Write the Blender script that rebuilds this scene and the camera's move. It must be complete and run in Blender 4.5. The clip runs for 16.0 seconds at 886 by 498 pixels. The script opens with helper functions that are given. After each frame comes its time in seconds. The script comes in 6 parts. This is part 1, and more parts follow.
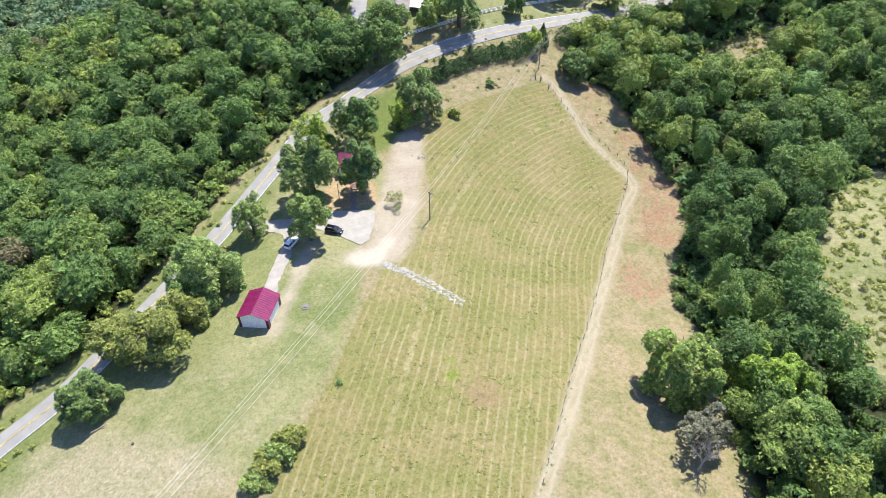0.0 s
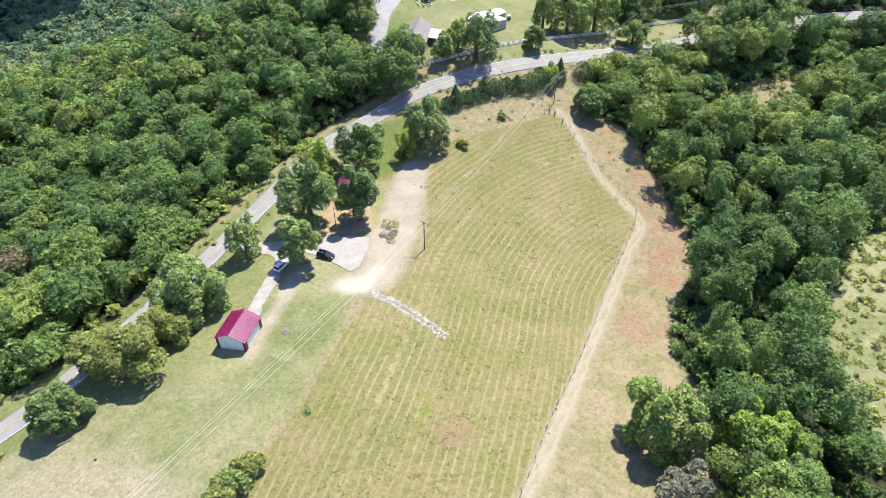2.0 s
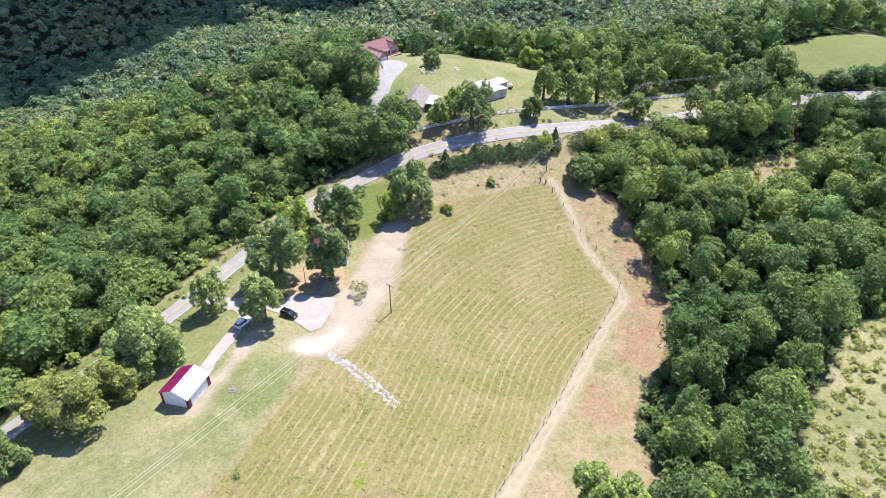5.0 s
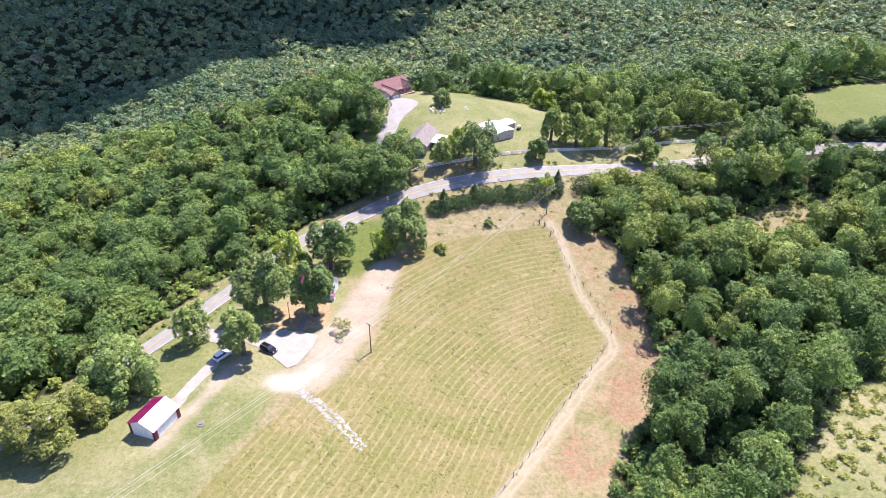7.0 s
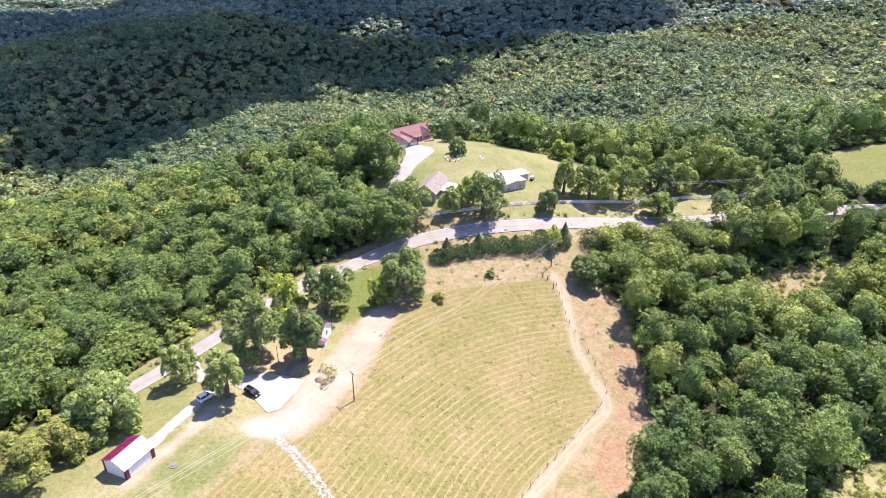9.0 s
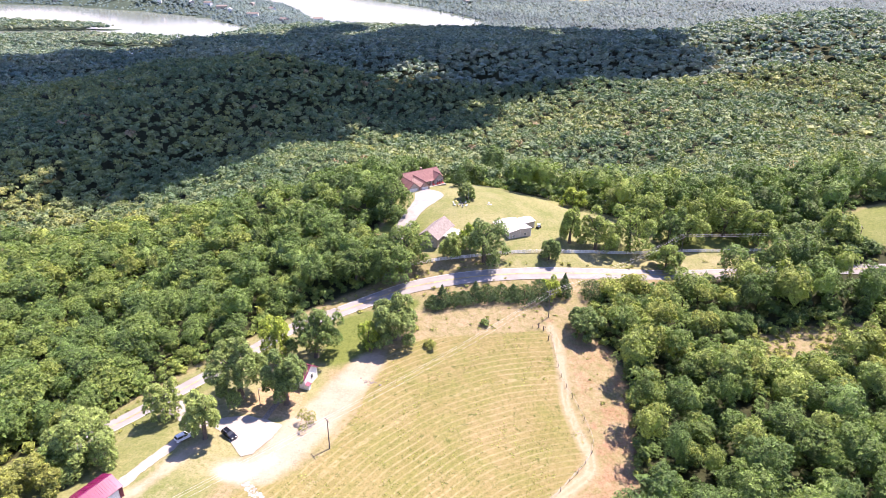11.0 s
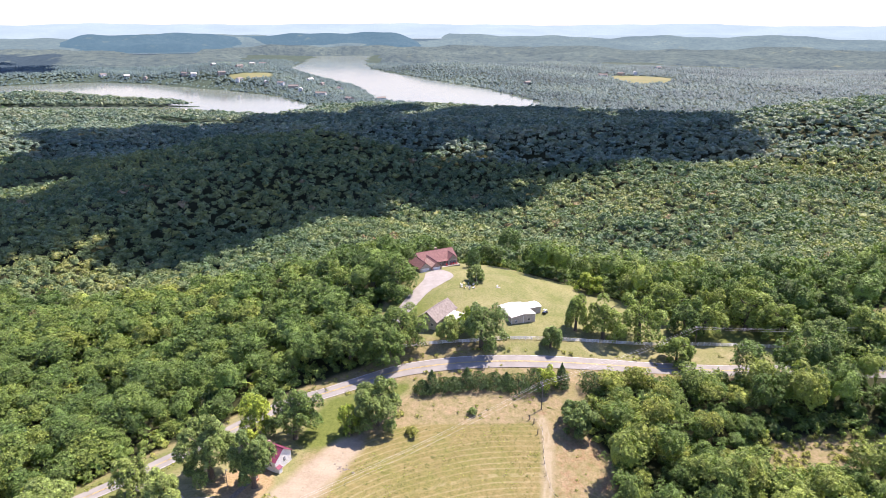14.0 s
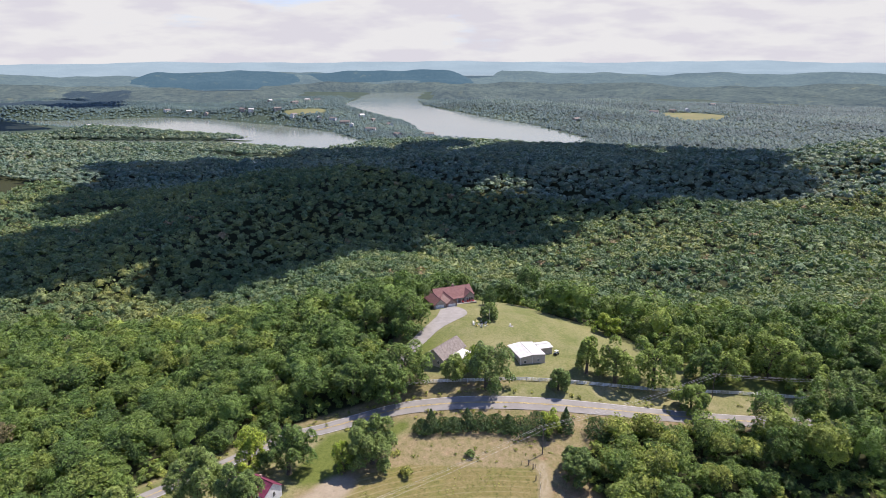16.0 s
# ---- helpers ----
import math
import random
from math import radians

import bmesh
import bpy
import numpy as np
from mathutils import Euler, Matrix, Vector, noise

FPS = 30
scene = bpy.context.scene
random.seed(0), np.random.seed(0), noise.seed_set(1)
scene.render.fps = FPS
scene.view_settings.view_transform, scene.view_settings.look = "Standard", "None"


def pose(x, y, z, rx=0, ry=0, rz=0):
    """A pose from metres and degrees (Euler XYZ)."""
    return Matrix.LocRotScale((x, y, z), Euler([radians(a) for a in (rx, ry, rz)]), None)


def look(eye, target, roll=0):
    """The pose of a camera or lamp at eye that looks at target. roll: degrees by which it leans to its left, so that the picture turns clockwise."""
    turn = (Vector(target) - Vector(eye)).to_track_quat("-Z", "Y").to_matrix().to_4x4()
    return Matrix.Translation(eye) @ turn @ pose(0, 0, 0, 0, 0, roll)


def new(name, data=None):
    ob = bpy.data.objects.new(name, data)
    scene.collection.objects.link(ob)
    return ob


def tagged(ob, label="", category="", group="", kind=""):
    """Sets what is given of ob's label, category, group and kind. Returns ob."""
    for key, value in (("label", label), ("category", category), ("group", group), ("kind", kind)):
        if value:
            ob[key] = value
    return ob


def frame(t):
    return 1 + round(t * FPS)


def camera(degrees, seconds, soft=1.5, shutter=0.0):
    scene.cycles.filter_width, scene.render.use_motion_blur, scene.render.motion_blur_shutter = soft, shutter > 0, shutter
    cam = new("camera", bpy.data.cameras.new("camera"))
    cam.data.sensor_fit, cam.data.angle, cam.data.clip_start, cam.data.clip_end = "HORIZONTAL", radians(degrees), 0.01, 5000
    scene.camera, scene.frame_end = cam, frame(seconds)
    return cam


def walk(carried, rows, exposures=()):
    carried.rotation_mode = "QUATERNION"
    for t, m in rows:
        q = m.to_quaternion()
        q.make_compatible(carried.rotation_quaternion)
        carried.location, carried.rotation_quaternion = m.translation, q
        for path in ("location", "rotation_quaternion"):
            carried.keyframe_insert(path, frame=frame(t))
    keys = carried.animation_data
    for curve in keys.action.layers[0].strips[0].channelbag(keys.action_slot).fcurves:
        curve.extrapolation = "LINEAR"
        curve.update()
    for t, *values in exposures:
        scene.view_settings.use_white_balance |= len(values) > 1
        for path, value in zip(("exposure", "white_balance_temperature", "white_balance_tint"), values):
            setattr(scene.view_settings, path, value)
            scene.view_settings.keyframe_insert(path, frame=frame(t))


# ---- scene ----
cam = camera(67.48, 16.0, soft=0.5)
PATH = [
    (0, (0.00, 0.00, 108.34), (55.31, 212.22, -96.36), -0.21),
    (0.5, (3.16, -0.03, 107.82), (53.85, 213.30, -96.93), -0.14),
    (1, (6.31, -0.06, 107.30), (53.48, 215.73, -95.71), -0.13),
    (1.5, (9.46, -0.08, 106.78), (53.03, 220.04, -92.34), -0.16),
    (2, (12.60, -0.09, 106.27), (52.51, 224.83, -88.19), -0.19),
    (2.5, (15.72, -0.11, 105.78), (51.22, 229.14, -84.43), -0.23),
    (3, (18.81, -0.14, 105.32), (50.94, 232.81, -80.96), -0.18),
    (3.5, (21.90, -0.16, 104.91), (51.85, 236.06, -77.58), -0.09),
    (4, (25.00, -0.14, 104.56), (53.56, 239.05, -74.24), -0.15),
    (6.5, (41.74, 0.83, 105.64), (56.39, 252.40, -57.14), 0.14),
    (7, (45.30, 1.24, 106.03), (54.82, 255.03, -53.66), 0.13),
    (7.5, (48.88, 1.66, 106.43), (54.00, 257.74, -49.78), 0.20),
    (8, (52.50, 2.10, 106.84), (52.50, 260.56, -45.48), 0.14),
    (8.5, (56.15, 2.58, 107.26), (50.67, 263.42, -40.83), 0.18),
    (9, (59.82, 3.10, 107.71), (49.21, 266.37, -35.72), 0.16),
    (11.5, (79.04, 7.24, 111.05), (44.50, 278.06, -13.31), 0.24),
    (12, (82.79, 8.36, 111.52), (44.15, 280.82, -7.94), 0.21),
    (12.5, (86.53, 9.52, 111.95), (42.97, 283.52, -2.19), 0.24),
    (13, (90.28, 10.74, 112.33), (41.44, 286.04, 3.60), 0.24),
    (13.5, (94.03, 11.98, 112.66), (39.27, 288.19, 9.18), 0.13),
    (14, (97.80, 13.24, 112.91), (37.61, 290.30, 14.86), 0.09),
    (14.5, (101.59, 14.51, 113.12), (35.66, 291.97, 20.02), 0.00),
    (15, (105.38, 15.81, 113.29), (33.81, 293.02, 23.66), -0.02),
    (15.5, (109.17, 17.15, 113.46), (31.76, 293.80, 27.03), -0.10),
    (16, (112.96, 18.50, 113.62), (29.19, 294.25, 30.29), -0.11),
]
# stops by which the filming camera brightens its picture on the way
EXPOSURES = [(0, 1.0, 6130, 10), (4, 1.05, 6080, 15), (8, 1.26, 6350, 26), (11.5, 1.46, 6900, 31), (12.5, 1.40, 6950, 31), (14, 1.09, 6850, 25), (16, 0.47, 6650, 19)]
walk(cam, [(t, look(eye, target, roll)) for t, eye, target, roll in PATH], EXPOSURES)

# ---- world, sun, clouds ----
SUN_AZ, SUN_EL = radians(51), radians(60)  # direction towards the sun: angle from +x, height
SUN_DIR = Vector((math.cos(SUN_EL) * math.cos(SUN_AZ), math.cos(SUN_EL) * math.sin(SUN_AZ), math.sin(SUN_EL)))
world = bpy.data.worlds.new("world")
scene.world = world
world.use_nodes = True
wn, wl = world.node_tree.nodes, world.node_tree.links
wn.clear()
sky = wn.new("ShaderNodeTexSky")
sky.sky_type, sky.sun_disc = "NISHITA", False
sky.sun_elevation, sky.sun_rotation = SUN_EL, radians(90) - SUN_AZ
sky.altitude, sky.air_density, sky.dust_density, sky.ozone_density = 200, 1.0, 0.6, 3.0
coord = wn.new("ShaderNodeTexCoord")
stretch = wn.new("ShaderNodeMapping")
stretch.inputs["Scale"].default_value = (2.0, 2.0, 9.0)
puffs = wn.new("ShaderNodeTexNoise")
puffs.inputs["Scale"].default_value, puffs.inputs["Detail"].default_value, puffs.inputs["Roughness"].default_value = 2.2, 9, 0.58
cover = wn.new("ShaderNodeValToRGB")
cover.color_ramp.elements[0].position, cover.color_ramp.elements[1].position = 0.20, 0.38
white = wn.new("ShaderNodeMix")
white.data_type = "RGBA"
back = wn.new("ShaderNodeBackground")
back.inputs["Strength"].default_value = 0.10
wout = wn.new("ShaderNodeOutputWorld")
wl.new(coord.outputs["Generated"], stretch.inputs["Vector"])
wl.new(stretch.outputs["Vector"], puffs.inputs["Vector"])
wl.new(puffs.outputs["Fac"], cover.inputs["Fac"])
shade = wn.new("ShaderNodeTexNoise")
shade.inputs["Scale"].default_value, shade.inputs["Detail"].default_value = 5.0, 7
tint = wn.new("ShaderNodeValToRGB")
tint.color_ramp.elements[0].position, tint.color_ramp.elements[0].color = 0.40, (0.83, 0.86, 0.92, 1)
tint.color_ramp.elements[1].position, tint.color_ramp.elements[1].color = 0.56, (0.95, 1.0, 0.995, 1)
bright = wn.new("ShaderNodeMix")
bright.data_type, bright.blend_type = "RGBA", "MULTIPLY"
bright.inputs["Factor"].default_value = 1.0
bright.inputs["B"].default_value = (5.95, 5.95, 5.95, 1)
wl.new(stretch.outputs["Vector"], shade.inputs["Vector"])
wl.new(shade.outputs["Fac"], tint.inputs["Fac"])
wl.new(tint.outputs["Color"], bright.inputs["A"])
wl.new(bright.outputs["Result"], white.inputs["B"])
split = wn.new("ShaderNodeSeparateXYZ")
crowd = wn.new("ShaderNodeMapRange")
for key, value in (("From Min", 0.10), ("From Max", 0.24), ("To Min", 1.0), ("To Max", 0.06)):
    crowd.inputs[key].default_value = value
amount = wn.new("ShaderNodeMath")
amount.operation = "MULTIPLY"
wl.new(coord.outputs["Generated"], split.inputs["Vector"])
wl.new(split.outputs["Z"], crowd.inputs["Value"])
wl.new(crowd.outputs["Result"], amount.inputs[0])
wl.new(cover.outputs["Color"], amount.inputs[1])
wl.new(amount.outputs[0], white.inputs["Factor"])
blue = wn.new("ShaderNodeMix")
blue.data_type, blue.blend_type = "RGBA", "MULTIPLY"
blue.inputs["Factor"].default_value = 1.0
blue.inputs["B"].default_value = (0.82, 1.0, 1.40, 1)
wl.new(sky.outputs["Color"], blue.inputs["A"])
wl.new(blue.outputs["Result"], white.inputs["A"])
wl.new(white.outputs["Result"], back.inputs["Color"])
wl.new(back.outputs["Background"], wout.inputs["Surface"])
sun = new("sun", bpy.data.lights.new("sun", "SUN"))
sun.data.energy, sun.data.angle, sun.data.color = 5.0, radians(0.53), (1.0, 0.945, 0.84)
sun.matrix_world = look(SUN_DIR * 900, (0, 0, 0))

# ---- land ----
LAKE_Z = -73.0
# broad swells of the land: centre x, y, radius, height
NEAR_HILLS = [
    (-15, 116, 69, 8.5), (31, 100, 54, 5.5), (85, 108, 46, -12.1), (46, 169, 54, 6.6),
    (92, 231, 54, 7.9), (46, 293, 62, 39.3), (0, 254, 46, -0.4), (-69, 146, 46, -1.5),
    (-85, 254, 85, 29.0), (154, 346, 92, 4.1), (177, 192, 69, -2.2), (254, 285, 92, 46.5),
    (154, 92, 62, 20.3), (0, 0, 116, 34.0), (-69, 223, 38, -13.3), (85, 308, 38, -4.9), (82, 318, 30, 2.4),
]
FAR_HILLS = [
    (-146, 370, 100, -26.2), (0, 431, 108, -2.4), (-200, 570, 123, 30.2), (-69, 693, 123, -40.6),
    (77, 832, 154, 4.5), (200, 554, 131, -16.0), (308, 785, 169, 18.6), (462, 1001, 231, 61.2),
    (-231, 808, 154, 53.8), (-462, 616, 231, -24.7), (-171, 510, 85, -20.8), (-77, 423, 69, 30.1),
    (259, 489, 92, 20.7), (-385, 1001, 200, -24.4), (231, 1232, 200, -50.9), (-732, 1348, 308, -29.8),
    (539, 385, 131, 12.9), (276, 779, 100, -32.2), (0, 1116, 169, 13.0),
]



def smooth(a, b, x):
    u = np.clip((x - a) / (b - a), 0, 1)
    return u * u * (3 - 2 * u)


def polygon_sd(poly, x, y):
    """Signed distance to a closed outline, positive inside."""
    d, inside = np.full(x.shape, 1e9), np.zeros(x.shape, bool)
    n = len(poly)
    for i in range(n):
        (ax, ay), (bx, by) = poly[i], poly[(i + 1) % n]
        ex, ey = bx - ax, by - ay
        u = np.clip(((x - ax) * ex + (y - ay) * ey) / (ex * ex + ey * ey + 1e-9), 0, 1)
        d = np.minimum(d, np.hypot(x - ax - u * ex, y - ay - u * ey))
        if ey != 0:
            inside ^= ((ay > y) != (by > y)) & (x < ex * (y - ay) / ey + ax)
    return np.where(inside, d, -d)


def line_d(line, x, y):
    """Distance to an open line."""
    d = np.full(x.shape, 1e9)
    for (ax, ay), (bx, by) in zip(line, line[1:]):
        ex, ey = bx - ax, by - ay
        u = np.clip(((x - ax) * ex + (y - ay) * ey) / (ex * ex + ey * ey), 0, 1)
        d = np.minimum(d, np.hypot(x - ax - u * ex, y - ay - u * ey))
    return d


def round_line(line, step=2.0):
    """A line through the points, curved and evenly divided."""
    p = np.array(line, float)
    p = np.vstack([2 * p[0] - p[1], p, 2 * p[-1] - p[-2]])
    out = []
    for i in range(1, len(p) - 2):
        m = max(2, int(np.linalg.norm(p[i + 1] - p[i]) / step))
        u = np.linspace(0, 1, m, endpoint=False)[:, None]
        a, b, c, d = p[i - 1], p[i], p[i + 1], p[i + 2]
        out.append(0.5 * (2 * b + (c - a) * u + (2 * a - 5 * b + 4 * c - d) * u ** 2 + (3 * b - a - 3 * c + d) * u ** 3))
    return np.vstack(out + [p[-2:-1]])


LAKE_ARM = [(-1900, 1560), (-1589, 1678), (-1408, 1853), (-1190, 1830), (-950, 1745), (-705, 1622), (-470, 1400), (-520, 1240), (-725, 1270), (-920, 1230), (-1180, 1160), (-1205, 1255), (-949, 1322), (-770, 1352), (-762, 1372), (-900, 1445), (-1085, 1452), (-1300, 1490), (-1450, 1500)]
RIVER = [(-1420, 3740), (-1130, 3760), (-935, 3027), (-774, 2634), (-503, 2294), (-359, 2104), (-215, 1952), (-10, 1619), (-60, 1480), (-197, 1500), (-400, 1590), (-585, 1940), (-781, 2096), (-1059, 2489)]
POND = [(-2341, 3313), (-2096, 3378), (-1959, 3167), (-2159, 3114)]


def water_sd(x, y):
    return np.maximum(np.maximum(polygon_sd(LAKE_ARM, x, y), polygon_sd(RIVER, x, y)), polygon_sd(POND, x, y))


def zg(x, y):
    """Height of the ground."""
    x, y = np.asarray(x, float), np.asarray(y, float)
    z = np.full(np.broadcast(x, y).shape, -46.0)
    for cx, cy, r, h in NEAR_HILLS + FAR_HILLS:
        z = z + h * np.exp(-((x - cx) ** 2 + (y - cy) ** 2) / (2.0 * r * r))
    away = np.hypot(x - 115, y)
    ripple = 3.4 * np.sin(x / 27 + 1.5 * np.sin(y / 41)) * np.sin(y / 33 + 1.2 * np.sin(x / 61)) + 2.6 * np.sin(x / 58 - y / 71 + 1.1)
    z = z + ripple * smooth(350, 470, y)
    w = smooth(1150, 1500, y)
    roll = 20 + 13 * np.sin(x / 210 + 1.3 * np.sin(y / 330)) + 11 * np.sin(y / 260 + 1.7 * np.sin(x / 290)) + 6 * np.sin(x / 83 + y / 97)
    roll = roll * smooth(1500, 2500, away) + 6
    far = LAKE_Z + roll * (1 - 0.75 * smooth(2500, 2900, away))
    z = z * (1 - w) + far * w
    if np.any(y > 1050):
        sd = water_sd(x, y)
        k = smooth(-90, 4, sd)
        z = np.where(y > 1050, z * (1 - k) + (LAKE_Z - 3) * k, z)
        z = np.where((y > 1150) & (sd < -4), np.maximum(z, LAKE_Z + 1.5), z)
    return z


def ground_z(x, y):
    return float(zg(np.array([x]), np.array([y]))[0])



def cumulus(name, outline, base_z, puff, count, seed, label, gaps=()):
    """A flat-bottomed fair-weather cloud that stands over the outline shifted along the sun's rays."""
    rng = np.random.default_rng(seed)
    a = np.array(outline, float)
    lo, hi = a.min(0), a.max(0)
    q = rng.uniform(lo, hi, (count * 8, 2))
    sd = polygon_sd(outline, q[:, 0], q[:, 1])
    thin = np.array([noise.noise(Vector((a / 130, b / 130, seed))) for a, b in q])
    ragged = np.array([noise.noise(Vector((a / 75, b / 75, seed + 9))) for a, b in q])
    sd = sd + 1.3 * puff * ragged
    keep = (sd > -puff * 0.3) & (rng.random(len(sd)) < 0.4 + sd / puff) & (thin > -0.3)
    for hx, hy, hr in gaps:
        keep &= np.hypot(q[:, 0] - hx, q[:, 1] - hy) > hr
    q, sd = q[keep][:count], sd[keep][:count]
    run = (base_z + 45) / math.tan(SUN_EL)
    bm = bmesh.new()
    for (px, py), d in zip(q, sd):
        r = puff * (0.16 + 0.84 * min(1, max(d, 0) / puff)) * rng.uniform(0.75, 1.2)
        m = Matrix.Translation((px + run * math.cos(SUN_AZ), py + run * math.sin(SUN_AZ), base_z + 0.25 * r)) @ Matrix.Diagonal((r, r, r * 0.5, 1))
        got = bmesh.ops.create_icosphere(bm, subdivisions=1, radius=1.0, matrix=m)
        for v in got["verts"]:
            v.co += noise.noise_vector(v.co / (0.5 * r)) * 0.16 * r
    cme = bpy.data.meshes.new(name)
    bm.to_mesh(cme)
    bm.free()
    cme.shade_smooth()
    cm = bpy.data.materials.new("cloud_vapour")
    cm.use_nodes = True
    cm.node_tree.nodes["Principled BSDF"].inputs["Base Color"].default_value = (0.9, 0.9, 0.9, 1)
    cm.node_tree.nodes["Principled BSDF"].inputs["Roughness"].default_value = 1.0
    ct = cm.node_tree
    veil, thin_mix = ct.nodes.new("ShaderNodeBsdfTransparent"), ct.nodes.new("ShaderNodeMixShader")
    thin_mix.inputs["Fac"].default_value = 0.22
    ct.links.new(ct.nodes["Principled BSDF"].outputs[0], thin_mix.inputs[1])
    ct.links.new(veil.outputs[0], thin_mix.inputs[2])
    ct.links.new(thin_mix.outputs[0], ct.nodes["Material Output"].inputs["Surface"])
    cme.materials.append(cm)
    return tagged(new(name, cme), label, "cloud", kind="stuff")


GAPS = [(-20, 785, 40), (25, 778, 32)]
cumulus("cloud", [(345, 1450), (300, 1000), (275, 815), (250, 790), (173, 740), (95, 716), (37, 698), (-24, 616), (-86, 505), (-127, 430), (-206, 392), (-316, 338), (-448, 345), (-520, 560), (-630, 780), (-740, 930), (-600, 1125), (-370, 1340), (-40, 1440)], 820, 60, 540, 3, "broad flat-bottomed white cloud over the ridge", GAPS)
cumulus("cloud", [(-2186, 2154), (-2378, 2571), (-2182, 2600), (-1560, 1900), (-1640, 1800), (-1828, 1680), (-2257, 2002)], 950, 90, 80, 7, "white cloud beyond the lake")
cumulus("cloud", [(-1950, 1230), (-1700, 1420), (-1400, 1420), (-1300, 1360), (-1330, 1250), (-1700, 1100)], 900, 60, 110, 4, "long white cloud over the far shore")

ROAD = round_line([(-150, 40), (-110, 67), (-72, 93), (-58, 103), (-42, 121), (-26, 142), (-12, 164), (3.8, 187), (18, 196), (30.3, 204), (40.5, 210), (56.8, 216.5), (75.5, 223), (97, 230.3), (116, 236.6), (138, 243), (153, 246.3), (176, 249.5), (203, 249), (245, 244), (310, 230)])
HAYFIELD = [(-16, 63), (-8.1, 77), (-1.1, 87.2), (7.7, 104.5), (15, 116), (24, 122), (31, 134), (35, 150), (36.5, 165), (38.2, 177.5), (49.9, 186), (74, 193), (87.4, 197.9), (89.8, 196.7), (92.3, 180), (96.5, 169.5), (100.6, 153), (92, 138), (80, 122.3), (70.3, 107.2), (60.6, 93.4), (49.4, 78.3), (40.3, 64.6), (31, 51.3), (10, 20), (-40, 20)]
TRACK = round_line([(90, 200), (92.5, 191.4), (93.5, 178), (95, 165), (99.8, 149.4), (98.7, 143), (91.8, 135.4), (82.6, 122), (74.8, 111.2), (66.4, 99), (56.4, 84.4), (48.6, 73.5), (42, 64.3), (34.3, 54.3), (20, 34)])
OPEN_LAND = [(-150, 47), (-112, 74), (-76, 101), (-58, 114), (-40, 137), (-27, 158), (-14, 178), (0, 194), (14, 203), (26, 211), (33, 220), (26, 233), (20, 246), (24, 270), (26, 292), (26, 318), (42, 327), (58, 322), (75, 309), (95, 307), (113, 301), (127, 293), (143, 284), (160, 285), (184, 278), (197, 268), (186, 252), (150, 240), (112, 226), (106, 216), (99, 203), (108, 196), (113.5, 188), (113.5, 170), (112, 139), (105.6, 124.5), (93, 107), (86, 95), (88, 80), (80, 66), (73, 44), (60, 10), (0, -60), (-220, -60)]
CLEARINGS = [
    [(117, 60), (117, 82), (133, 102), (152, 122), (178, 132), (200, 118), (178, 85), (154, 54)],
    [(157, 199), (161, 210), (171, 215), (186, 217), (202, 219), (206, 212), (190, 206), (174, 198)],
    [(214, 262), (214, 292), (254, 308), (323, 316), (331, 285), (270, 264)],
]
FAR_CLEARINGS = [
    [(143, 2147), (238, 2135), (345, 2075), (300, 1995), (216, 1960), (165, 2040)],
    [(-940, 1815), (-838, 1930), (-805, 1832), (-880, 1782)],
    [(-1510, 1420), (-1394, 1400), (-1323, 1300), (-1412, 1284)],
    [(-545, 640), (-510, 662), (-470, 655), (-500, 628)],
    [(-620, 700), (-640, 730), (-590, 742), (-570, 712)],
]


def mesh_object(name, verts, faces, material=None, smooth_shade=False, parent=None):
    me = bpy.data.meshes.new(name)
    me.from_pydata([tuple(v) for v in verts], [], [tuple(f) for f in faces])
    if material:
        me.materials.append(material)
    if smooth_shade:
        me.shade_smooth()
    ob = new(name, me)
    if parent:
        ob.parent = parent
    return ob


def sprays_object(name, verts, material, tone=None):
    """Many loose three-cornered sprays in one mesh; verts in runs of three; tone: a value for each spray."""
    n = len(verts) // 3
    me = bpy.data.meshes.new(name)
    me.vertices.add(3 * n)
    me.vertices.foreach_set("co", np.ascontiguousarray(verts, dtype=np.float32).ravel())
    me.loops.add(3 * n)
    me.loops.foreach_set("vertex_index", np.arange(3 * n, dtype=np.int32))
    me.polygons.add(n)
    me.polygons.foreach_set("loop_start", np.arange(0, 3 * n, 3, dtype=np.int32))
    if tone is not None:
        a = me.attributes.new("tone", "FLOAT", "FACE")
        a.data.foreach_set("value", np.asarray(tone, np.float32))
    me.update(calc_edges=True)
    me.materials.append(material)
    return new(name, me)


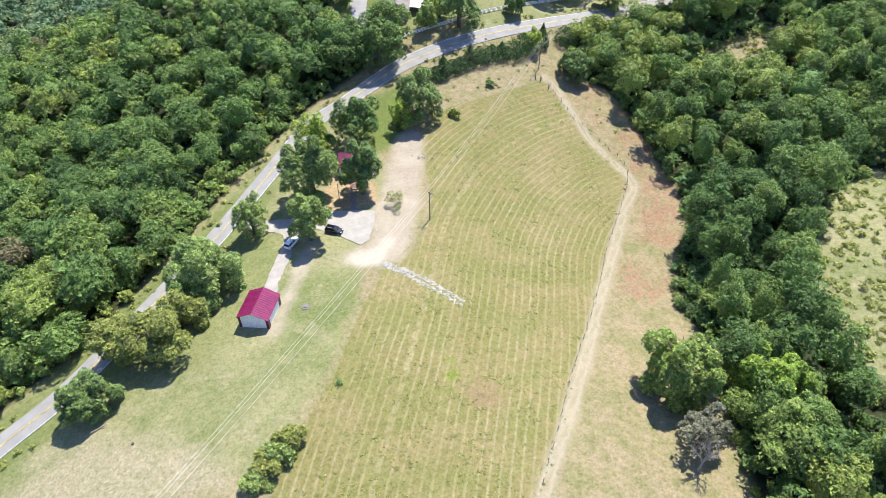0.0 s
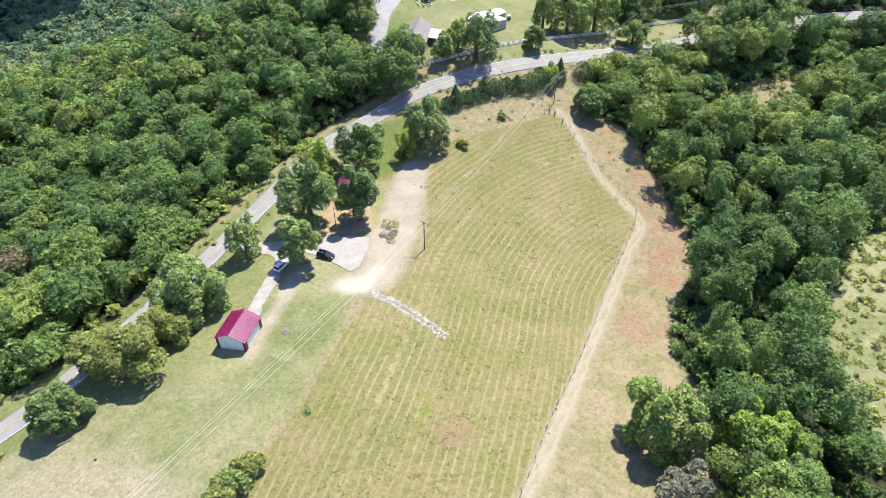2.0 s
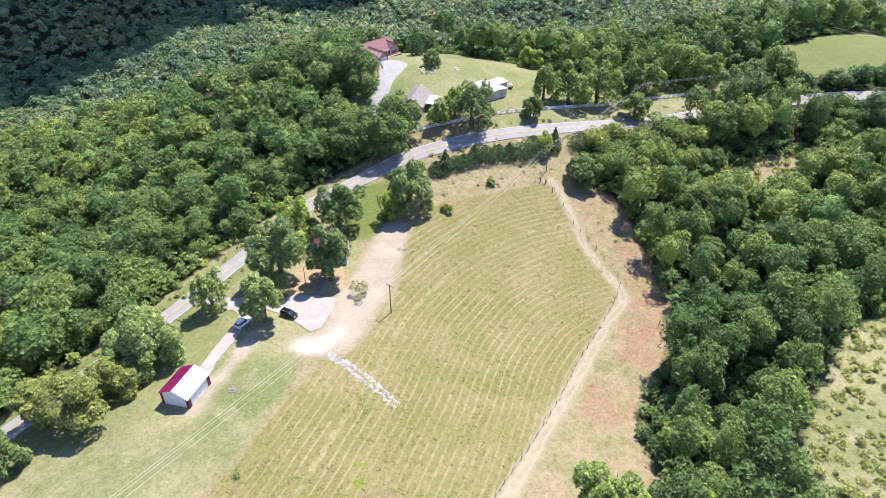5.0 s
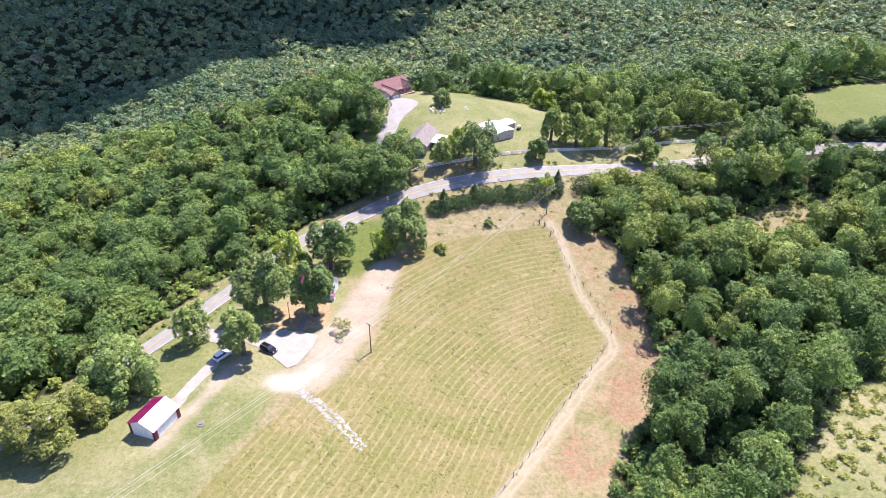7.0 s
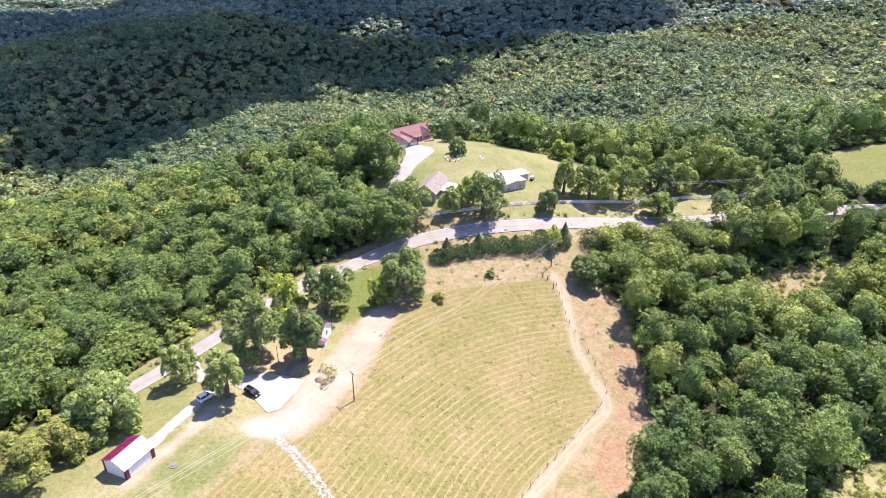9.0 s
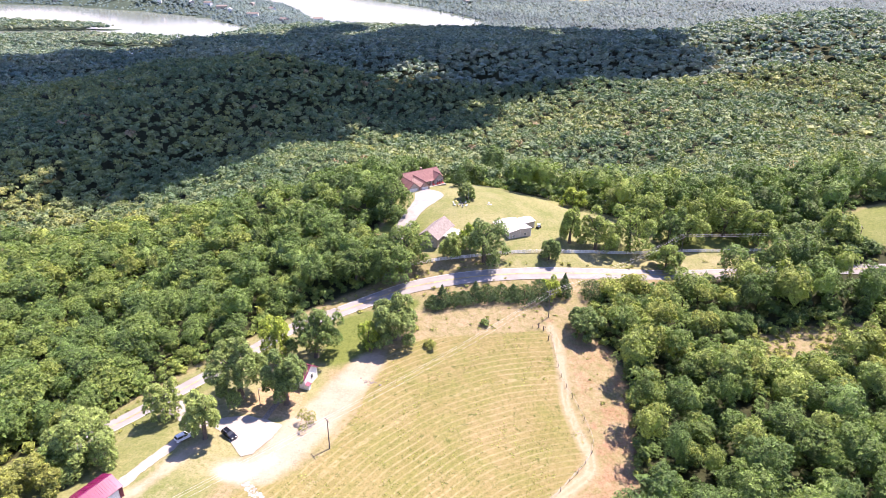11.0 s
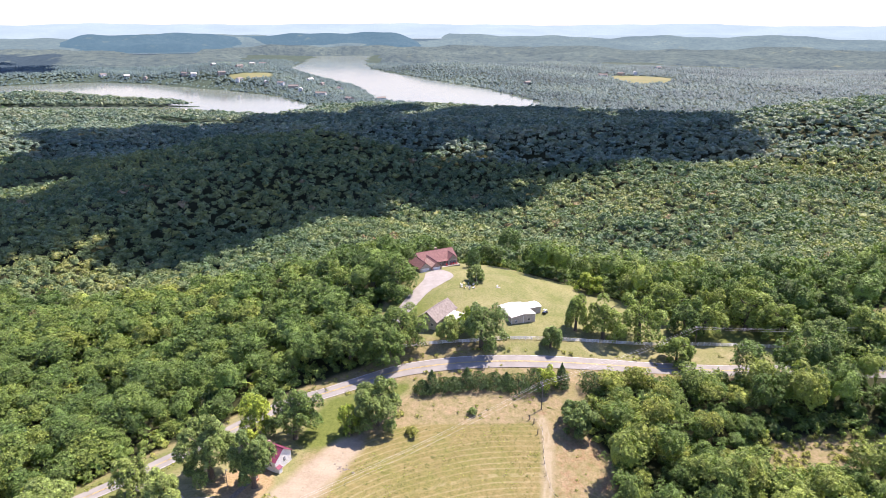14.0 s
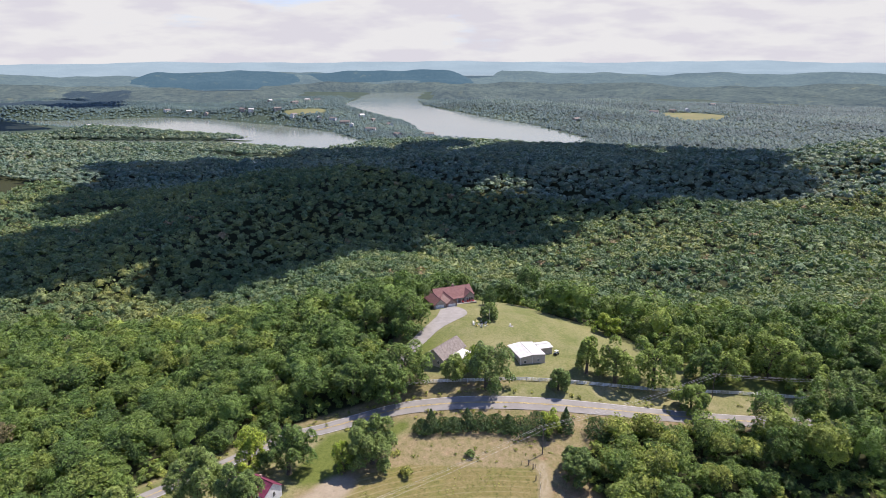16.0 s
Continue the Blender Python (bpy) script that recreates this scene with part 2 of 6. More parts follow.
# ---- materials ----
class Nodes:
    def __init__(self, name):
        self.mat = bpy.data.materials.new(name)
        self.mat.use_nodes = True
        self.t = self.mat.node_tree
        self.bsdf = self.t.nodes["Principled BSDF"]
        self.out = self.t.nodes["Material Output"]
        self.place = None

    def add(self, kind, **sets):
        node = self.t.nodes.new(kind)
        for k, v in sets.items():
            if k == "blend":
                node.blend_type = v
            elif k == "op":
                node.operation = v
            elif k == "dtype":
                node.data_type = v
            else:
                self.put(v, node.inputs[k])
        return node

    def put(self, v, socket):
        if isinstance(v, bpy.types.NodeSocket):
            self.t.links.new(v, socket)
        elif isinstance(v, tuple) and len(v) == 3 and socket.type == "RGBA":
            socket.default_value = (*v, 1)
        else:
            socket.default_value = v

    def noise(self, scale, detail=4, rough=0.55, vec=None, distortion=0.0):
        n = self.add("ShaderNodeTexNoise", Scale=scale, Detail=detail, Roughness=rough, Distortion=distortion)
        self.put(vec or self.pos(), n.inputs["Vector"])
        return n.outputs["Fac"]

    def pos(self):
        if self.place is None:
            self.place = self.add("ShaderNodeTexCoord").outputs["Object"]
        return self.place

    def math(self, op, a, b=0.0, c=0.0):
        n = self.t.nodes.new("ShaderNodeMath")
        n.operation = op
        for v, s in zip((a, b, c), n.inputs):
            self.put(v, s)
        return n.outputs[0]

    def ramp(self, fac, stops):
        n = self.t.nodes.new("ShaderNodeValToRGB")
        e = n.color_ramp.elements
        while len(e) < len(stops):
            e.new(0.5)
        for q, (p, c) in zip(e, stops):
            q.position, q.color = p, (*c, 1) if len(c) == 3 else c
        self.put(fac, n.inputs["Fac"])
        return n.outputs["Color"]

    def grey(self, fac, lo, hi, a=0.0, b=1.0):
        n = self.add("ShaderNodeMapRange")
        n.clamp = True
        for k, v in (("Value", fac), ("From Min", lo), ("From Max", hi), ("To Min", a), ("To Max", b)):
            self.put(v, n.inputs[k])
        return n.outputs["Result"]

    def mix(self, fac, a, b, blend="MIX"):
        n = self.t.nodes.new("ShaderNodeMix")
        n.data_type, n.blend_type = "RGBA", blend
        self.put(fac, n.inputs["Factor"])
        self.put(a, n.inputs["A"])
        self.put(b, n.inputs["B"])
        return n.outputs["Result"]

    def attr(self, name):
        n = self.t.nodes.new("ShaderNodeAttribute")
        n.attribute_name = name
        return n.outputs["Fac"]

    def bump(self, height, strength, distance):
        b = self.add("ShaderNodeBump", Strength=strength, Distance=distance, Height=height)
        self.put(b.outputs["Normal"], self.bsdf.inputs["Normal"])

    def done(self, color=None, rough=0.7, metal=0.0, spec=0.4):
        if color is not None:
            self.put(color, self.bsdf.inputs["Base Color"])
        self.put(rough, self.bsdf.inputs["Roughness"])
        self.put(metal, self.bsdf.inputs["Metallic"])
        self.put(spec, self.bsdf.inputs["Specular IOR Level"])
        return self.mat


def plain(name, color, rough=0.6, metal=0.0, wear=0.12, scale=3.0, spec=0.4):
    """A painted or coated surface with faint stains and grain."""
    n = Nodes(name)
    a = n.noise(scale, 5)
    b = n.noise(scale * 9, 3)
    dark = tuple(c * (1 - wear * 2) for c in color)
    lite = tuple(min(1, c * (1 + wear)) for c in color)
    c = n.mix(n.grey(a, 0.35, 0.65), dark, lite)
    c = n.mix(n.grey(b, 0.3, 0.7, 0, 0.25), c, tuple(c * 0.8 for c in color))
    n.bump(b, 0.15, 0.02)
    return n.done(c, rough, metal, spec)


def leaf_material(name, stops, glow=0.19, spec=0.28, lace=3.2, vary=0.52, clump=1.3, relief=0.5, grain=2.6):
    """Foliage: tint by tree and by spray, light passes through the leaves."""
    n = Nodes(name)
    geo = n.t.nodes.new("ShaderNodeNewGeometry")
    base = n.ramp(n.attr("tone"), stops)
    v = n.grey(geo.outputs["Random Per Island"], 0, 1, 1.0 - vary, 1.0 + vary * 0.9)
    hsv = n.add("ShaderNodeHueSaturation", Value=v, Color=base)
    fine = n.noise(grain, 4, 0.65)
    c = n.mix(n.grey(fine, 0.42, 0.64, 0.0, 0.5), hsv.outputs["Color"], (0.04, 0.055, 0.03))
    n.done(c, 0.58, 0.0, spec)
    tr = n.add("ShaderNodeBsdfTranslucent")
    n.put(n.mix(1.0, c, (1.15, 1.42, 0.62), "MULTIPLY"), tr.inputs["Color"])
    n.bump(n.math("ADD", n.noise(clump, 4, 0.65), n.math("MULTIPLY", fine, 0.4)), 0.9, relief)
    m = n.add("ShaderNodeMixShader", Fac=glow)
    n.t.links.new(n.bsdf.outputs[0], m.inputs[1])
    n.t.links.new(tr.outputs[0], m.inputs[2])
    if lace:
        gaps_v = n.grey(n.noise(lace, 2, 0.5), 0.54, 0.58)
        open_n = n.add("ShaderNodeBsdfTransparent")
        m2 = n.add("ShaderNodeMixShader", Fac=gaps_v)
        n.t.links.new(m.outputs[0], m2.inputs[1])
        n.t.links.new(open_n.outputs[0], m2.inputs[2])
        m = m2
    n.t.links.new(m.outputs[0], n.out.inputs["Surface"])
    return n.mat


WOODS_TONES = [(0.0, (0.078, 0.147, 0.040)), (0.3, (0.123, 0.208, 0.048)), (0.6, (0.195, 0.287, 0.065)), (0.85, (0.280, 0.343, 0.071)), (0.96, (0.309, 0.343, 0.066)), (1.0, (0.244, 0.210, 0.104))]
# paler and bluer than the near woods: valley haze put into leaf colour
SLOPE_HAZE_TONES = [(0.0, (0.100, 0.177, 0.091)), (0.3, (0.160, 0.239, 0.109)), (0.6, (0.239, 0.297, 0.122)), (0.85, (0.321, 0.355, 0.127)), (0.96, (0.384, 0.380, 0.112)), (1.0, (0.361, 0.274, 0.148))]
# blue-green leaf colours with the haze over the far shore painted in
FAR_HAZE_TONES = [(0.0, (0.040, 0.078, 0.093)), (0.35, (0.063, 0.118, 0.131)), (0.65, (0.097, 0.163, 0.162)), (1.0, (0.161, 0.225, 0.171))]
mat_leaf = leaf_material("woodland_leaves", WOODS_TONES)
mat_leaf_far_haze = leaf_material("hazed_distant_leaves", FAR_HAZE_TONES, lace=0.0, vary=0.2, clump=0.25, relief=2.2, grain=0.5)
# ridge leaves lightened and blued to stand in for haze
mat_leaf_ridge_haze = leaf_material("hazed_ridge_leaves", [(0.0, (0.108, 0.188, 0.153)), (0.3, (0.171, 0.252, 0.188)), (0.6, (0.245, 0.311, 0.214)), (0.94, (0.336, 0.363, 0.227)), (1.0, (0.373, 0.301, 0.227))], lace=0.0, vary=0.3, clump=0.4, relief=1.6, grain=0.45)
mat_leaf_mid = leaf_material("hazed_hillside_leaves", SLOPE_HAZE_TONES, lace=0.0, vary=0.30, clump=0.6, relief=1.1, grain=0.7)
# slope colours tipped towards blue, a little more painted haze
mat_leaf_slope_haze = leaf_material("hazed_farther_hillside_leaves", [(v, (0.96 * r, 0.97 * g, 1.04 * b)) for v, (r, g, b) in SLOPE_HAZE_TONES], lace=0.0, vary=0.30, clump=0.6, relief=1.1, grain=0.7)
mat_leaf_light = leaf_material("light_leaves", [(0.0, (0.225, 0.325, 0.088)), (1.0, (0.395, 0.465, 0.125))])
mat_leaf_bright = leaf_material("bright_leaves", [(0.0, (0.23, 0.36, 0.04)), (1.0, (0.44, 0.51, 0.07))])
mat_leaf_fresh = leaf_material("fresh_leaves", [(0.0, (0.175, 0.275, 0.055)), (1.0, (0.34, 0.41, 0.085))])
mat_leaf_dark = leaf_material("dark_leaves", [(0.0, (0.132, 0.220, 0.064)), (1.0, (0.250, 0.330, 0.088))])
mat_leaf_olive = leaf_material("olive_leaves", [(0.0, (0.235, 0.275, 0.06)), (1.0, (0.385, 0.385, 0.09))])
mat_leaf_grey = leaf_material("grey_twigs", [(0.0, (0.16, 0.155, 0.10)), (1.0, (0.25, 0.24, 0.16))], 0.2)
mat_needles = leaf_material("needles", [(0.0, (0.069, 0.131, 0.055)), (1.0, (0.138, 0.206, 0.077))], 0.3)


def bark_material():
    n = Nodes("bark")
    a = n.noise(4, 6, 0.7)
    n.bump(a, 0.6, 0.06)
    return n.done(n.ramp(a, [(0.3, (0.05, 0.04, 0.03)), (0.7, (0.17, 0.14, 0.11))]), 0.9)


mat_bark = bark_material()


def ground_material():
    n = Nodes("ground")
    mid, fine = n.noise(0.11, 6, 0.62), n.noise(1.3, 5, 0.7)
    patch = n.noise(0.05, 5, 0.6, distortion=0.6)
    wob = n.math("MULTIPLY", n.math("SUBTRACT", mid, 0.5), 7.0)
    # rough pasture
    straw = n.mix(n.grey(patch, 0.38, 0.62), (0.42, 0.345, 0.22), (0.30, 0.285, 0.135))
    straw = n.mix(n.grey(fine, 0.35, 0.75, 0.0, 0.55), straw, (0.47, 0.41, 0.26))
    tuft = n.noise(0.32, 6, 0.75)
    straw = n.mix(n.grey(n.noise(0.17, 6, 0.7), 0.42, 0.6), straw, (0.46, 0.365, 0.25))
    straw = n.mix(n.grey(tuft, 0.47, 0.62, 0.0, 0.65), straw, (0.265, 0.262, 0.115))
    rust = n.grey(n.math("ADD", n.math("MULTIPLY", n.attr("rusty"), 0.5), n.math("ADD", n.math("MULTIPLY", n.math("SUBTRACT", mid, 0.5), 1.7), n.math("MULTIPLY", n.math("SUBTRACT", n.noise(0.5, 6, 0.75), 0.5), 1.5))), 0.28, 0.7, 0, 0.75)
    straw = n.mix(rust, straw, n.mix(n.grey(fine, 0.35, 0.65), (0.38, 0.20, 0.145), (0.48, 0.29, 0.21)))
    # mown lawn
    lawn = n.mix(n.grey(patch, 0.36, 0.64), (0.225, 0.265, 0.095), (0.41, 0.39, 0.215))
    lawn = n.mix(n.grey(mid, 0.5, 0.68, 0, 0.75), lawn, (0.47, 0.42, 0.28))
    lawn = n.mix(n.grey(fine, 0.4, 0.75, 0.0, 0.35), lawn, (0.46, 0.43, 0.29))
    lush = n.grey(n.math("ADD", n.attr("lush"), n.math("MULTIPLY", n.math("SUBTRACT", mid, 0.5), 0.5)), 0.3, 0.8)
    lawn = n.mix(lush, lawn, (0.20, 0.25, 0.07))
    dry = n.grey(n.math("ADD", n.attr("dry"), wob), -3.0, 3.5, 0.0, 0.8)
    lawn = n.mix(dry, lawn, n.mix(n.grey(fine, 0.35, 0.65), (0.44, 0.375, 0.27), (0.56, 0.49, 0.36)))
    c = n.mix(n.grey(n.math("ADD", n.attr("lawn"), wob), -1.5, 2.5), straw, lawn)
    # hay field, mown in rounds
    sd = n.attr("field")
    rows = n.math("SINE", n.math("MULTIPLY", n.math("ADD", n.attr("rounds"), n.math("MULTIPLY", n.math("SUBTRACT", mid, 0.5), 1.1)), 2 * math.pi / 2.0))
    rows = n.math("ADD", n.math("MULTIPLY", rows, 0.85), n.math("MULTIPLY", n.math("SUBTRACT", n.noise(1.9, 6, 0.8), 0.5), 2.0))
    rowmask = n.math("MULTIPLY", n.grey(rows, 0.42, 0.95), n.grey(n.noise(0.06, 5, 0.65), 0.34, 0.62, 0.2, 0.9))
    hay = n.mix(n.grey(patch, 0.35, 0.66), (0.275, 0.255, 0.095), (0.38, 0.31, 0.165))
    hay = n.mix(n.grey(mid, 0.45, 0.7, 0, 0.7), hay, (0.24, 0.27, 0.08))
    hay = n.mix(n.math("MULTIPLY", rowmask, 0.85), hay, (0.52, 0.455, 0.285))
    weeds = n.grey(n.noise(0.55, 5, 0.68), 0.6, 0.68)
    hay = n.mix(n.math("MULTIPLY", weeds, 0.7), hay, (0.13, 0.17, 0.05))
    hay = n.mix(n.math("MULTIPLY", rust, 0.9), hay, (0.38, 0.26, 0.17))
    green = n.grey(n.math("ADD", n.attr("sprout"), n.math("MULTIPLY", n.math("SUBTRACT", n.noise(0.45, 6, 0.75), 0.5), 2.6)), 0.7, 1.05, 0, 0.8)
    hay = n.mix(green, hay, (0.25, 0.31, 0.05))
    c = n.mix(n.grey(n.math("ADD", sd, n.math("MULTIPLY", wob, 0.12)), -0.4, 0.6), c, hay)
    # bare earth, pale where it is driven on
    bare = n.mix(n.grey(mid, 0.35, 0.65), (0.44, 0.36, 0.29), (0.58, 0.50, 0.42))
    bare = n.mix(n.grey(fine, 0.4, 0.7, 0, 0.5), bare, (0.62, 0.55, 0.46))
    bare = n.mix(n.grey(n.math("ADD", n.attr("pale"), n.math("MULTIPLY", wob, 0.3)), -1.0, 1.2), bare, n.mix(fine, (0.58, 0.52, 0.45), (0.72, 0.66, 0.58)))
    c = n.mix(n.grey(n.math("ADD", n.attr("bare"), n.math("MULTIPLY", wob, 0.45)), -1.2, 1.6), c, bare)
    orange = n.mix(fine, (0.46, 0.33, 0.20), (0.62, 0.48, 0.32))
    c = n.mix(n.grey(n.math("ADD", n.attr("yard"), n.math("MULTIPLY", wob, 0.25)), -0.8, 0.8), c, orange)
    # wheel ruts
    tr = n.math("ADD", n.attr("track"), n.math("MULTIPLY", n.math("SUBTRACT", n.noise(0.3, 4, 0.6), 0.5), 1.5))
    rut = n.math("SUBTRACT", 1.0, n.grey(n.math("ABSOLUTE", n.math("SUBTRACT", tr, 0.85)), 0.05, 0.55))
    c = n.mix(n.grey(tr, 1.3, 2.6, 0.75, 0.0), c, n.mix(n.grey(mid, 0.35, 0.65), (0.43, 0.365, 0.255), (0.52, 0.45, 0.335)))
    c = n.mix(n.math("MULTIPLY", rut, 0.6), c, (0.57, 0.50, 0.40))
    # leaf litter under the woods
    floor_c = n.mix(fine, (0.035, 0.05, 0.02), (0.08, 0.085, 0.04))
    c = n.mix(n.grey(n.math("ADD", n.attr("wood"), n.math("MULTIPLY", wob, 0.4)), -1.0, 1.5), c, floor_c)
    # far woods: haze put into blue-green tones, painted crown cells darken towards their edges
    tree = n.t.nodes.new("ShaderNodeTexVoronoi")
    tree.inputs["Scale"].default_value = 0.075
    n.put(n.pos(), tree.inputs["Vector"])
    far_haze_c = n.ramp(n.noise(0.012, 6, 0.7), [(0.3, (0.055, 0.10, 0.08)), (0.55, (0.09, 0.145, 0.11)), (0.75, (0.14, 0.19, 0.13))])
    far_haze_c = n.mix(n.grey(tree.outputs["Distance"], 0.0, 0.75, 0.0, 0.5), far_haze_c, (0.06, 0.085, 0.06))
    c = n.mix(n.grey(n.attr("far"), 0.0, 1.0), c, far_haze_c)
    meadow = n.mix(n.grey(n.noise(0.02, 4), 0.35, 0.65), (0.36, 0.34, 0.19), (0.26, 0.29, 0.14))
    c = n.mix(n.grey(n.attr("meadow"), -3.0, 3.0), c, meadow)
    speck = n.noise(2.2, 6, 0.8)
    clod = n.noise(0.95, 5, 0.78)
    near_only = n.math("MULTIPLY", n.math("SUBTRACT", 1.0, n.grey(n.attr("far"), 0.0, 0.3)), n.math("MULTIPLY", n.grey(n.attr("bare"), -3.0, 1.0, 1.0, 0.3), n.grey(n.attr("track"), 1.0, 3.5, 0.35, 1.0)))
    c = n.mix(n.math("MULTIPLY", near_only, n.grey(speck, 0.5, 0.66, 0, 0.75)), c, n.mix(1.0, c, (0.5, 0.56, 0.42), "MULTIPLY"))
    c = n.mix(n.math("MULTIPLY", near_only, n.grey(speck, 0.32, 0.46, 0.6, 0.0)), c, n.mix(1.0, c, (1.4, 1.35, 1.3), "MULTIPLY"))
    c = n.mix(n.math("MULTIPLY", near_only, n.grey(clod, 0.51, 0.62, 0, 0.7)), c, n.mix(1.0, c, (0.66, 0.74, 0.5), "MULTIPLY"))
    c = n.mix(n.math("MULTIPLY", near_only, n.grey(clod, 0.38, 0.48, 0.6, 0.0)), c, n.mix(1.0, c, (1.3, 1.24, 1.2), "MULTIPLY"))
    c = n.mix(1.0, c, (0.555, 0.545, 0.485), "MULTIPLY")
    n.bump(n.math("ADD", n.math("MULTIPLY", fine, 0.5), n.math("MULTIPLY", weeds, 0.8)), 0.55, 0.22)
    return n.done(c, 0.92, 0.0, 0.2)


mat_ground = ground_material()


def asphalt_material():
    n = Nodes("asphalt")
    a, b = n.noise(0.25, 5, 0.6), n.noise(9, 4, 0.7)
    c = n.mix(n.grey(a, 0.35, 0.65), (0.225, 0.213, 0.197), (0.285, 0.27, 0.25))
    c = n.mix(n.grey(b, 0.3, 0.7, 0, 0.35), c, (0.17, 0.165, 0.155))
    n.bump(b, 0.3, 0.02)
    return n.done(c, 0.85, 0.0, 0.25)


def gravel_material(name, lo, hi, scale=6.0):
    n = Nodes(name)
    a, b = n.noise(0.4, 5, 0.6), n.noise(scale, 5, 0.7)
    c = n.mix(n.grey(a, 0.35, 0.65), lo, hi)
    c = n.mix(n.grey(b, 0.35, 0.7, 0, 0.4), c, tuple(v * 0.72 for v in lo))
    n.bump(b, 0.5, 0.04)
    return n.done(c, 0.9, 0.0, 0.2)


mat_asphalt = asphalt_material()
mat_concrete = gravel_material("pale_concrete", (0.285, 0.257, 0.218), (0.36, 0.33, 0.288), 3.0)
mat_drive = gravel_material("tan_concrete", (0.255, 0.24, 0.222), (0.325, 0.31, 0.29), 3.0)
mat_gravel = gravel_material("white_gravel", (0.27, 0.242, 0.208), (0.375, 0.34, 0.298))
mat_yellow_line = plain("yellow_line", (0.55, 0.42, 0.12), 0.7, 0, 0.25, 1.2)
mat_white_line = plain("white_line", (0.62, 0.62, 0.60), 0.7, 0, 0.2, 1.2)


def water_material():
    n = Nodes("lake_water")
    a = n.noise(0.05, 6, 0.65)
    n.bump(a, 0.12, 0.3)
    return n.done((0.165, 0.19, 0.155), 0.12, 0.0, 0.65)


mat_water = water_material()

# ---- ground sheet ----
def spread(lo, fine_lo, fine_hi, hi, step, grow):
    mid = list(np.arange(fine_lo, fine_hi + 0.1, step))
    up, s, v = [], step, mid[-1]
    while v < hi:
        s *= grow
        v += s
        up.append(min(v, hi))
    dn, s, v = [], step, mid[0]
    while v > lo:
        s *= grow
        v -= s
        dn.append(max(v, lo))
    return np.array(dn[::-1] + mid + up)


gx = spread(-3600, -120, 210, 2600, 2.0, 1.06)
gy = spread(-300, 30, 330, 4750, 2.0, 1.035)
X, Y = np.meshgrid(gx, gy)
xf, yf = X.ravel(), Y.ravel()
zf = zg(xf, yf)
wood_free = polygon_sd(OPEN_LAND, xf, yf)
for ring in CLEARINGS:
    wood_free = np.maximum(wood_free, polygon_sd(ring, xf, yf))
nx, ny = len(gx), len(gy)
i0 = (np.arange(ny - 1)[:, None] * nx + np.arange(nx - 1)[None, :]).ravel()
me = bpy.data.meshes.new("ground")
me.vertices.add(len(xf))
me.vertices.foreach_set("co", np.stack([xf, yf, zf], 1).astype(np.float32).ravel())
me.loops.add(4 * len(i0))
me.loops.foreach_set("vertex_index", np.stack([i0, i0 + 1, i0 + nx + 1, i0 + nx], 1).astype(np.int32).ravel())
me.polygons.add(len(i0))
me.polygons.foreach_set("loop_start", np.arange(0, 4 * len(i0), 4, dtype=np.int32))
me.update(calc_edges=True)
me.shade_smooth()
ground = new("ground", me)
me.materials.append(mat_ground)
tagged(ground, "rolling pasture, mown hay field, lawns and woodland floor", "ground", kind="structure")
LAWN = [(-150, 55), (-75, 103), (-45, 130), (-15, 146), (0, 170), (20, 192), (45, 206), (47, 200), (36, 187), (33, 172), (24, 165), (26, 150), (16, 128), (12, 122), (8, 106), (-1, 88), (-9, 78), (-14, 66), (-60, 70), (-120, 50)]
FAR_LAWN = [(22, 245), (27, 236), (34, 226), (60, 229), (90, 241), (130, 256), (184, 265), (195, 270), (180, 280), (145, 288), (116, 305), (70, 312), (45, 330), (22, 320)]
VERGE = [(60, 219), (97, 232.5), (116, 238.8), (138, 245), (153, 248.5), (176, 251.5), (188, 253), (186, 266), (165, 265), (140, 261), (111, 250), (75, 236)]
LUSH = [(18, 170), (20, 192), (40, 205), (46, 203), (37, 188), (31, 172), (26, 166)]
BARE_YARD = [(13, 128), (17, 141), (21, 150), (24, 160), (29, 172), (38, 180), (39, 172), (35, 158), (30, 142), (25, 128), (20, 119), (8, 119), (7, 125)]
ORANGE_YARD = [(3, 144), (4, 152), (8, 160), (15, 160), (20, 152), (19, 144), (12, 142)]


def put_attr(name, values):
    a = me.attributes.new(name, "FLOAT", "POINT")
    a.data.foreach_set("value", np.clip(values, -300, 600).astype(np.float32))


road_near = line_d(ROAD, xf, yf)
lawn_sd = np.maximum(np.maximum(polygon_sd(LAWN, xf, yf), np.where(yf < 198, 8.5, -3.0) - road_near), np.maximum(polygon_sd(FAR_LAWN, xf, yf), np.maximum(np.maximum(polygon_sd(CLEARINGS[2], xf, yf), polygon_sd(VERGE, xf, yf)), polygon_sd(CLEARINGS[0], xf, yf) + 3)))
lush_v = np.maximum(smooth(-4, 3, polygon_sd(LUSH, xf, yf)), 0.75 * smooth(-6, 6, polygon_sd([(136, 262), (180, 266), (184, 279), (140, 284)], xf, yf)))
lush_v = np.maximum(lush_v, 0.6 * smooth(12, 6, road_near) * smooth(200, 150, yf))
lush_v = np.maximum(lush_v, 0.42 * smooth(-3, 3, polygon_sd(FAR_LAWN, xf, yf)))
lush_v = np.maximum(lush_v, 0.7 * smooth(-4, 2, polygon_sd(CLEARINGS[2], xf, yf)))
lush_v = np.maximum(lush_v, 0.8 * smooth(30, 10, np.hypot(xf - 25, yf - 245)))
lush_v = np.maximum(lush_v, 0.5 * smooth(15, 4, line_d([(-11, 138), (-19, 122), (-31, 104)], xf, yf)))
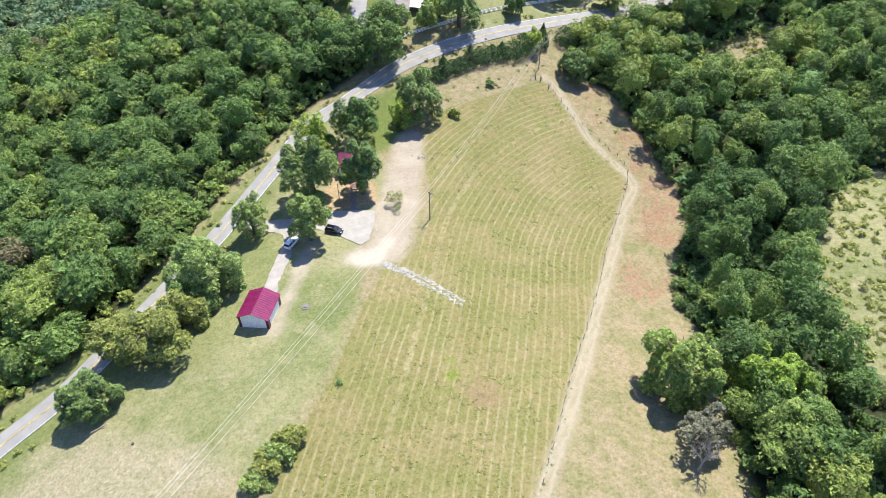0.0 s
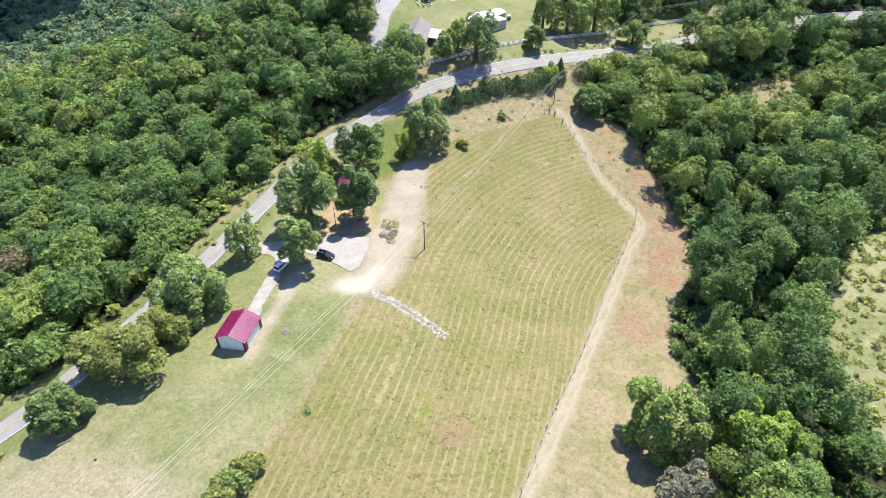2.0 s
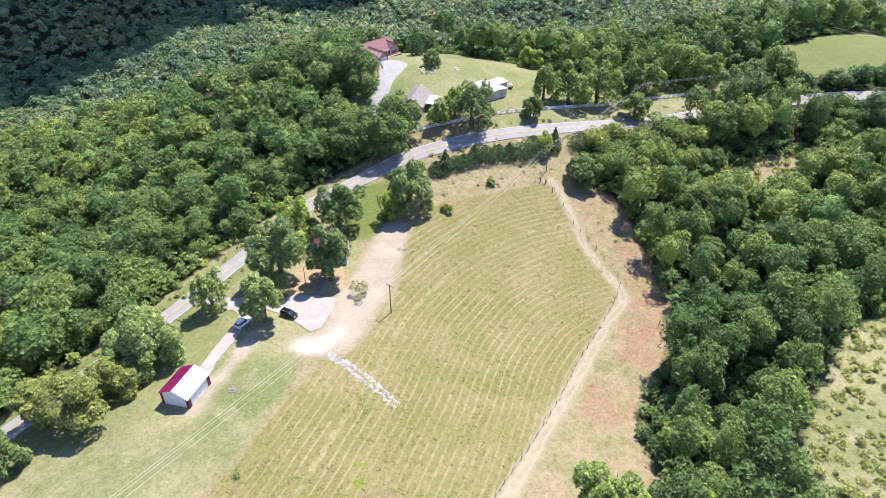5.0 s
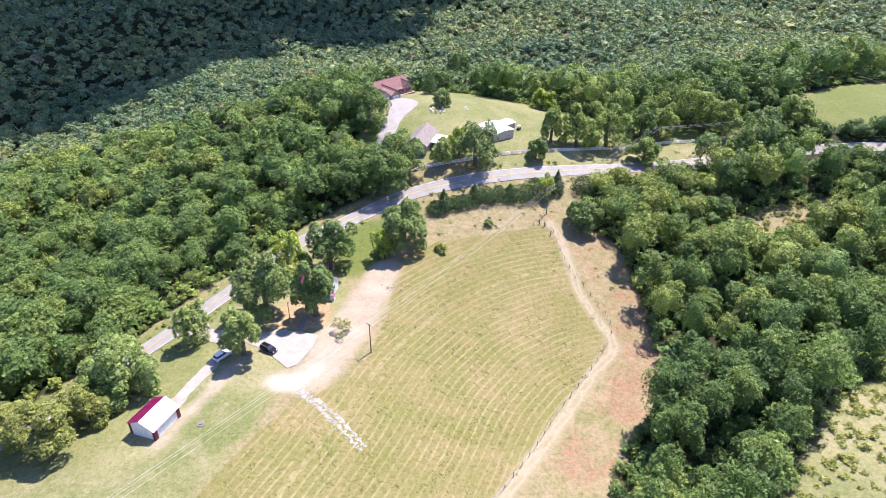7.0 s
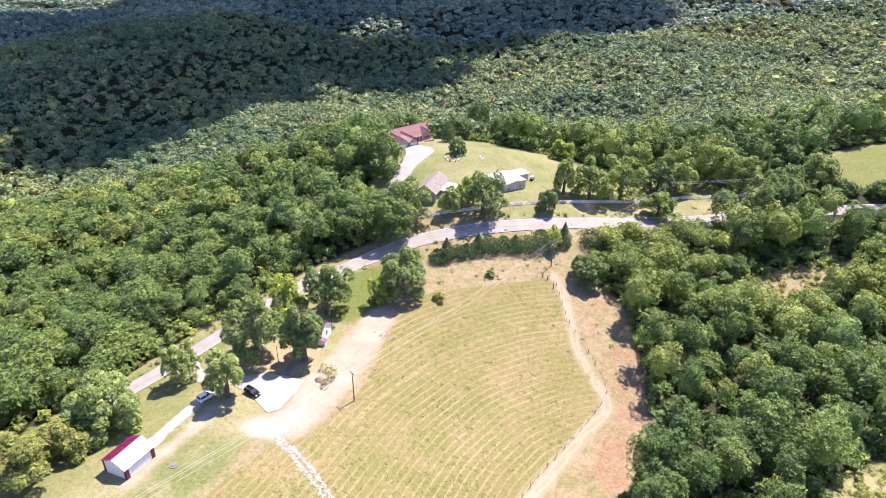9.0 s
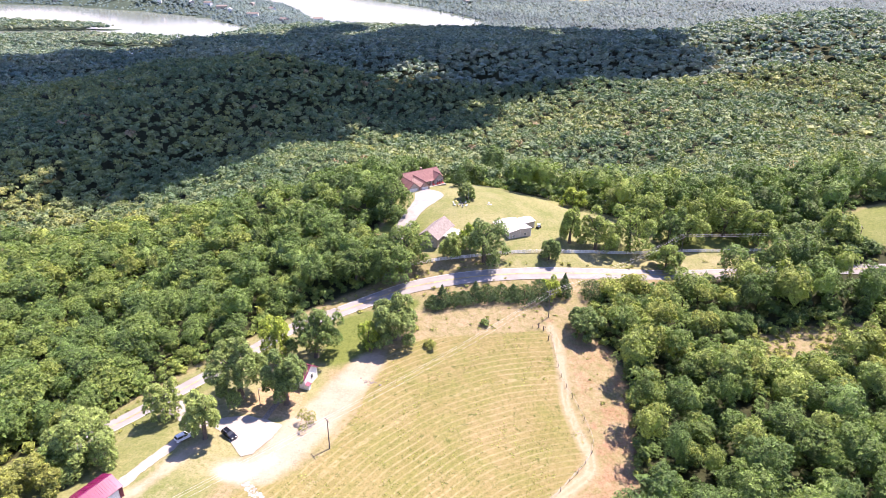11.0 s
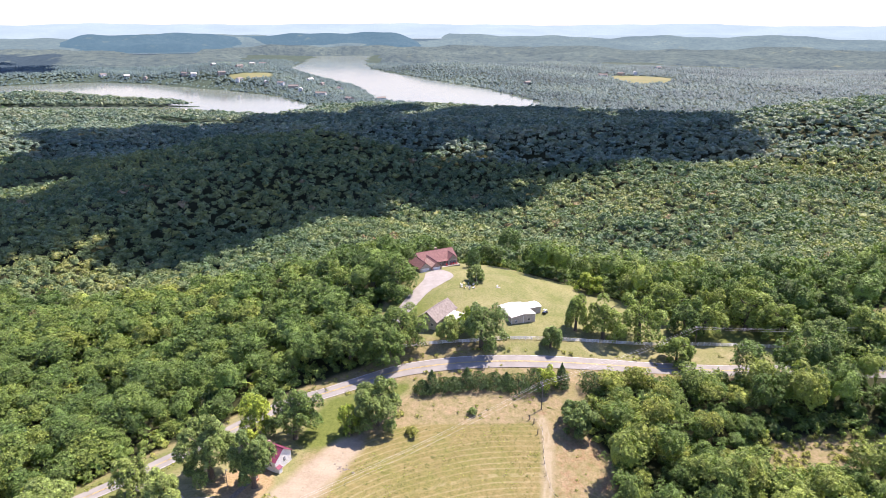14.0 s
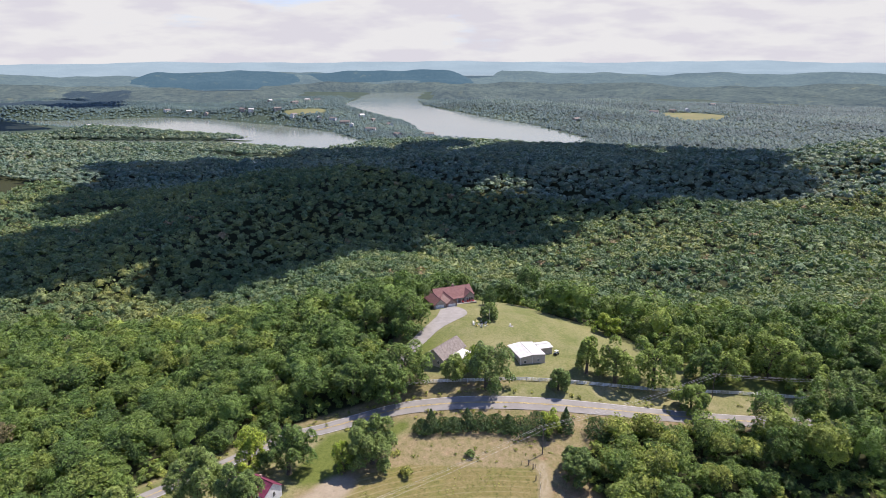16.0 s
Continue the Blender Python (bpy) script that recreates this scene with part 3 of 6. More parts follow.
spot = lambda x, y, r: np.exp(-((xf - x) ** 2 + (yf - y) ** 2) / (2 * r * r))
put_attr("lawn", lawn_sd)
DRY = [(-90, 78), (-64, 83), (-52, 90), (-45, 87), (-32, 79), (-17, 68), (-14, 58), (-50, 40), (-100, 50)]
put_attr("dry", polygon_sd(DRY, xf, yf))
put_attr("lush", lush_v)
put_attr("field", polygon_sd(HAYFIELD, xf, yf))
MOWN_ROW = round_line([(-20, 8), (2, 59), (20.6, 99), (35, 132), (44, 146), (54, 158), (67.5, 168), (81, 175), (110, 184)], 3.0)
put_attr("rounds", line_d(MOWN_ROW, xf, yf))
TURNOUT = [(7.4, 124.0), (6.6, 120.8), (9.5, 118.6), (14.6, 117.8), (16.6, 120.5), (18.6, 124.5), (20.4, 129.0), (18.4, 129.6), (15.0, 125.6), (11.0, 124.4)]
put_attr("pale", polygon_sd(TURNOUT, xf, yf))
DIRT_TRACK = [(-0.5, 130.0), (-3.7, 125.0), (-6.1, 117.5), (-9.2, 110.5), (-11.0, 106.0), (-12.6, 102.5)]
put_attr("bare", np.maximum(polygon_sd(BARE_YARD, xf, yf), np.maximum(polygon_sd(TURNOUT, xf, yf) + 0.5, 1.5 - line_d(DIRT_TRACK, xf, yf))))
put_attr("yard", polygon_sd(ORANGE_YARD, xf, yf))
put_attr("track", np.minimum(line_d(TRACK, xf, yf), 60))
put_attr("wood", np.where(yf < 1500, -wood_free, -60))
# distance mask for the ground colour that has haze painted in
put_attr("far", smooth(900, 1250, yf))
put_attr("meadow", np.max([polygon_sd(r, xf, yf) for r in FAR_CLEARINGS], axis=0))
put_attr("rusty", np.clip(1.35 * spot(83, 104, 6) + 1.1 * spot(103, 133, 7) + 1.0 * spot(106, 150, 7) + 1.5 * spot(28, 75, 3.6) + 0.7 * spot(110, 172, 10) + 0.6 * spot(98, 195, 9) + 0.6 * spot(95, 120, 8) + 0.2 * smooth(9, 2, np.abs(polygon_sd(OPEN_LAND, xf, yf) - 5)) * smooth(90, 110, yf) * smooth(96, 102, xf), 0, 1.2))
put_attr("sprout", np.clip(1.0 * spot(23.2, 86, 1.6) + 1.1 * spot(23.3, 82, 1.5) + 0.9 * spot(21.4, 78, 1.6) + 0.45 * spot(58, 105, 9) + 0.5 * spot(40, 78, 6) + 0.4 * spot(75, 150, 12), 0, 1))

# ---- hills on the horizon, blue with emitted haze ----
def haze_hills_material(name, color, haze_glow, grain=1.0):
    """Far woods with only tint and grain left; emitted blue stands in for haze."""
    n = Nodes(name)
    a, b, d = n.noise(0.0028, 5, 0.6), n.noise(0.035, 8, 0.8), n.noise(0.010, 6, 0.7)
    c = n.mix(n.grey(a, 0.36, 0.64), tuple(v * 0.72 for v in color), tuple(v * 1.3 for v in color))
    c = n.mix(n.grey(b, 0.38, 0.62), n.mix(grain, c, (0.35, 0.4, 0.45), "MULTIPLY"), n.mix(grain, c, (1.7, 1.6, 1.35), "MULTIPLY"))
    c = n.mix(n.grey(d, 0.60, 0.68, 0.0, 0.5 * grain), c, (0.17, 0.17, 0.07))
    n.put((*haze_glow, 1), n.bsdf.inputs["Emission Color"])
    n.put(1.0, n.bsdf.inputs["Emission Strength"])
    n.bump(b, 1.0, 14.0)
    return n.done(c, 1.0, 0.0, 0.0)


FAR_SLOPES = []


def far_hills(name, near, far, low, high, swell, seed, material, label, span=(-62, 38), basins=(), notch=None):
    """Rolling wooded hills far off, rising from low at the near side to high at the far side; basins hold water."""
    rng = np.random.default_rng(seed)
    ph = rng.uniform(0, 6.28, 8)
    ang = np.arange(span[0], span[1] + 0.01, 0.35)
    out = np.arange(near, far + 1, 28.0)
    A, D = np.meshgrid(ang, out)
    u = (D - near) / (far - near)
    x, y = 115 + D * np.sin(np.radians(A)), D * np.cos(np.radians(A))
    wave = np.sin(D / 61 + 1.6 * np.sin(A / 5.1 + ph[0]) + ph[1]) * (0.6 + 0.4 * np.sin(A / 7.3 + ph[2]))
    wave = wave + 0.7 * np.sin(A / 3.3 + D / 190 + ph[3]) + 0.45 * np.sin(A / 1.25 + 1.3 * np.sin(D / 75 + ph[4]) + ph[5]) + 0.2 * np.sin(A / 0.47 + D / 33 + ph[6])
    z = low + (high - low) * u ** 1.15 + swell * wave
    z = z - (z - LAKE_Z + 8) * smooth(0.16, 0.0, u)
    if notch:
        k = smooth(notch[0] - 2.0, notch[0], A) * smooth(notch[1] + 2.0, notch[1], A) * smooth(notch[2] + 60, notch[2] - 60, D)
        z = z * (1 - k) + (LAKE_Z - 8) * k
    for a0, a1, d0, d1, level in basins:
        k = smooth(a0 - 0.6, a0 + 0.2, A) * smooth(a1 + 0.6, a1 - 0.2, A) * smooth(d0 - 260, d0 - 10, D) * smooth(d1 + 70, d1, D)
        z = np.where(k > 0, np.minimum(z, z * (1 - k) + (level - 5) * k), z)
    ends = smooth(span[0], span[0] + 6, A) * smooth(span[1], span[1] - 6, A)
    z = z * ends + (LAKE_Z - 8) * (1 - ends)
    m, k = len(ang), len(out)
    i0 = (np.arange(k - 1)[:, None] * m + np.arange(m - 1)[None, :]).ravel()
    faces = np.stack([i0, i0 + 1, i0 + m + 1, i0 + m], 1)
    ob = mesh_object(name, np.stack([x.ravel(), y.ravel(), z.ravel()], 1), faces.tolist(), material, True)
    FAR_SLOPES.append((x, y, z, material))
    return tagged(ob, label, "hills", kind="structure")


BASINS = [(-36.6, -32.0, 3790, 3900, -51), (-17.6, -12.6, 4210, 4400, 4)]
# the second colour of each material glows in place of haze
far_hills("backdrop_1", 4330, 4890, 14, 84, 6, 1, haze_hills_material("pale_haze_hills", (0.05, 0.06, 0.06), (0.24, 0.335, 0.405), 0.25), "pale blue hills along the horizon")
far_hills("backdrop_2", 3820, 4420, -38, 22, 13, 2, haze_hills_material("blue_haze_hills", (0.045, 0.06, 0.05), (0.085, 0.135, 0.175), 0.7), "blue wooded hills beyond the lake", (-62, 38), BASINS[1:])
# cloud shade put into this ridge's dark colours; no cloud stands over it
far_hills("backdrop_3", 3840, 4200, -34, 30, 13, 3, haze_hills_material("painted_shade_hills", (0.02, 0.028, 0.03), (0.055, 0.115, 0.165), 0.6), "wooded ridge with cloud shade and haze painted dark blue", (-45, -11))
far_hills("backdrop_4", 2920, 3920, -62, -30, 13, 5, haze_hills_material("green_haze_hills", (0.055, 0.07, 0.055), (0.052, 0.08, 0.108), 1.0), "green wooded hills round the far end of the lake", (-62, 38), BASINS[:1], (-27.5, -18.5, 3800))


def far_water(name, a0, a1, d0, d1, level):
    """A sliver of the lake seen between far hills."""
    ring = [(115 + d * math.sin(math.radians(a)), d * math.cos(math.radians(a)), level) for d, lo, hi in ((d0, a0, a1), ((d0 + d1) / 2, a0 - 0.4, a1 + 0.3), (d1, a0 + 0.5, a1 - 0.4)) for a in (lo, hi)]
    tagged(mesh_object(name, ring, [(0, 1, 3, 2), (2, 3, 5, 4)], mat_water), "pale reach of the lake between far hills", "lake", kind="structure")


far_water("lake_reach_1", *BASINS[0])
far_water("lake_reach_2", *BASINS[1])

# ---- roads and paved ground ----
def ribbon(name, line, width, lift, material, parent=None, offset=0.0, thick=0.0):
    """A strip along a line, draped over the ground."""
    p = np.asarray(line, float)
    t = np.gradient(p, axis=0)
    t /= np.linalg.norm(t, axis=1)[:, None] + 1e-9
    s = np.stack([-t[:, 1], t[:, 0]], 1)
    m = 5 if width > 2 else 2
    verts, faces = [], []
    zc = zg(p[:, 0] + s[:, 0] * offset, p[:, 1] + s[:, 1] * offset)
    for j in range(m):
        q = p + s * (offset + width * (0.5 - j / (m - 1)))
        z = 0.85 * zg(q[:, 0], q[:, 1]) + 0.15 * np.maximum(zc, zg(q[:, 0], q[:, 1])) if width > 2 else zg(q[:, 0], q[:, 1])
        verts += [(a, b, c + lift) for (a, b), c in zip(q, z)]
    k = len(p)
    for j in range(m - 1):
        faces += [(j * k + i, (j + 1) * k + i, (j + 1) * k + i + 1, j * k + i + 1) for i in range(k - 1)]
    return mesh_object(name, verts, faces, material, True, parent)


road = ribbon("road", ROAD, 6.4, 0.10, mat_asphalt)
tagged(road, "weathered grey two-lane asphalt country road", "road", kind="structure")
tagged(ribbon("yellow_line", ROAD, 0.14, 0.16, mat_yellow_line, road, 0.16), kind="structure")
tagged(ribbon("yellow_line", ROAD, 0.14, 0.16, mat_yellow_line, road, -0.16), kind="structure")
tagged(ribbon("white_line", ROAD, 0.14, 0.16, mat_white_line, road, 2.95), kind="structure")
tagged(ribbon("white_line", ROAD, 0.14, 0.16, mat_white_line, road, -2.95), kind="structure")


def paved(name, outline, lift, material, label, seed=1, rough_edge=0.25, straight=False):
    """A flat slab of the outline's shape, draped over the ground, with a worn edge."""
    rnd = random.Random(seed)
    p = round_line(list(outline) + [outline[0]], 1.0)[:-1]
    if straight:
        ring = np.array(list(outline) + [outline[0]], float)
        p = np.vstack([a + (b - a) * np.linspace(0, 1, max(2, int(np.linalg.norm(b - a))), endpoint=False)[:, None] for a, b in zip(ring, ring[1:])])
    bm = bmesh.new()
    vs = [bm.verts.new((a + rnd.uniform(-1, 1) * rough_edge, b + rnd.uniform(-1, 1) * rough_edge, 0)) for a, b in p]
    f = bm.faces.new(vs)
    lo, hi = p.min(0), p.max(0)
    for axis, n0, n1 in ((0, lo[0], hi[0]), (1, lo[1], hi[1])):
        for c in np.arange(n0 + 1.5, n1, 3.0):
            co = (c, 0, 0) if axis == 0 else (0, c, 0)
            no = (1, 0, 0) if axis == 0 else (0, 1, 0)
            bmesh.ops.bisect_plane(bm, geom=bm.verts[:] + bm.edges[:] + bm.faces[:], plane_co=co, plane_no=no)
    for v in bm.verts:
        v.co.z = ground_z(v.co.x, v.co.y) + lift
    bmesh.ops.recalc_face_normals(bm, faces=bm.faces)
    if sum(f.normal.z for f in bm.faces) < 0:
        bmesh.ops.reverse_faces(bm, faces=bm.faces)
    me = bpy.data.meshes.new(name)
    bm.to_mesh(me)
    bm.free()
    me.materials.append(material)
    ob = new(name, me)
    return tagged(ob, label, "pavement", kind="structure")


paved("parking_pad", [(-0.8, 140.6), (6.6, 142.6), (12.0, 141.8), (17.2, 140.4), (16.2, 135.0), (14.6, 131.0), (13.6, 128.4), (11.2, 126.9), (8.6, 129.4), (6.6, 131.4), (2.6, 135.0), (-1.0, 137.4)], 0.13, mat_concrete, "pale concrete parking pad beside the yard", 2, 0.15, True)
paved("driveway", [(-19.5, 144.0), (-15.5, 149.0), (-12.5, 145.2), (-8.5, 143.5), (-0.5, 141.0), (-0.8, 138.0), (-4.2, 135.5), (-6.6, 127.5), (-9.8, 119.5), (-11.6, 113.5), (-15.0, 112.8), (-13.4, 119.2), (-10.2, 127.5), (-7.8, 135.5), (-12.0, 139.8)], 0.11, mat_gravel, "white gravel driveway from the road to the garage", 3)
paved("house_drive", [(31.1, 283.5), (36.8, 289.0), (44.8, 278.5), (38.5, 262), (36.0, 252.0), (33.4, 241.0), (32.0, 231.0), (33.5, 218.0), (28.0, 216.0), (27.8, 232.0), (28.3, 244.0), (29.2, 253.0), (32.0, 268.0), (32.4, 276.0)], 0.15, mat_drive, "pale concrete driveway to the brick-roofed house", 7, 0.1)
water = mesh_object("lake", [(-3600, 1000, LAKE_Z), (700, 1000, LAKE_Z), (700, 4700, LAKE_Z), (-3600, 4700, LAKE_Z)], [(0, 1, 2, 3)], mat_water)
tagged(water, "broad pale lake winding between wooded hills", "lake", kind="structure")

# ---- foliage ----
def spray(centres, normals, size, rng):
    """Three-cornered sprays of leaves at the centres, facing roughly along the normals."""
    n = len(centres)
    r = rng.normal(size=(n, 3))
    t1 = np.cross(normals, r)
    t1 /= np.linalg.norm(t1, axis=1)[:, None] + 1e-9
    t2 = np.cross(normals, t1)
    out = np.empty((n, 3, 3))
    size = np.broadcast_to(size, (n,))
    for k in range(3):
        a = k * math.pi / 1.5 + rng.uniform(-0.5, 0.5, n)
        q = size * rng.uniform(0.65, 1.35, n)
        out[:, k] = centres + t1 * (q * np.cos(a))[:, None] + t2 * (q * np.sin(a))[:, None] + normals * (size * rng.uniform(-0.25, 0.25, n))[:, None]
    return out


def crown_cloud(count, lobes, size, seed, squash=0.85, ragged=0.52, reach_lo=0.50, reach_hi=0.80, lobe_lo=0.20, lobe_hi=0.36):
    """A crown of radius 1 round the origin: sprays on the skin of many small clumps. Gives (count, 3, 3)."""
    rng = np.random.default_rng(seed)
    lc = rng.normal(size=(lobes, 3))
    lc /= np.linalg.norm(lc, axis=1)[:, None]
    lc[:, 2] = np.where(lc[:, 2] < -0.35, -lc[:, 2], lc[:, 2])
    reach = 1 + 0.16 * np.sin(np.arctan2(lc[:, 1], lc[:, 0]) * 2 + rng.uniform(0, 6)) + 0.10 * np.sin(np.arctan2(lc[:, 1], lc[:, 0]) * 5 + rng.uniform(0, 6))
    lc *= (rng.uniform(reach_lo, reach_hi, lobes) * reach)[:, None]
    lc[0] = (0, 0, 0.2)
    lr = rng.uniform(lobe_lo, lobe_hi, lobes)
    lr[0] = 0.42 if lobe_lo > 0.17 else 0.54
    weight = lr ** 2
    weight[0] *= 0.35
    pos, nor = [], []
    total = 0
    while total < count:
        k = rng.choice(lobes, 4 * count, p=weight / weight.sum())
        d = rng.normal(size=(4 * count, 3))
        d[:, 2] += 0.35
        d /= np.linalg.norm(d, axis=1)[:, None]
        p = lc[k] + d * (lr[k] * rng.uniform(0.84, 1.10, 4 * count))[:, None]
        gap = np.linalg.norm(p[:, None, :] - lc[None], axis=2) / lr[None]
        keep = (gap.min(1) > 0.72) & (p[:, 2] > -0.62) & (d[:, 2] > -0.25)
        pos.append(p[keep])
        nor.append(d[keep])
        total += int(keep.sum())
    pos, nor = np.vstack(pos)[:count], np.vstack(nor)[:count]
    nor = nor * 0.85 + np.array((0, 0, 0.3)) + rng.normal(size=nor.shape) * ragged
    nor /= np.linalg.norm(nor, axis=1)[:, None]
    v = spray(pos, nor, size * rng.uniform(0.5, 1.35, count), rng)
    v[:, :, 2] *= squash
    return v


def lump(seed, squash, scale=0.8, cuts=1):
    """The dense heart of a crown: a lumpy dome. Gives vertices and triangles."""
    bm = bmesh.new()
    bmesh.ops.create_icosphere(bm, subdivisions=cuts + 1, radius=1.0)
    off = Vector((seed * 7.3, seed * 3.1, seed * 1.7))
    for v in bm.verts:
        k = 1 + 0.45 * noise.noise(v.co * 1.6 + off) + 0.42 * noise.noise(v.co * 3.1 + off)
        v.co *= scale * k
    bmesh.ops.delete(bm, geom=[v for v in bm.verts if v.co.z < -0.5 * scale], context="VERTS")
    bm.verts.index_update()
    vs = np.array([v.co[:] for v in bm.verts]) * (1, 1, squash)
    fs = np.array([[v.index for v in f.verts] for f in bm.faces])
    bm.free()
    return vs, fs


def kind(count, lobes, size, seed, cuts=0, scale=0.8, squash=0.85):
    """A crown to be repeated: dense heart and loose sprays. Gives vertices, triangles and how many vertices are loose."""
    v = crown_cloud(count, lobes, size, seed, squash).reshape(-1, 3)
    f = np.arange(len(v)).reshape(-1, 3)
    if cuts:
        hv, hf = lump(seed, squash, scale, cuts - 1)
        f = np.vstack([f, hf + len(v)])
        v = np.vstack([v, hv])
    return v, f, 3 * count


def dome(seed, squash):
    """A far crown: a low uneven dome of few faces."""
    rng = np.random.default_rng(seed)
    a = np.arange(6) * math.pi / 3 + rng.uniform(-0.25, 0.25, 6)
    k = rng.uniform(0.75, 1.2, 6)
    low = np.stack([k * np.cos(a), k * np.sin(a), np.full(6, -0.45)], 1)
    v = np.vstack([low, [(rng.uniform(-0.25, 0.25), rng.uniform(-0.25, 0.25), squash)]])
    return v, np.array([(i, (i + 1) % 6, 6) for i in range(6)]), 0


def turned(v, angle):
    c, s = math.cos(angle), math.sin(angle)
    w = v.copy()
    w[..., 0], w[..., 1] = c * v[..., 0] - s * v[..., 1], s * v[..., 0] + c * v[..., 1]
    return w


def woods(name, x, y, radius, height, tone, kinds, label, material=None, category="woods", z=None, deep=None, flat=1.0):
    """One mass of woodland: a crown over each point."""
    rng = np.random.default_rng(len(x))
    z = zg(x, y) if z is None else z
    vs, fs, tones, at = [], [], [], 0
    for i in range(len(x)):
        kv, kf, loose = kinds[rng.integers(len(kinds))]
        up = flat * radius[i] * rng.uniform(0.85, 1.3) if deep is None else max(radius[i], deep[i]) * rng.uniform(0.9, 1.12)
        v = turned(kv, rng.uniform(0, 6.28))
        size = np.array((radius[i] * rng.uniform(0.9, 1.1), radius[i], up))
        mid = v[:loose].reshape(-1, 3, 3).mean(1, keepdims=True) if loose else None
        w = v * size
        if loose:
            w[:loose] = (mid * size + (v[:loose].reshape(-1, 3, 3) - mid) * radius[i]).reshape(-1, 3)
        v = w
        vs.append(v + (x[i], y[i], z[i] + height[i] - min(up, radius[i] * 1.3) * 0.8 if deep is None else z[i] + height[i] - up * 0.8))
        fs.append(kf + at)
        at += len(kv)
        tones.append(np.clip(rng.normal(tone[i], 0.05, len(kf)), 0, 0.95) if tone[i] < 0.97 else np.full(len(kf), 1.0))
    vs, fs = np.concatenate(vs), np.concatenate(fs)
    me = bpy.data.meshes.new(name)
    me.vertices.add(len(vs))
    me.vertices.foreach_set("co", vs.astype(np.float32).ravel())
    me.loops.add(3 * len(fs))
    me.loops.foreach_set("vertex_index", fs.astype(np.int32).ravel())
    me.polygons.add(len(fs))
    me.polygons.foreach_set("loop_start", np.arange(0, 3 * len(fs), 3, dtype=np.int32))
    t = me.attributes.new("tone", "FLOAT", "FACE")
    t.data.foreach_set("value", np.concatenate(tones).astype(np.float32))
    me.update(calc_edges=True)
    me.shade_smooth()
    me.materials.append(material or mat_leaf)
    return tagged(new(name, me), label, category, kind="stuff")


def wooded(x, y, margin=0.8):
    free = polygon_sd(OPEN_LAND, x, y)
    for ring in CLEARINGS:
        free = np.maximum(free, polygon_sd(ring, x, y) + 2.6)
    for ring in FAR_CLEARINGS:
        free = np.maximum(free, polygon_sd(ring, x, y))
    return (free < -margin) & (line_d(ROAD[::3], x, y) > 6.5) & (water_sd(x, y) < -8)


def in_sight(x, y):
    left = x > 115 - 1.30 * (y + 40)
    right = (x < 90 + 0.78 * (y + 10)) & (x < 310 + 0.36 * y)
    return left & right


def scatter(x0, x1, y0, y1, step, seed, grow=0.32):
    rng = np.random.default_rng(seed)
    a, b = np.meshgrid(np.arange(x0, x1, step), np.arange(y0, y1, step * 0.87))
    a = a + (np.arange(a.shape[0]) % 2)[:, None] * step / 2
    x = (a + rng.uniform(-1, 1, a.shape) * step * grow).ravel()
    y = (b + rng.uniform(-1, 1, a.shape) * step * grow).ravel()
    return x, y, rng


def grove_tone(x, y, rng):
    drift = 0.5 + 0.26 * np.sin(x / 41 + 1.7 * np.sin(y / 57)) + 0.18 * np.sin(y / 33 + x / 71) + 0.2 * np.sin(x / 130 + 2 * np.sin(y / 170)) * np.sin(y / 95)
    t = np.clip(0.4 * drift + 0.6 * rng.beta(0.9, 1.1, len(x)), 0, 0.94)
    return np.where((rng.random(len(x)) < 0.009) & (x < 20), 1.0, t)


near_kinds = [kind(800, 22, 0.088, s, 2, 0.62) for s in range(12)]
grove_kinds = [kind(430, 19, 0.116, 190 + s, 2, 0.66) for s in range(12)]
fine_kinds = [kind(1250, 24, 0.078, 150 + s, 2, 0.6) for s in range(10)]
mid_kinds = [kind(108, 15, 0.158, 40 + s, 1, 0.62) for s in range(12)]
slope_kinds = [kind(46, 12, 0.225, 170 + s, 1, 0.62, squash=0.85) for s in range(14)]
bush_kinds = [kind(60, 10, 0.24, 60 + s, 1, 0.7) for s in range(6)]
far_kinds = [kind(20, 8, 0.29, 80 + s, 1, 0.66, squash=0.75) for s in range(12)]
tuft_kinds = [crown_cloud(38, 7, 0.36, 120 + s) for s in range(8)]
shore_kinds = [dome(100 + s, 0.42 + 0.03 * (s % 5)) for s in range(10)]

# woods close to the camera's way
x, y, rng = scatter(-260, 300, 30, 330, 8.9, 11, 0.45)
x2, y2, _ = scatter(84, 300, 30, 248, 8.2, 17, 0.55)
east = (x > 84) & (y < 248)
x, y = np.concatenate([x[~east], x2]), np.concatenate([y[~east], y2])
ok = wooded(x, y) & in_sight(x, y) & (y < 330)
x, y = x[ok], y[ok]
east = (x > 84) & (y < 248)
r = np.where(east, 3.1 + 4.6 * rng.beta(1.1, 1.8, len(x)), 3.4 + 5.2 * rng.beta(1.4, 1.9, len(x)))
h = rng.uniform(8, 14, len(x)) + (r - 4) * 1.5
edge_d = -polygon_sd(OPEN_LAND, x, y)
for ring in CLEARINGS:
    edge_d = np.minimum(edge_d, -polygon_sd(ring, x, y))
edge_d = np.minimum(edge_d, line_d(ROAD[::3], x, y) - 3)
h = np.where((x > 86) & (y < 205), h + rng.uniform(-3.5, 8.5, len(x)), h)
h = np.where((x > 60) & (y > 285), h + 3.5, h)
# low growth between the wood and the road, and before the clearings
south = (x > 100) & (x < 158) & (y > 200) & (y < 262)
tall = (x > 157) & (x < 204) & (y > 214) & (y < 242)
h = np.where(tall, rng.uniform(16, 21, len(x)), h)
r = np.where(tall, np.maximum(r, 5.0), r)
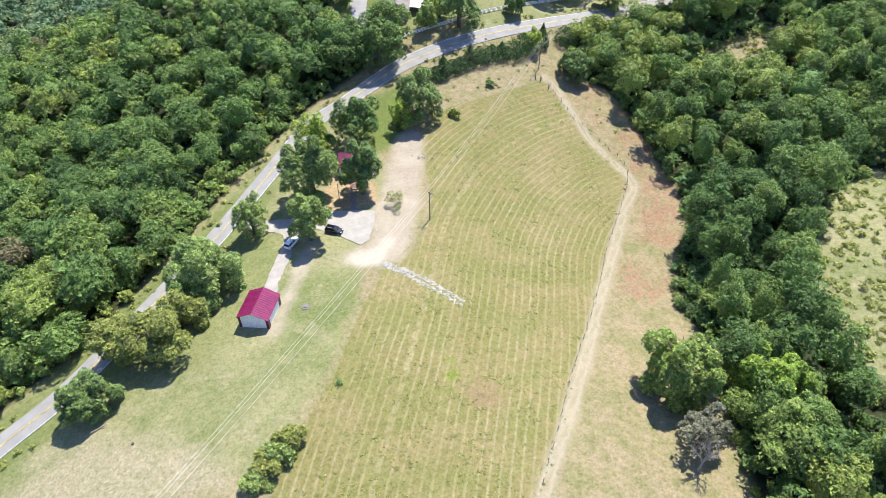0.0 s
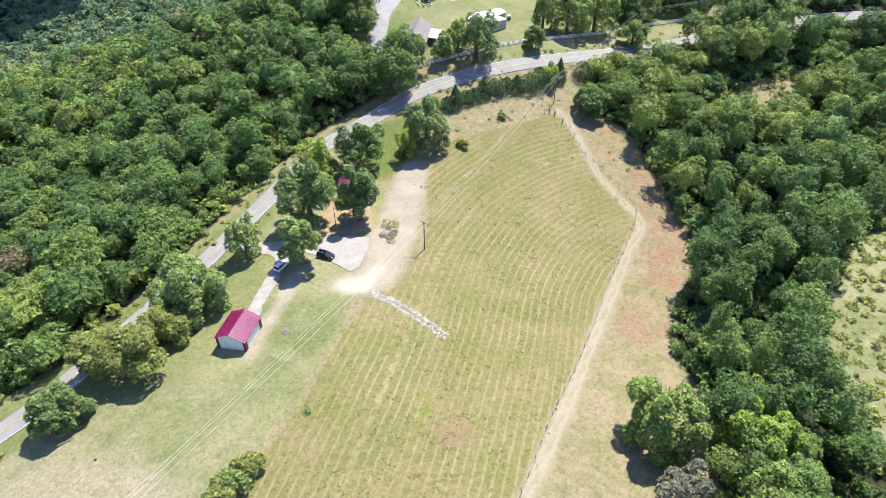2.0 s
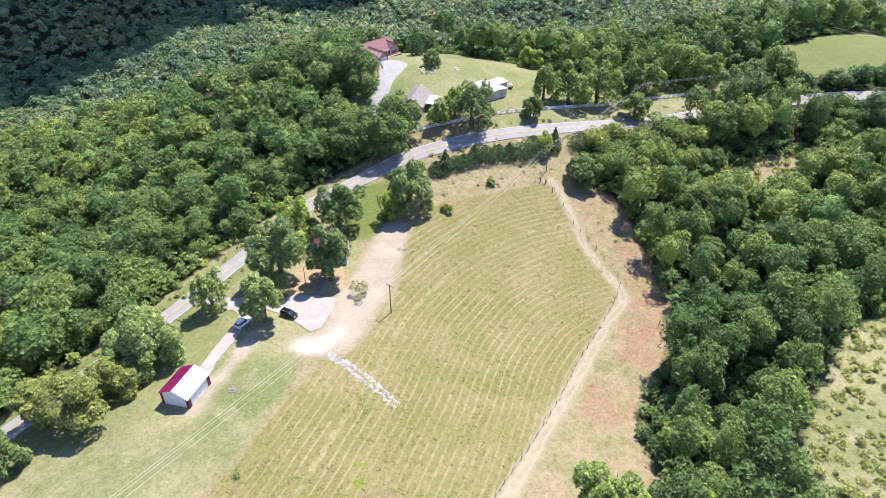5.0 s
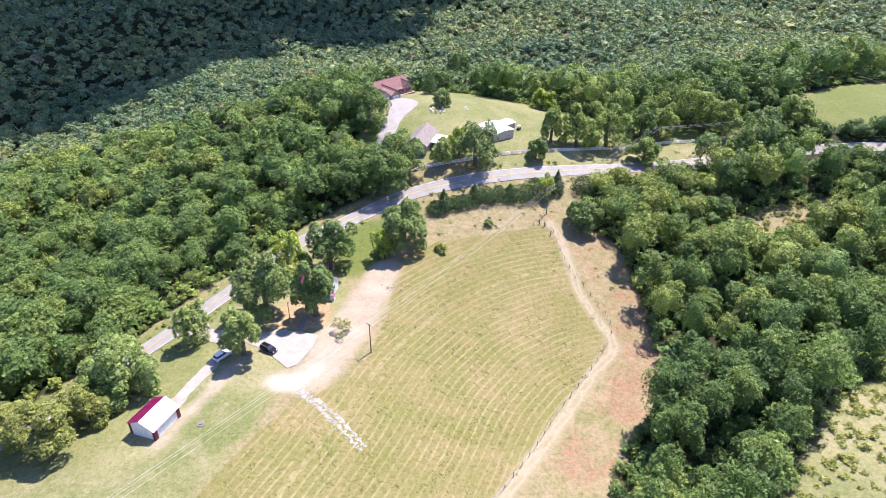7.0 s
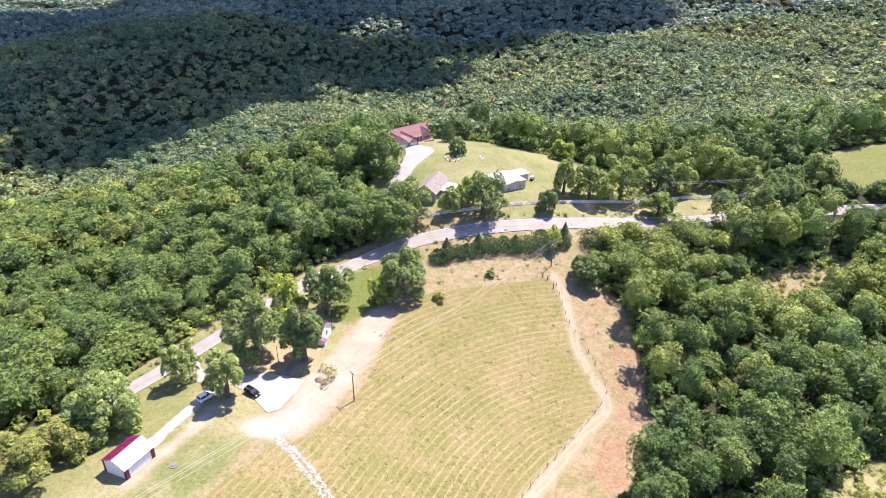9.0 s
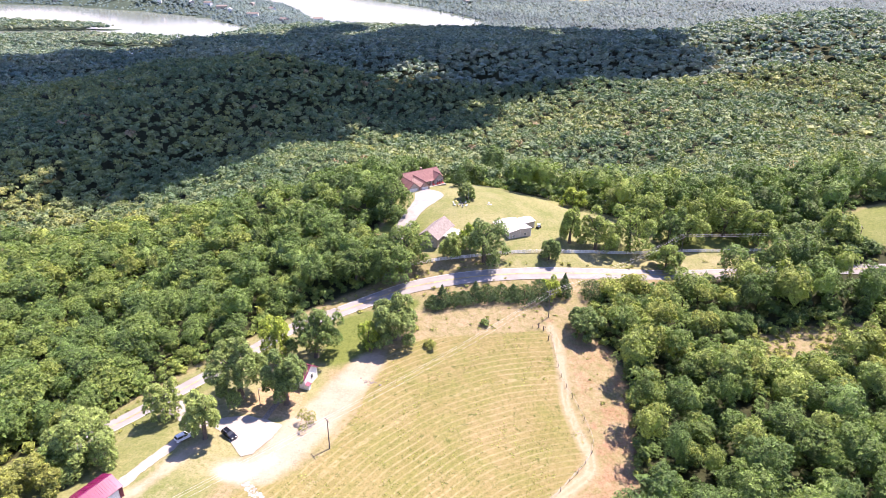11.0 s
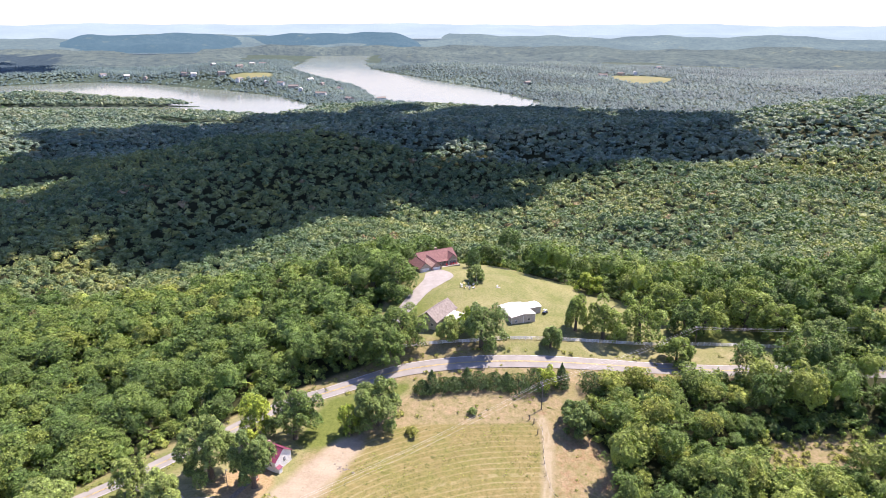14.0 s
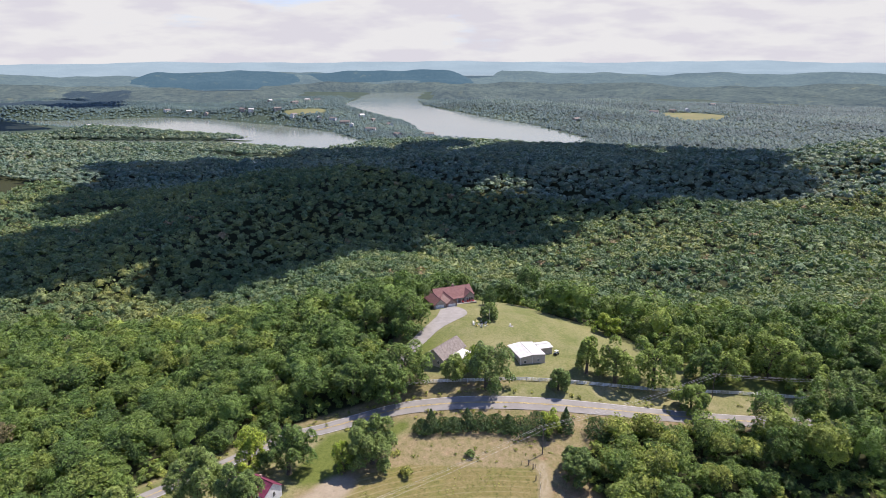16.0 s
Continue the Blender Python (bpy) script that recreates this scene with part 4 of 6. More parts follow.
h = np.where(south, np.minimum(h, np.maximum(3.0, 0.9 * line_d(ROAD[::3], x, y) - 2.5)), h)
h = np.where((x > 206) & (x < 300) & (y > 225) & (y < 275), np.minimum(h, 7.5), h)
h = np.where((x > 155) & (x < 180) & (y > 183) & (y < 206), np.minimum(h, 9.5), h)
screen = (x > 180) & (x < 240) & (y > 176) & (y < 206)
h = np.where(screen, rng.uniform(13, 19, len(x)), h)
r = np.where(south, np.minimum(r, np.maximum(2.2, h * 0.75)), r)
h = np.where((edge_d < 8) & (((y > 205) & (y < 262)) | ((x < 60) & (y < 262))) & ~tall, np.minimum(h, r * 1.5), h)
tone = grove_tone(x, y, rng)
tone = np.where(east, np.clip(1.12 * tone, 0, 0.95), tone)
tone = np.where(screen, np.clip(tone + 0.25, 0, 0.95), tone)
deep = h * np.where(edge_d < 13, 0.58, 0.42)
close = (y < 150) & (x > 55) & (x < 175)
back = (y > 232) & ~close
mid = ~close & ~back
woods("deciduous_woods", x[mid], y[mid], r[mid], h[mid], tone[mid], near_kinds, "dense broadleaf woodland in full summer leaf", deep=deep[mid])
woods("deciduous_woods", x[back], y[back], r[back], h[back], tone[back], grove_kinds, "dense broadleaf woodland behind the farm road", deep=deep[back])
woods("deciduous_woods", x[close], y[close], r[close], h[close], tone[close], fine_kinds, "dense broadleaf woodland beside the grassy strip", deep=deep[close])
# undergrowth along the edges of the woods
x, y, rng = scatter(-200, 260, 30, 330, 3.4, 21, 0.5)
free = polygon_sd(OPEN_LAND, x, y)
for ring in CLEARINGS:
    free = np.maximum(free, polygon_sd(ring, x, y))
ok = (free < 0.6) & (free > -8) & (line_d(ROAD[::3], x, y) > 5.2) & in_sight(x, y)
x, y = x[ok], y[ok]
r = rng.uniform(1.2, 2.6, len(x))
woods("undergrowth", x, y, r, r * rng.uniform(1.0, 1.7, len(x)), np.clip(grove_tone(x, y, rng) + 0.15, 0, 0.95), bush_kinds, "leafy undergrowth and saplings along the wood's edge")
x, y, rng = scatter(60, 260, 40, 300, 4.7, 22, 0.5)
ok = wooded(x, y, 1.0) & in_sight(x, y)
x, y = x[ok], y[ok]
r = rng.uniform(2.0, 3.9, len(x))
# tone cut by half: shade beneath the crowns put into leaf colour
woods("undergrowth", x, y, r, r * rng.uniform(1.0, 1.6, len(x)), np.clip(0.45 * grove_tone(x, y, rng), 0, 0.9), bush_kinds, "leafy undergrowth beneath the wood's crowns")
x, y, rng = scatter(-180, 60, 60, 300, 6.0, 23, 0.5)
ok = wooded(x, y, 1.0) & in_sight(x, y)
x, y = x[ok], y[ok]
r = rng.uniform(2.0, 4.0, len(x))
woods("undergrowth", x, y, r, r * rng.uniform(1.2, 2.0, len(x)), np.clip(grove_tone(x, y, rng) + 0.1, 0, 0.9), bush_kinds, "leafy undergrowth beneath the roadside woods")
x, y, rng = scatter(40, 300, 282, 430, 5.2, 26, 0.5)
ok = wooded(x, y, 1.0) & in_sight(x, y)
x, y = x[ok], y[ok]
r = rng.uniform(2.4, 4.4, len(x))
woods("undergrowth", x, y, r, r * rng.uniform(1.2, 2.0, len(x)), np.clip(0.7 * grove_tone(x, y, rng), 0, 0.9), far_kinds, "leafy undergrowth beneath the crowns behind the lawn")
# brush in the overgrown clearings
for ring, m, s in ((CLEARINGS[0], 170, 24), (CLEARINGS[1], 70, 25)):
    rng = np.random.default_rng(s)
    a = np.array(ring, float)
    q = rng.uniform(a.min(0), a.max(0), (m * 3, 2))
    q = q[polygon_sd(ring, q[:, 0], q[:, 1]) > 0][:m]
    r = 0.5 + 1.7 * rng.beta(1, 2.4, len(q))
    woods("clearing_brush", q[:, 0], q[:, 1], r, r * rng.uniform(0.8, 1.3, len(q)), rng.uniform(0.3, 0.9, len(q)), bush_kinds, "olive brush scattered over the overgrown clearing", mat_leaf_olive, "brush")
# woods behind the houses and on the slopes
x, y, rng = scatter(-700, 700, 60, 760, 7.3, 12, 0.6)
near = (x > -260) & (x < 300) & (y < 330)
ok = wooded(x, y) & in_sight(x, y) & ~near
x, y = x[ok], y[ok]
r = 3.2 + 4.8 * rng.beta(1.0, 2.2, len(x))
h = rng.uniform(9, 13, len(x)) + (r - 4) * 0.9
tone = grove_tone(x, y, rng)
back = y > 470
tone = np.where(rng.random(len(x)) < 0.007, 1.0, np.clip(1.1 * tone - 0.06, 0, 0.9))
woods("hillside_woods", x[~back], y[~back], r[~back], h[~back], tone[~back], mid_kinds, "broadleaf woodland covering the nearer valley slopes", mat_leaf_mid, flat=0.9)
woods("hillside_woods", x[back], y[back], r[back], h[back], tone[back], slope_kinds, "broadleaf woodland covering the farther valley slopes", mat_leaf_slope_haze, flat=0.85)
# the ridge before the lake
x, y, rng = scatter(-1250, 800, 760, 1420, 9.1, 13, 0.62)
ok = wooded(x, y) & in_sight(x, y)
x, y = x[ok], y[ok]
r = 3.3 + 5.0 * rng.beta(1.1, 2.2, len(x))
h = rng.uniform(9, 13, len(x)) + (r - 4.5) * 0.7
woods("ridge_woods", x, y, r * 1.26, h, np.clip(1.0 * grove_tone(x, y, rng) - 0.04, 0, 0.9), far_kinds, "woodland on the long ridge before the lake", mat_leaf_ridge_haze, flat=0.85)
# crowns on the blue hills, glowing with the same stand-in for haze
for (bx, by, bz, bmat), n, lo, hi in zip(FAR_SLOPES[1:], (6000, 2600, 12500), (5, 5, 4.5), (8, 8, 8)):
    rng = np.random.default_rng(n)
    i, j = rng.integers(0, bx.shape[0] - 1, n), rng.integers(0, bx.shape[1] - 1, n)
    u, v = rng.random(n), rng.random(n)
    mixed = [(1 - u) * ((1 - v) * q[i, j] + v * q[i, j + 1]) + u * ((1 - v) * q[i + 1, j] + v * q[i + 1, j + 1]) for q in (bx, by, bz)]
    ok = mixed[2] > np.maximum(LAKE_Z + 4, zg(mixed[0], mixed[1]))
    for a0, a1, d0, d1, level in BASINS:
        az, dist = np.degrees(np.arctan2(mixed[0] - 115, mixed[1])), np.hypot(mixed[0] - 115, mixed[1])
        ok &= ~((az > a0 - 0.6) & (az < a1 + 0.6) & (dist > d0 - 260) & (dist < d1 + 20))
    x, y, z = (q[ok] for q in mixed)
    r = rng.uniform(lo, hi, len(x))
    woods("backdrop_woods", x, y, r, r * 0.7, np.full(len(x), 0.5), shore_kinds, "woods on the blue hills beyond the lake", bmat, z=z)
# woods round about, behind and beside the camera's way
x, y, rng = scatter(-520, 640, -220, 520, 16, 16, 0.45)
ok = wooded(x, y) & ~in_sight(x, y) & (line_d(ROAD[::3], x, y) > 9)
x, y = x[ok], y[ok]
r = rng.uniform(5.5, 9, len(x))
h = rng.uniform(10, 15, len(x))
woods("outer_woods", x, y, r, h, grove_tone(x, y, rng), slope_kinds, "broadleaf woodland surrounding the farm")
# shores and hills beyond
x, y, rng = scatter(-2600, 1400, 1420, 2900, 10.1, 14, 0.6)
ok = wooded(x, y) & in_sight(x, y)
x, y = x[ok], y[ok]
r = 3.6 + 4.2 * rng.beta(1.1, 2.0, len(x))
h = rng.uniform(4, 10, len(x))
drift = 0.5 + 0.3 * np.sin(x / 160 + 2.1 * np.sin(y / 120)) * np.sin(y / 95 + 1.4 * np.sin(x / 210)) + 0.2 * np.sin(x / 61 + y / 47)
woods("shore_woods", x, y, r, h, np.clip(0.6 * drift + 0.5 * rng.beta(1.2, 1.8, len(x)) - 0.05, 0, 0.95), shore_kinds, "distant woodland on the hills round the lake", mat_leaf_far_haze)


# ---- single trees ----
def limb(bm, a, b, ra, rb, sides=6):
    a, b = Vector(a), Vector(b)
    q = (b - a).to_track_quat("Z", "Y")
    rings = []
    for p, r in ((a, ra), (b, rb)):
        rings.append([bm.verts.new(p + q @ Vector((r * math.cos(k * 2 * math.pi / sides), r * math.sin(k * 2 * math.pi / sides), 0))) for k in range(sides)])
    for k in range(sides):
        bm.faces.new((rings[0][k], rings[0][(k + 1) % sides], rings[1][(k + 1) % sides], rings[1][k]))
    bm.faces.new(rings[1])


def part(name, bm, material, parent, label="", smooth_shade=False):
    me = bpy.data.meshes.new(name)
    bmesh.ops.recalc_face_normals(bm, faces=bm.faces[:])
    bm.to_mesh(me)
    bm.free()
    me.materials.append(material)
    if smooth_shade:
        me.shade_smooth()
    ob = new(name, me)
    ob.parent = parent
    if label:
        ob["label"] = label
    return ob


def empty(name, x, y, z, turn=0.0, label="", category="", group=""):
    ob = new(name)
    ob.matrix_world = pose(x, y, z, 0, 0, turn)
    return tagged(ob, label, category, group)


def trunk_mesh(height, radius, crown_r, seed):
    rnd = random.Random(seed)
    bm = bmesh.new()
    top = Vector((rnd.uniform(-0.4, 0.4), rnd.uniform(-0.4, 0.4), height * 0.55))
    limb(bm, (0, 0, -0.3), (0, 0, 0.5), radius * 1.5, radius, 8)
    limb(bm, (0, 0, 0.5), top, radius, radius * 0.62, 8)
    for k in range(6):
        a = k * 1.05 + rnd.uniform(-0.4, 0.4)
        s = top * rnd.uniform(0.65, 1.0)
        e = Vector((math.cos(a) * crown_r * 0.6, math.sin(a) * crown_r * 0.6, height * rnd.uniform(0.62, 0.85)))
        mid_p = s.lerp(e, 0.5) + Vector((0, 0, 0.5))
        limb(bm, s, mid_p, radius * 0.45, radius * 0.3)
        limb(bm, mid_p, e, radius * 0.3, radius * 0.1)
    return bm


def tree(x, y, height, radius, material, label, seed, group="", count=900, size=None, squash=0.85, name="tree", trunk=None, lobes=42, foot=None):
    z = ground_z(x, y)
    height = height * 1.14
    base = empty(name, x, y, z, 0, label, "tree", group)
    part("trunk", trunk_mesh(height, trunk or 0.035 * height + 0.02 * radius, radius, seed), mat_bark, base)
    v = crown_cloud(int(count * 4.2), lobes, size or min(0.105, 0.44 / radius), 200 + seed, squash, 0.4, 0.45, 0.92, 0.15, 0.31)
    v = turned(v, seed * 1.3)
    mid = v.mean(1, keepdims=True)
    low, top = mid[..., 2].min(), mid[..., 2].max()
    foot = foot or max(0.6, 0.07 * height)
    spot_at = np.stack([mid[..., 0] * radius * 1.2, mid[..., 1] * radius * 1.2, foot + (mid[..., 2] - low) * (height - foot) / (top - low)], -1)
    v = spot_at + (v - mid) * radius * 1.2
    rng = np.random.default_rng(seed)
    crown = sprays_object("crown", v.reshape(-1, 3), material, np.clip(rng.normal(0.5, 0.12) + rng.normal(0, 0.10, len(v)), 0, 1))
    crown.parent = base
    return base


def conifer(x, y, height, radius, label, seed, group="", material=None):
    """A cedar: an uneven, ragged cone of needle sprays."""
    z = ground_z(x, y)
    base = empty("conifer", x, y, z, 0, label, "tree", group)
    bm = bmesh.new()
    limb(bm, (0, 0, -0.2), (0, 0, height * 0.9), 0.16, 0.04)
    part("trunk", bm, mat_bark, base)
    rng = np.random.default_rng(500 + seed)
    n = int(500 + 150 * height)
    u = rng.beta(1.0, 1.5, n)
    a = rng.uniform(0, 6.28, n)
    lump = 1 + 0.22 * np.sin(a * 3 + seed) * np.sin(u * 11 + seed)
    rr = radius * lump * np.minimum(1.0, 1.5 * (1 - u) ** (0.5 + 0.3 * (seed % 3))) * rng.uniform(0.55, 1.1, n)
    pos = np.stack([rr * np.cos(a), rr * np.sin(a), 0.25 + u * height * 0.96], 1)
    nor = np.stack([np.cos(a), np.sin(a), 0.5 + 0 * a], 1) + rng.normal(size=(n, 3)) * 0.4
    nor /= np.linalg.norm(nor, axis=1)[:, None]
    v = spray(pos, nor, 0.36 * rng.uniform(0.5, 1.3, n), rng)
    crown = sprays_object("crown", v.reshape(-1, 3), material or mat_needles, np.clip(0.5 + rng.normal(0, 0.2, n), 0, 1))
    crown.parent = base
    return base


def shrub(x, y, height, radius, material, label, seed, group="", count=160, name="shrub", size=0.32):
    z = ground_z(x, y)
    v = turned(crown_cloud(count * 2, 13, size * 0.75, 700 + seed, 0.9), seed)
    v = v * (radius, radius, height * 0.55)
    v = v + (0, 0, -v[..., 2].min() - 0.1)
    rng = np.random.default_rng(seed)
    ob = sprays_object(name, v.reshape(-1, 3), material, np.clip(rng.normal(0.5, 0.2, len(v)), 0, 1))
    ob.matrix_world = pose(x, y, z)
    return tagged(ob, label, "shrub", group)


# yard round the cottage: x, y, height, crown radius
YARD = "trees in the cottage yard"
tree(-15, 140, 11.0, 3.8, mat_leaf_light, "young bright green tree beside the road", 1, YARD, 700)
tree(-0.6, 132.4, 12.8, 4.4, mat_leaf_light, "spreading yellow-green tree over the driveway", 2, YARD, 1400, foot=3.4)
tree(2.0, 150.2, 18.0, 7.4, mat_leaf_dark, "large dark green oak shading the yard", 3, YARD, 2200)
tree(15.6, 149.2, 16.4, 4.5, mat_leaf_dark, "dark green oak beside the cottage", 4, YARD, 1700, foot=3.4)
tree(17.4, 172.0, 15.0, 6.6, mat_leaf, "grey-green tree behind the cottage", 5, YARD, 1400)
tree(4.4, 171.0, 13.5, 5.0, mat_leaf_bright, "light green tree at the roadside", 6, YARD, 700)
shrub(23.4, 141.4, 7.0, 3.6, mat_leaf_olive, "straggly thin shrub on bare earth", 7, "", 420, "shrub", 0.085)
# row along the road
ROW = "trees in the row along the road"
tree(-27, 123.0, 13.2, 7.8, mat_leaf_light, "broad green tree in the roadside row", 8, ROW, 2000)
tree(-32, 113, 9, 5.0, mat_leaf_olive, "olive-green tree in the roadside row", 9, ROW, 1000)
tree(-39, 106.6, 12.0, 7.8, mat_leaf_olive, "broad olive-yellow tree in the roadside row", 10, ROW, 2000)
tree(-51.0, 95.6, 8.6, 5.0, mat_leaf_dark, "dense dark green tree at the row's end", 11, ROW, 1500)
tree(-30, 118, 8.5, 4.6, mat_leaf, "small green tree in the roadside row", 12, ROW, 700)
# bushes at the field's corner
for k, (bx, by, bh, br) in enumerate(((-11.2, 73.0, 6.6, 3.6), (-13.8, 71.0, 6.2, 3.6), (-16.2, 68.6, 5.4, 3.4), (-18.0, 66.2, 4.6, 3.0))):
    shrub(bx, by, bh, br, mat_leaf_light if k % 2 else mat_leaf_olive, "rounded bushy thicket at the hay field's edge", 20 + k, "bushes at the field corner", 480, "bush", 0.2)
shrub(-0.5, 84, 1.2, 1.0, mat_leaf_dark, "small dark bush on the field margin", 25, "", 60)
# between the hay field and the road
tree(39.8, 183.4, 14.5, 6.4, mat_leaf_dark, "large dark blue-green oak at the field's edge", 30, "", 1900)
tree(33.2, 177.0, 9.6, 3.0, mat_leaf_bright, "slim light green tree beside the oak", 31, "", 420)
shrub(32.5, 178, 3.2, 2.2, mat_leaf, "low green bush under the slim tree", 32)
shrub(51.5, 182, 3.6, 2.4, mat_leaf_olive, "thin sapling shrub on the pasture", 33, "", 130)
HEDGE = "cedars in the hedge along the road"
for k, (bx, by, bh, br) in enumerate(((50, 201, 5.0, 2.0), (53, 202, 7.5, 2.4), (57, 204, 4.6, 2.1), (60, 205, 5.0, 2.2), (64, 207, 6.8, 2.5), (68, 208, 6.4, 2.3), (73, 210, 5.6, 2.9), (77, 210.5, 5.4, 2.8), (81, 211, 6.2, 2.9), (86, 213.5, 8.2, 3.4), (95, 217, 8.6, 2.3), (105, 219.5, 7.6, 2.6))):
    conifer(bx, by, bh * (1.08 if k % 3 == 1 else 0.9), br * (1.2 if k % 3 == 1 else 1.45), "dark green cedar in the roadside hedge", 40 + k, HEDGE)
for k, (bx, by) in enumerate(((51.5, 201), (62, 206), (70.5, 209), (75, 210.3), (79, 211), (83.5, 212), (88, 213.5))):
    shrub(bx, by, 1.5 + (k % 4) * 0.9, 1.9 + 0.5 * (k % 2), mat_leaf if k % 2 else mat_leaf_dark, "dark bush filling the roadside hedge", 110 + k, "bushes in the roadside hedge", 150, "bush", 0.3)
tree(90.5, 214.5, 7.5, 3.4, mat_leaf_bright, "light green tree in the roadside hedge", 55, "", 450)
tree(101.5, 199, 9.0, 5.2, mat_leaf_dark, "dense dark green tree at the pasture's corner", 56, "", 1100)
shrub(68, 196, 2.4, 1.8, mat_leaf_dark, "dark bush standing on the dry pasture", 57)
shrub(45.5, 189, 1.6, 2.0, mat_leaf_olive, "low olive scrub on the dry pasture", 58, "", 60)
# lawn of the far houses
LAWN_TREES = "trees on the lawn behind the white fence"
for k, (bx, by, bh, br, m, lab) in enumerate((
        (65.6, 227, 16.5, 7.4, mat_leaf_dark, "large round dark oak at the white fence"),
        (53.4, 227.5, 9, 3.7, mat_leaf_light, "thin yellowish tree at the white fence"),
        (60, 234, 10, 3.4, mat_leaf_bright, "slim light green tree beside the oak"),
        (37.0, 221, 15.5, 7.6, mat_leaf, "broad green tree by the driveway"),
        (33, 213, 14.5, 7.4, mat_leaf, "broad green tree near the road"),
        (21, 212, 14.5, 7.0, mat_leaf, "green tree on the roadside"),
        (90, 236.5, 8.2, 3.6, mat_leaf_dark, "small round tree beside the white fence"),
        (25, 259, 16, 8.6, mat_leaf, "large green tree beside the driveway"),
        (55.0, 275.6, 6.2, 3.9, mat_leaf_dark, "small round dark tree on the lawn"),
        (103, 299, 9.0, 4.4, mat_leaf_bright, "single yellow-green tree at the lawn's edge"),
        (98.5, 252, 13.5, 4.2, mat_leaf_fresh, "thin open tree on the lawn"),
        (109, 251.5, 16.0, 6.4, mat_leaf_fresh, "tall yellow-green tree on the lawn"),
        (123, 257, 16.5, 7.4, mat_leaf_fresh, "broad green tree by the fence"),
        (141, 268, 14.5, 6.2, mat_leaf, "green shade tree on the lawn"),
        (149, 271, 14.0, 6.0, mat_leaf_fresh, "spreading green tree on the lawn"),
        (136, 246.5, 9.5, 5.6, mat_leaf_fresh, "leafy green tree beside the road"),
        (134, 284, 15.0, 7.4, mat_leaf_fresh, "tall light green tree at the wood's edge"),
        (166, 279, 16.5, 8.2, mat_leaf_fresh, "tall green tree over the lawn"),
        (177, 270, 14, 7.2, mat_leaf_fresh, "broad yellow-green tree at the fence's end"),
        (187, 257, 14.5, 7.2, mat_leaf_dark, "dark green tree at the roadside"),
        (205, 263, 14.5, 6.4, mat_leaf_fresh, "light yellow-green tree near the road"))):
    tree(bx, by, bh, br, m, lab, 60 + k, LAWN_TREES, int(420 + 120 * br))
conifer(50.2, 298.5, 10.0, 3.2, "dark blue-green spruce beside the house", 90)
# pasture on the far side of the track
tree(71, 70, 15.5, 7.6, mat_leaf_fresh, "large yellow-green tree at the wood's edge", 91, "", 2200)
tree(87, 63, 14, 6.2, mat_leaf_bright, "bright yellow-green tree in the wood's edge", 92, "", 1500)
tree(68, 56, 9.5, 4.4, mat_leaf_grey, "sparse grey-green dying tree", 93, "", 300)

# ---- building helpers ----
def box(bm, x0, x1, y0, y1, z0, z1):
    v = [bm.verts.new(c) for c in ((x0, y0, z0), (x1, y0, z0), (x1, y1, z0), (x0, y1, z0), (x0, y0, z1), (x1, y0, z1), (x1, y1, z1), (x0, y1, z1))]
    for f in ((0, 3, 2, 1), (4, 5, 6, 7), (0, 1, 5, 4), (1, 2, 6, 5), (2, 3, 7, 6), (3, 0, 4, 7)):
        bm.faces.new([v[k] for k in f])


def box_part(name, dims, material, parent, label=""):
    bm = bmesh.new()
    box(bm, *dims)
    return part(name, bm, material, parent, label)


def slab(bm, corners, thick):
    """A sloping slab: four upper corners, pushed down by its thickness."""
    top = [bm.verts.new(c) for c in corners]
    low = [bm.verts.new((c[0], c[1], c[2] - thick)) for c in corners]
    bm.faces.new(top)
    bm.faces.new(low[::-1])
    for k in range(4):
        bm.faces.new((top[k], low[k], low[(k + 1) % 4], top[(k + 1) % 4]))


def gable_walls(bm, x0, x1, y0, y1, z0, eave, ridge, along="x"):
    """A house body with its two gables; the ridge runs along x or y."""
    box_pts = [(x0, y0), (x1, y0), (x1, y1), (x0, y1)]
    lo = [bm.verts.new((a, b, z0)) for a, b in box_pts]
    hi = [bm.verts.new((a, b, eave)) for a, b in box_pts]
    if along == "x":
        g = [bm.verts.new((x0, (y0 + y1) / 2, ridge)), bm.verts.new((x1, (y0 + y1) / 2, ridge))]
        bm.faces.new((lo[0], lo[1], hi[1], hi[0]))
        bm.faces.new((lo[2], lo[3], hi[3], hi[2]))
        bm.faces.new((lo[1], lo[2], hi[2], g[1], hi[1]))
        bm.faces.new((lo[3], lo[0], hi[0], g[0], hi[3]))
        bm.faces.new((hi[0], hi[1], g[1], g[0]))
        bm.faces.new((hi[2], hi[3], g[0], g[1]))
    else:
        g = [bm.verts.new(((x0 + x1) / 2, y0, ridge)), bm.verts.new(((x0 + x1) / 2, y1, ridge))]
        bm.faces.new((lo[0], lo[1], hi[1], g[0], hi[0]))
        bm.faces.new((lo[2], lo[3], hi[3], g[1], hi[2]))
        bm.faces.new((lo[1], lo[2], hi[2], hi[1]))
        bm.faces.new((lo[3], lo[0], hi[0], hi[3]))
        bm.faces.new((hi[1], hi[2], g[1], g[0]))
        bm.faces.new((hi[3], hi[0], g[0], g[1]))
    bm.faces.new(lo[::-1])


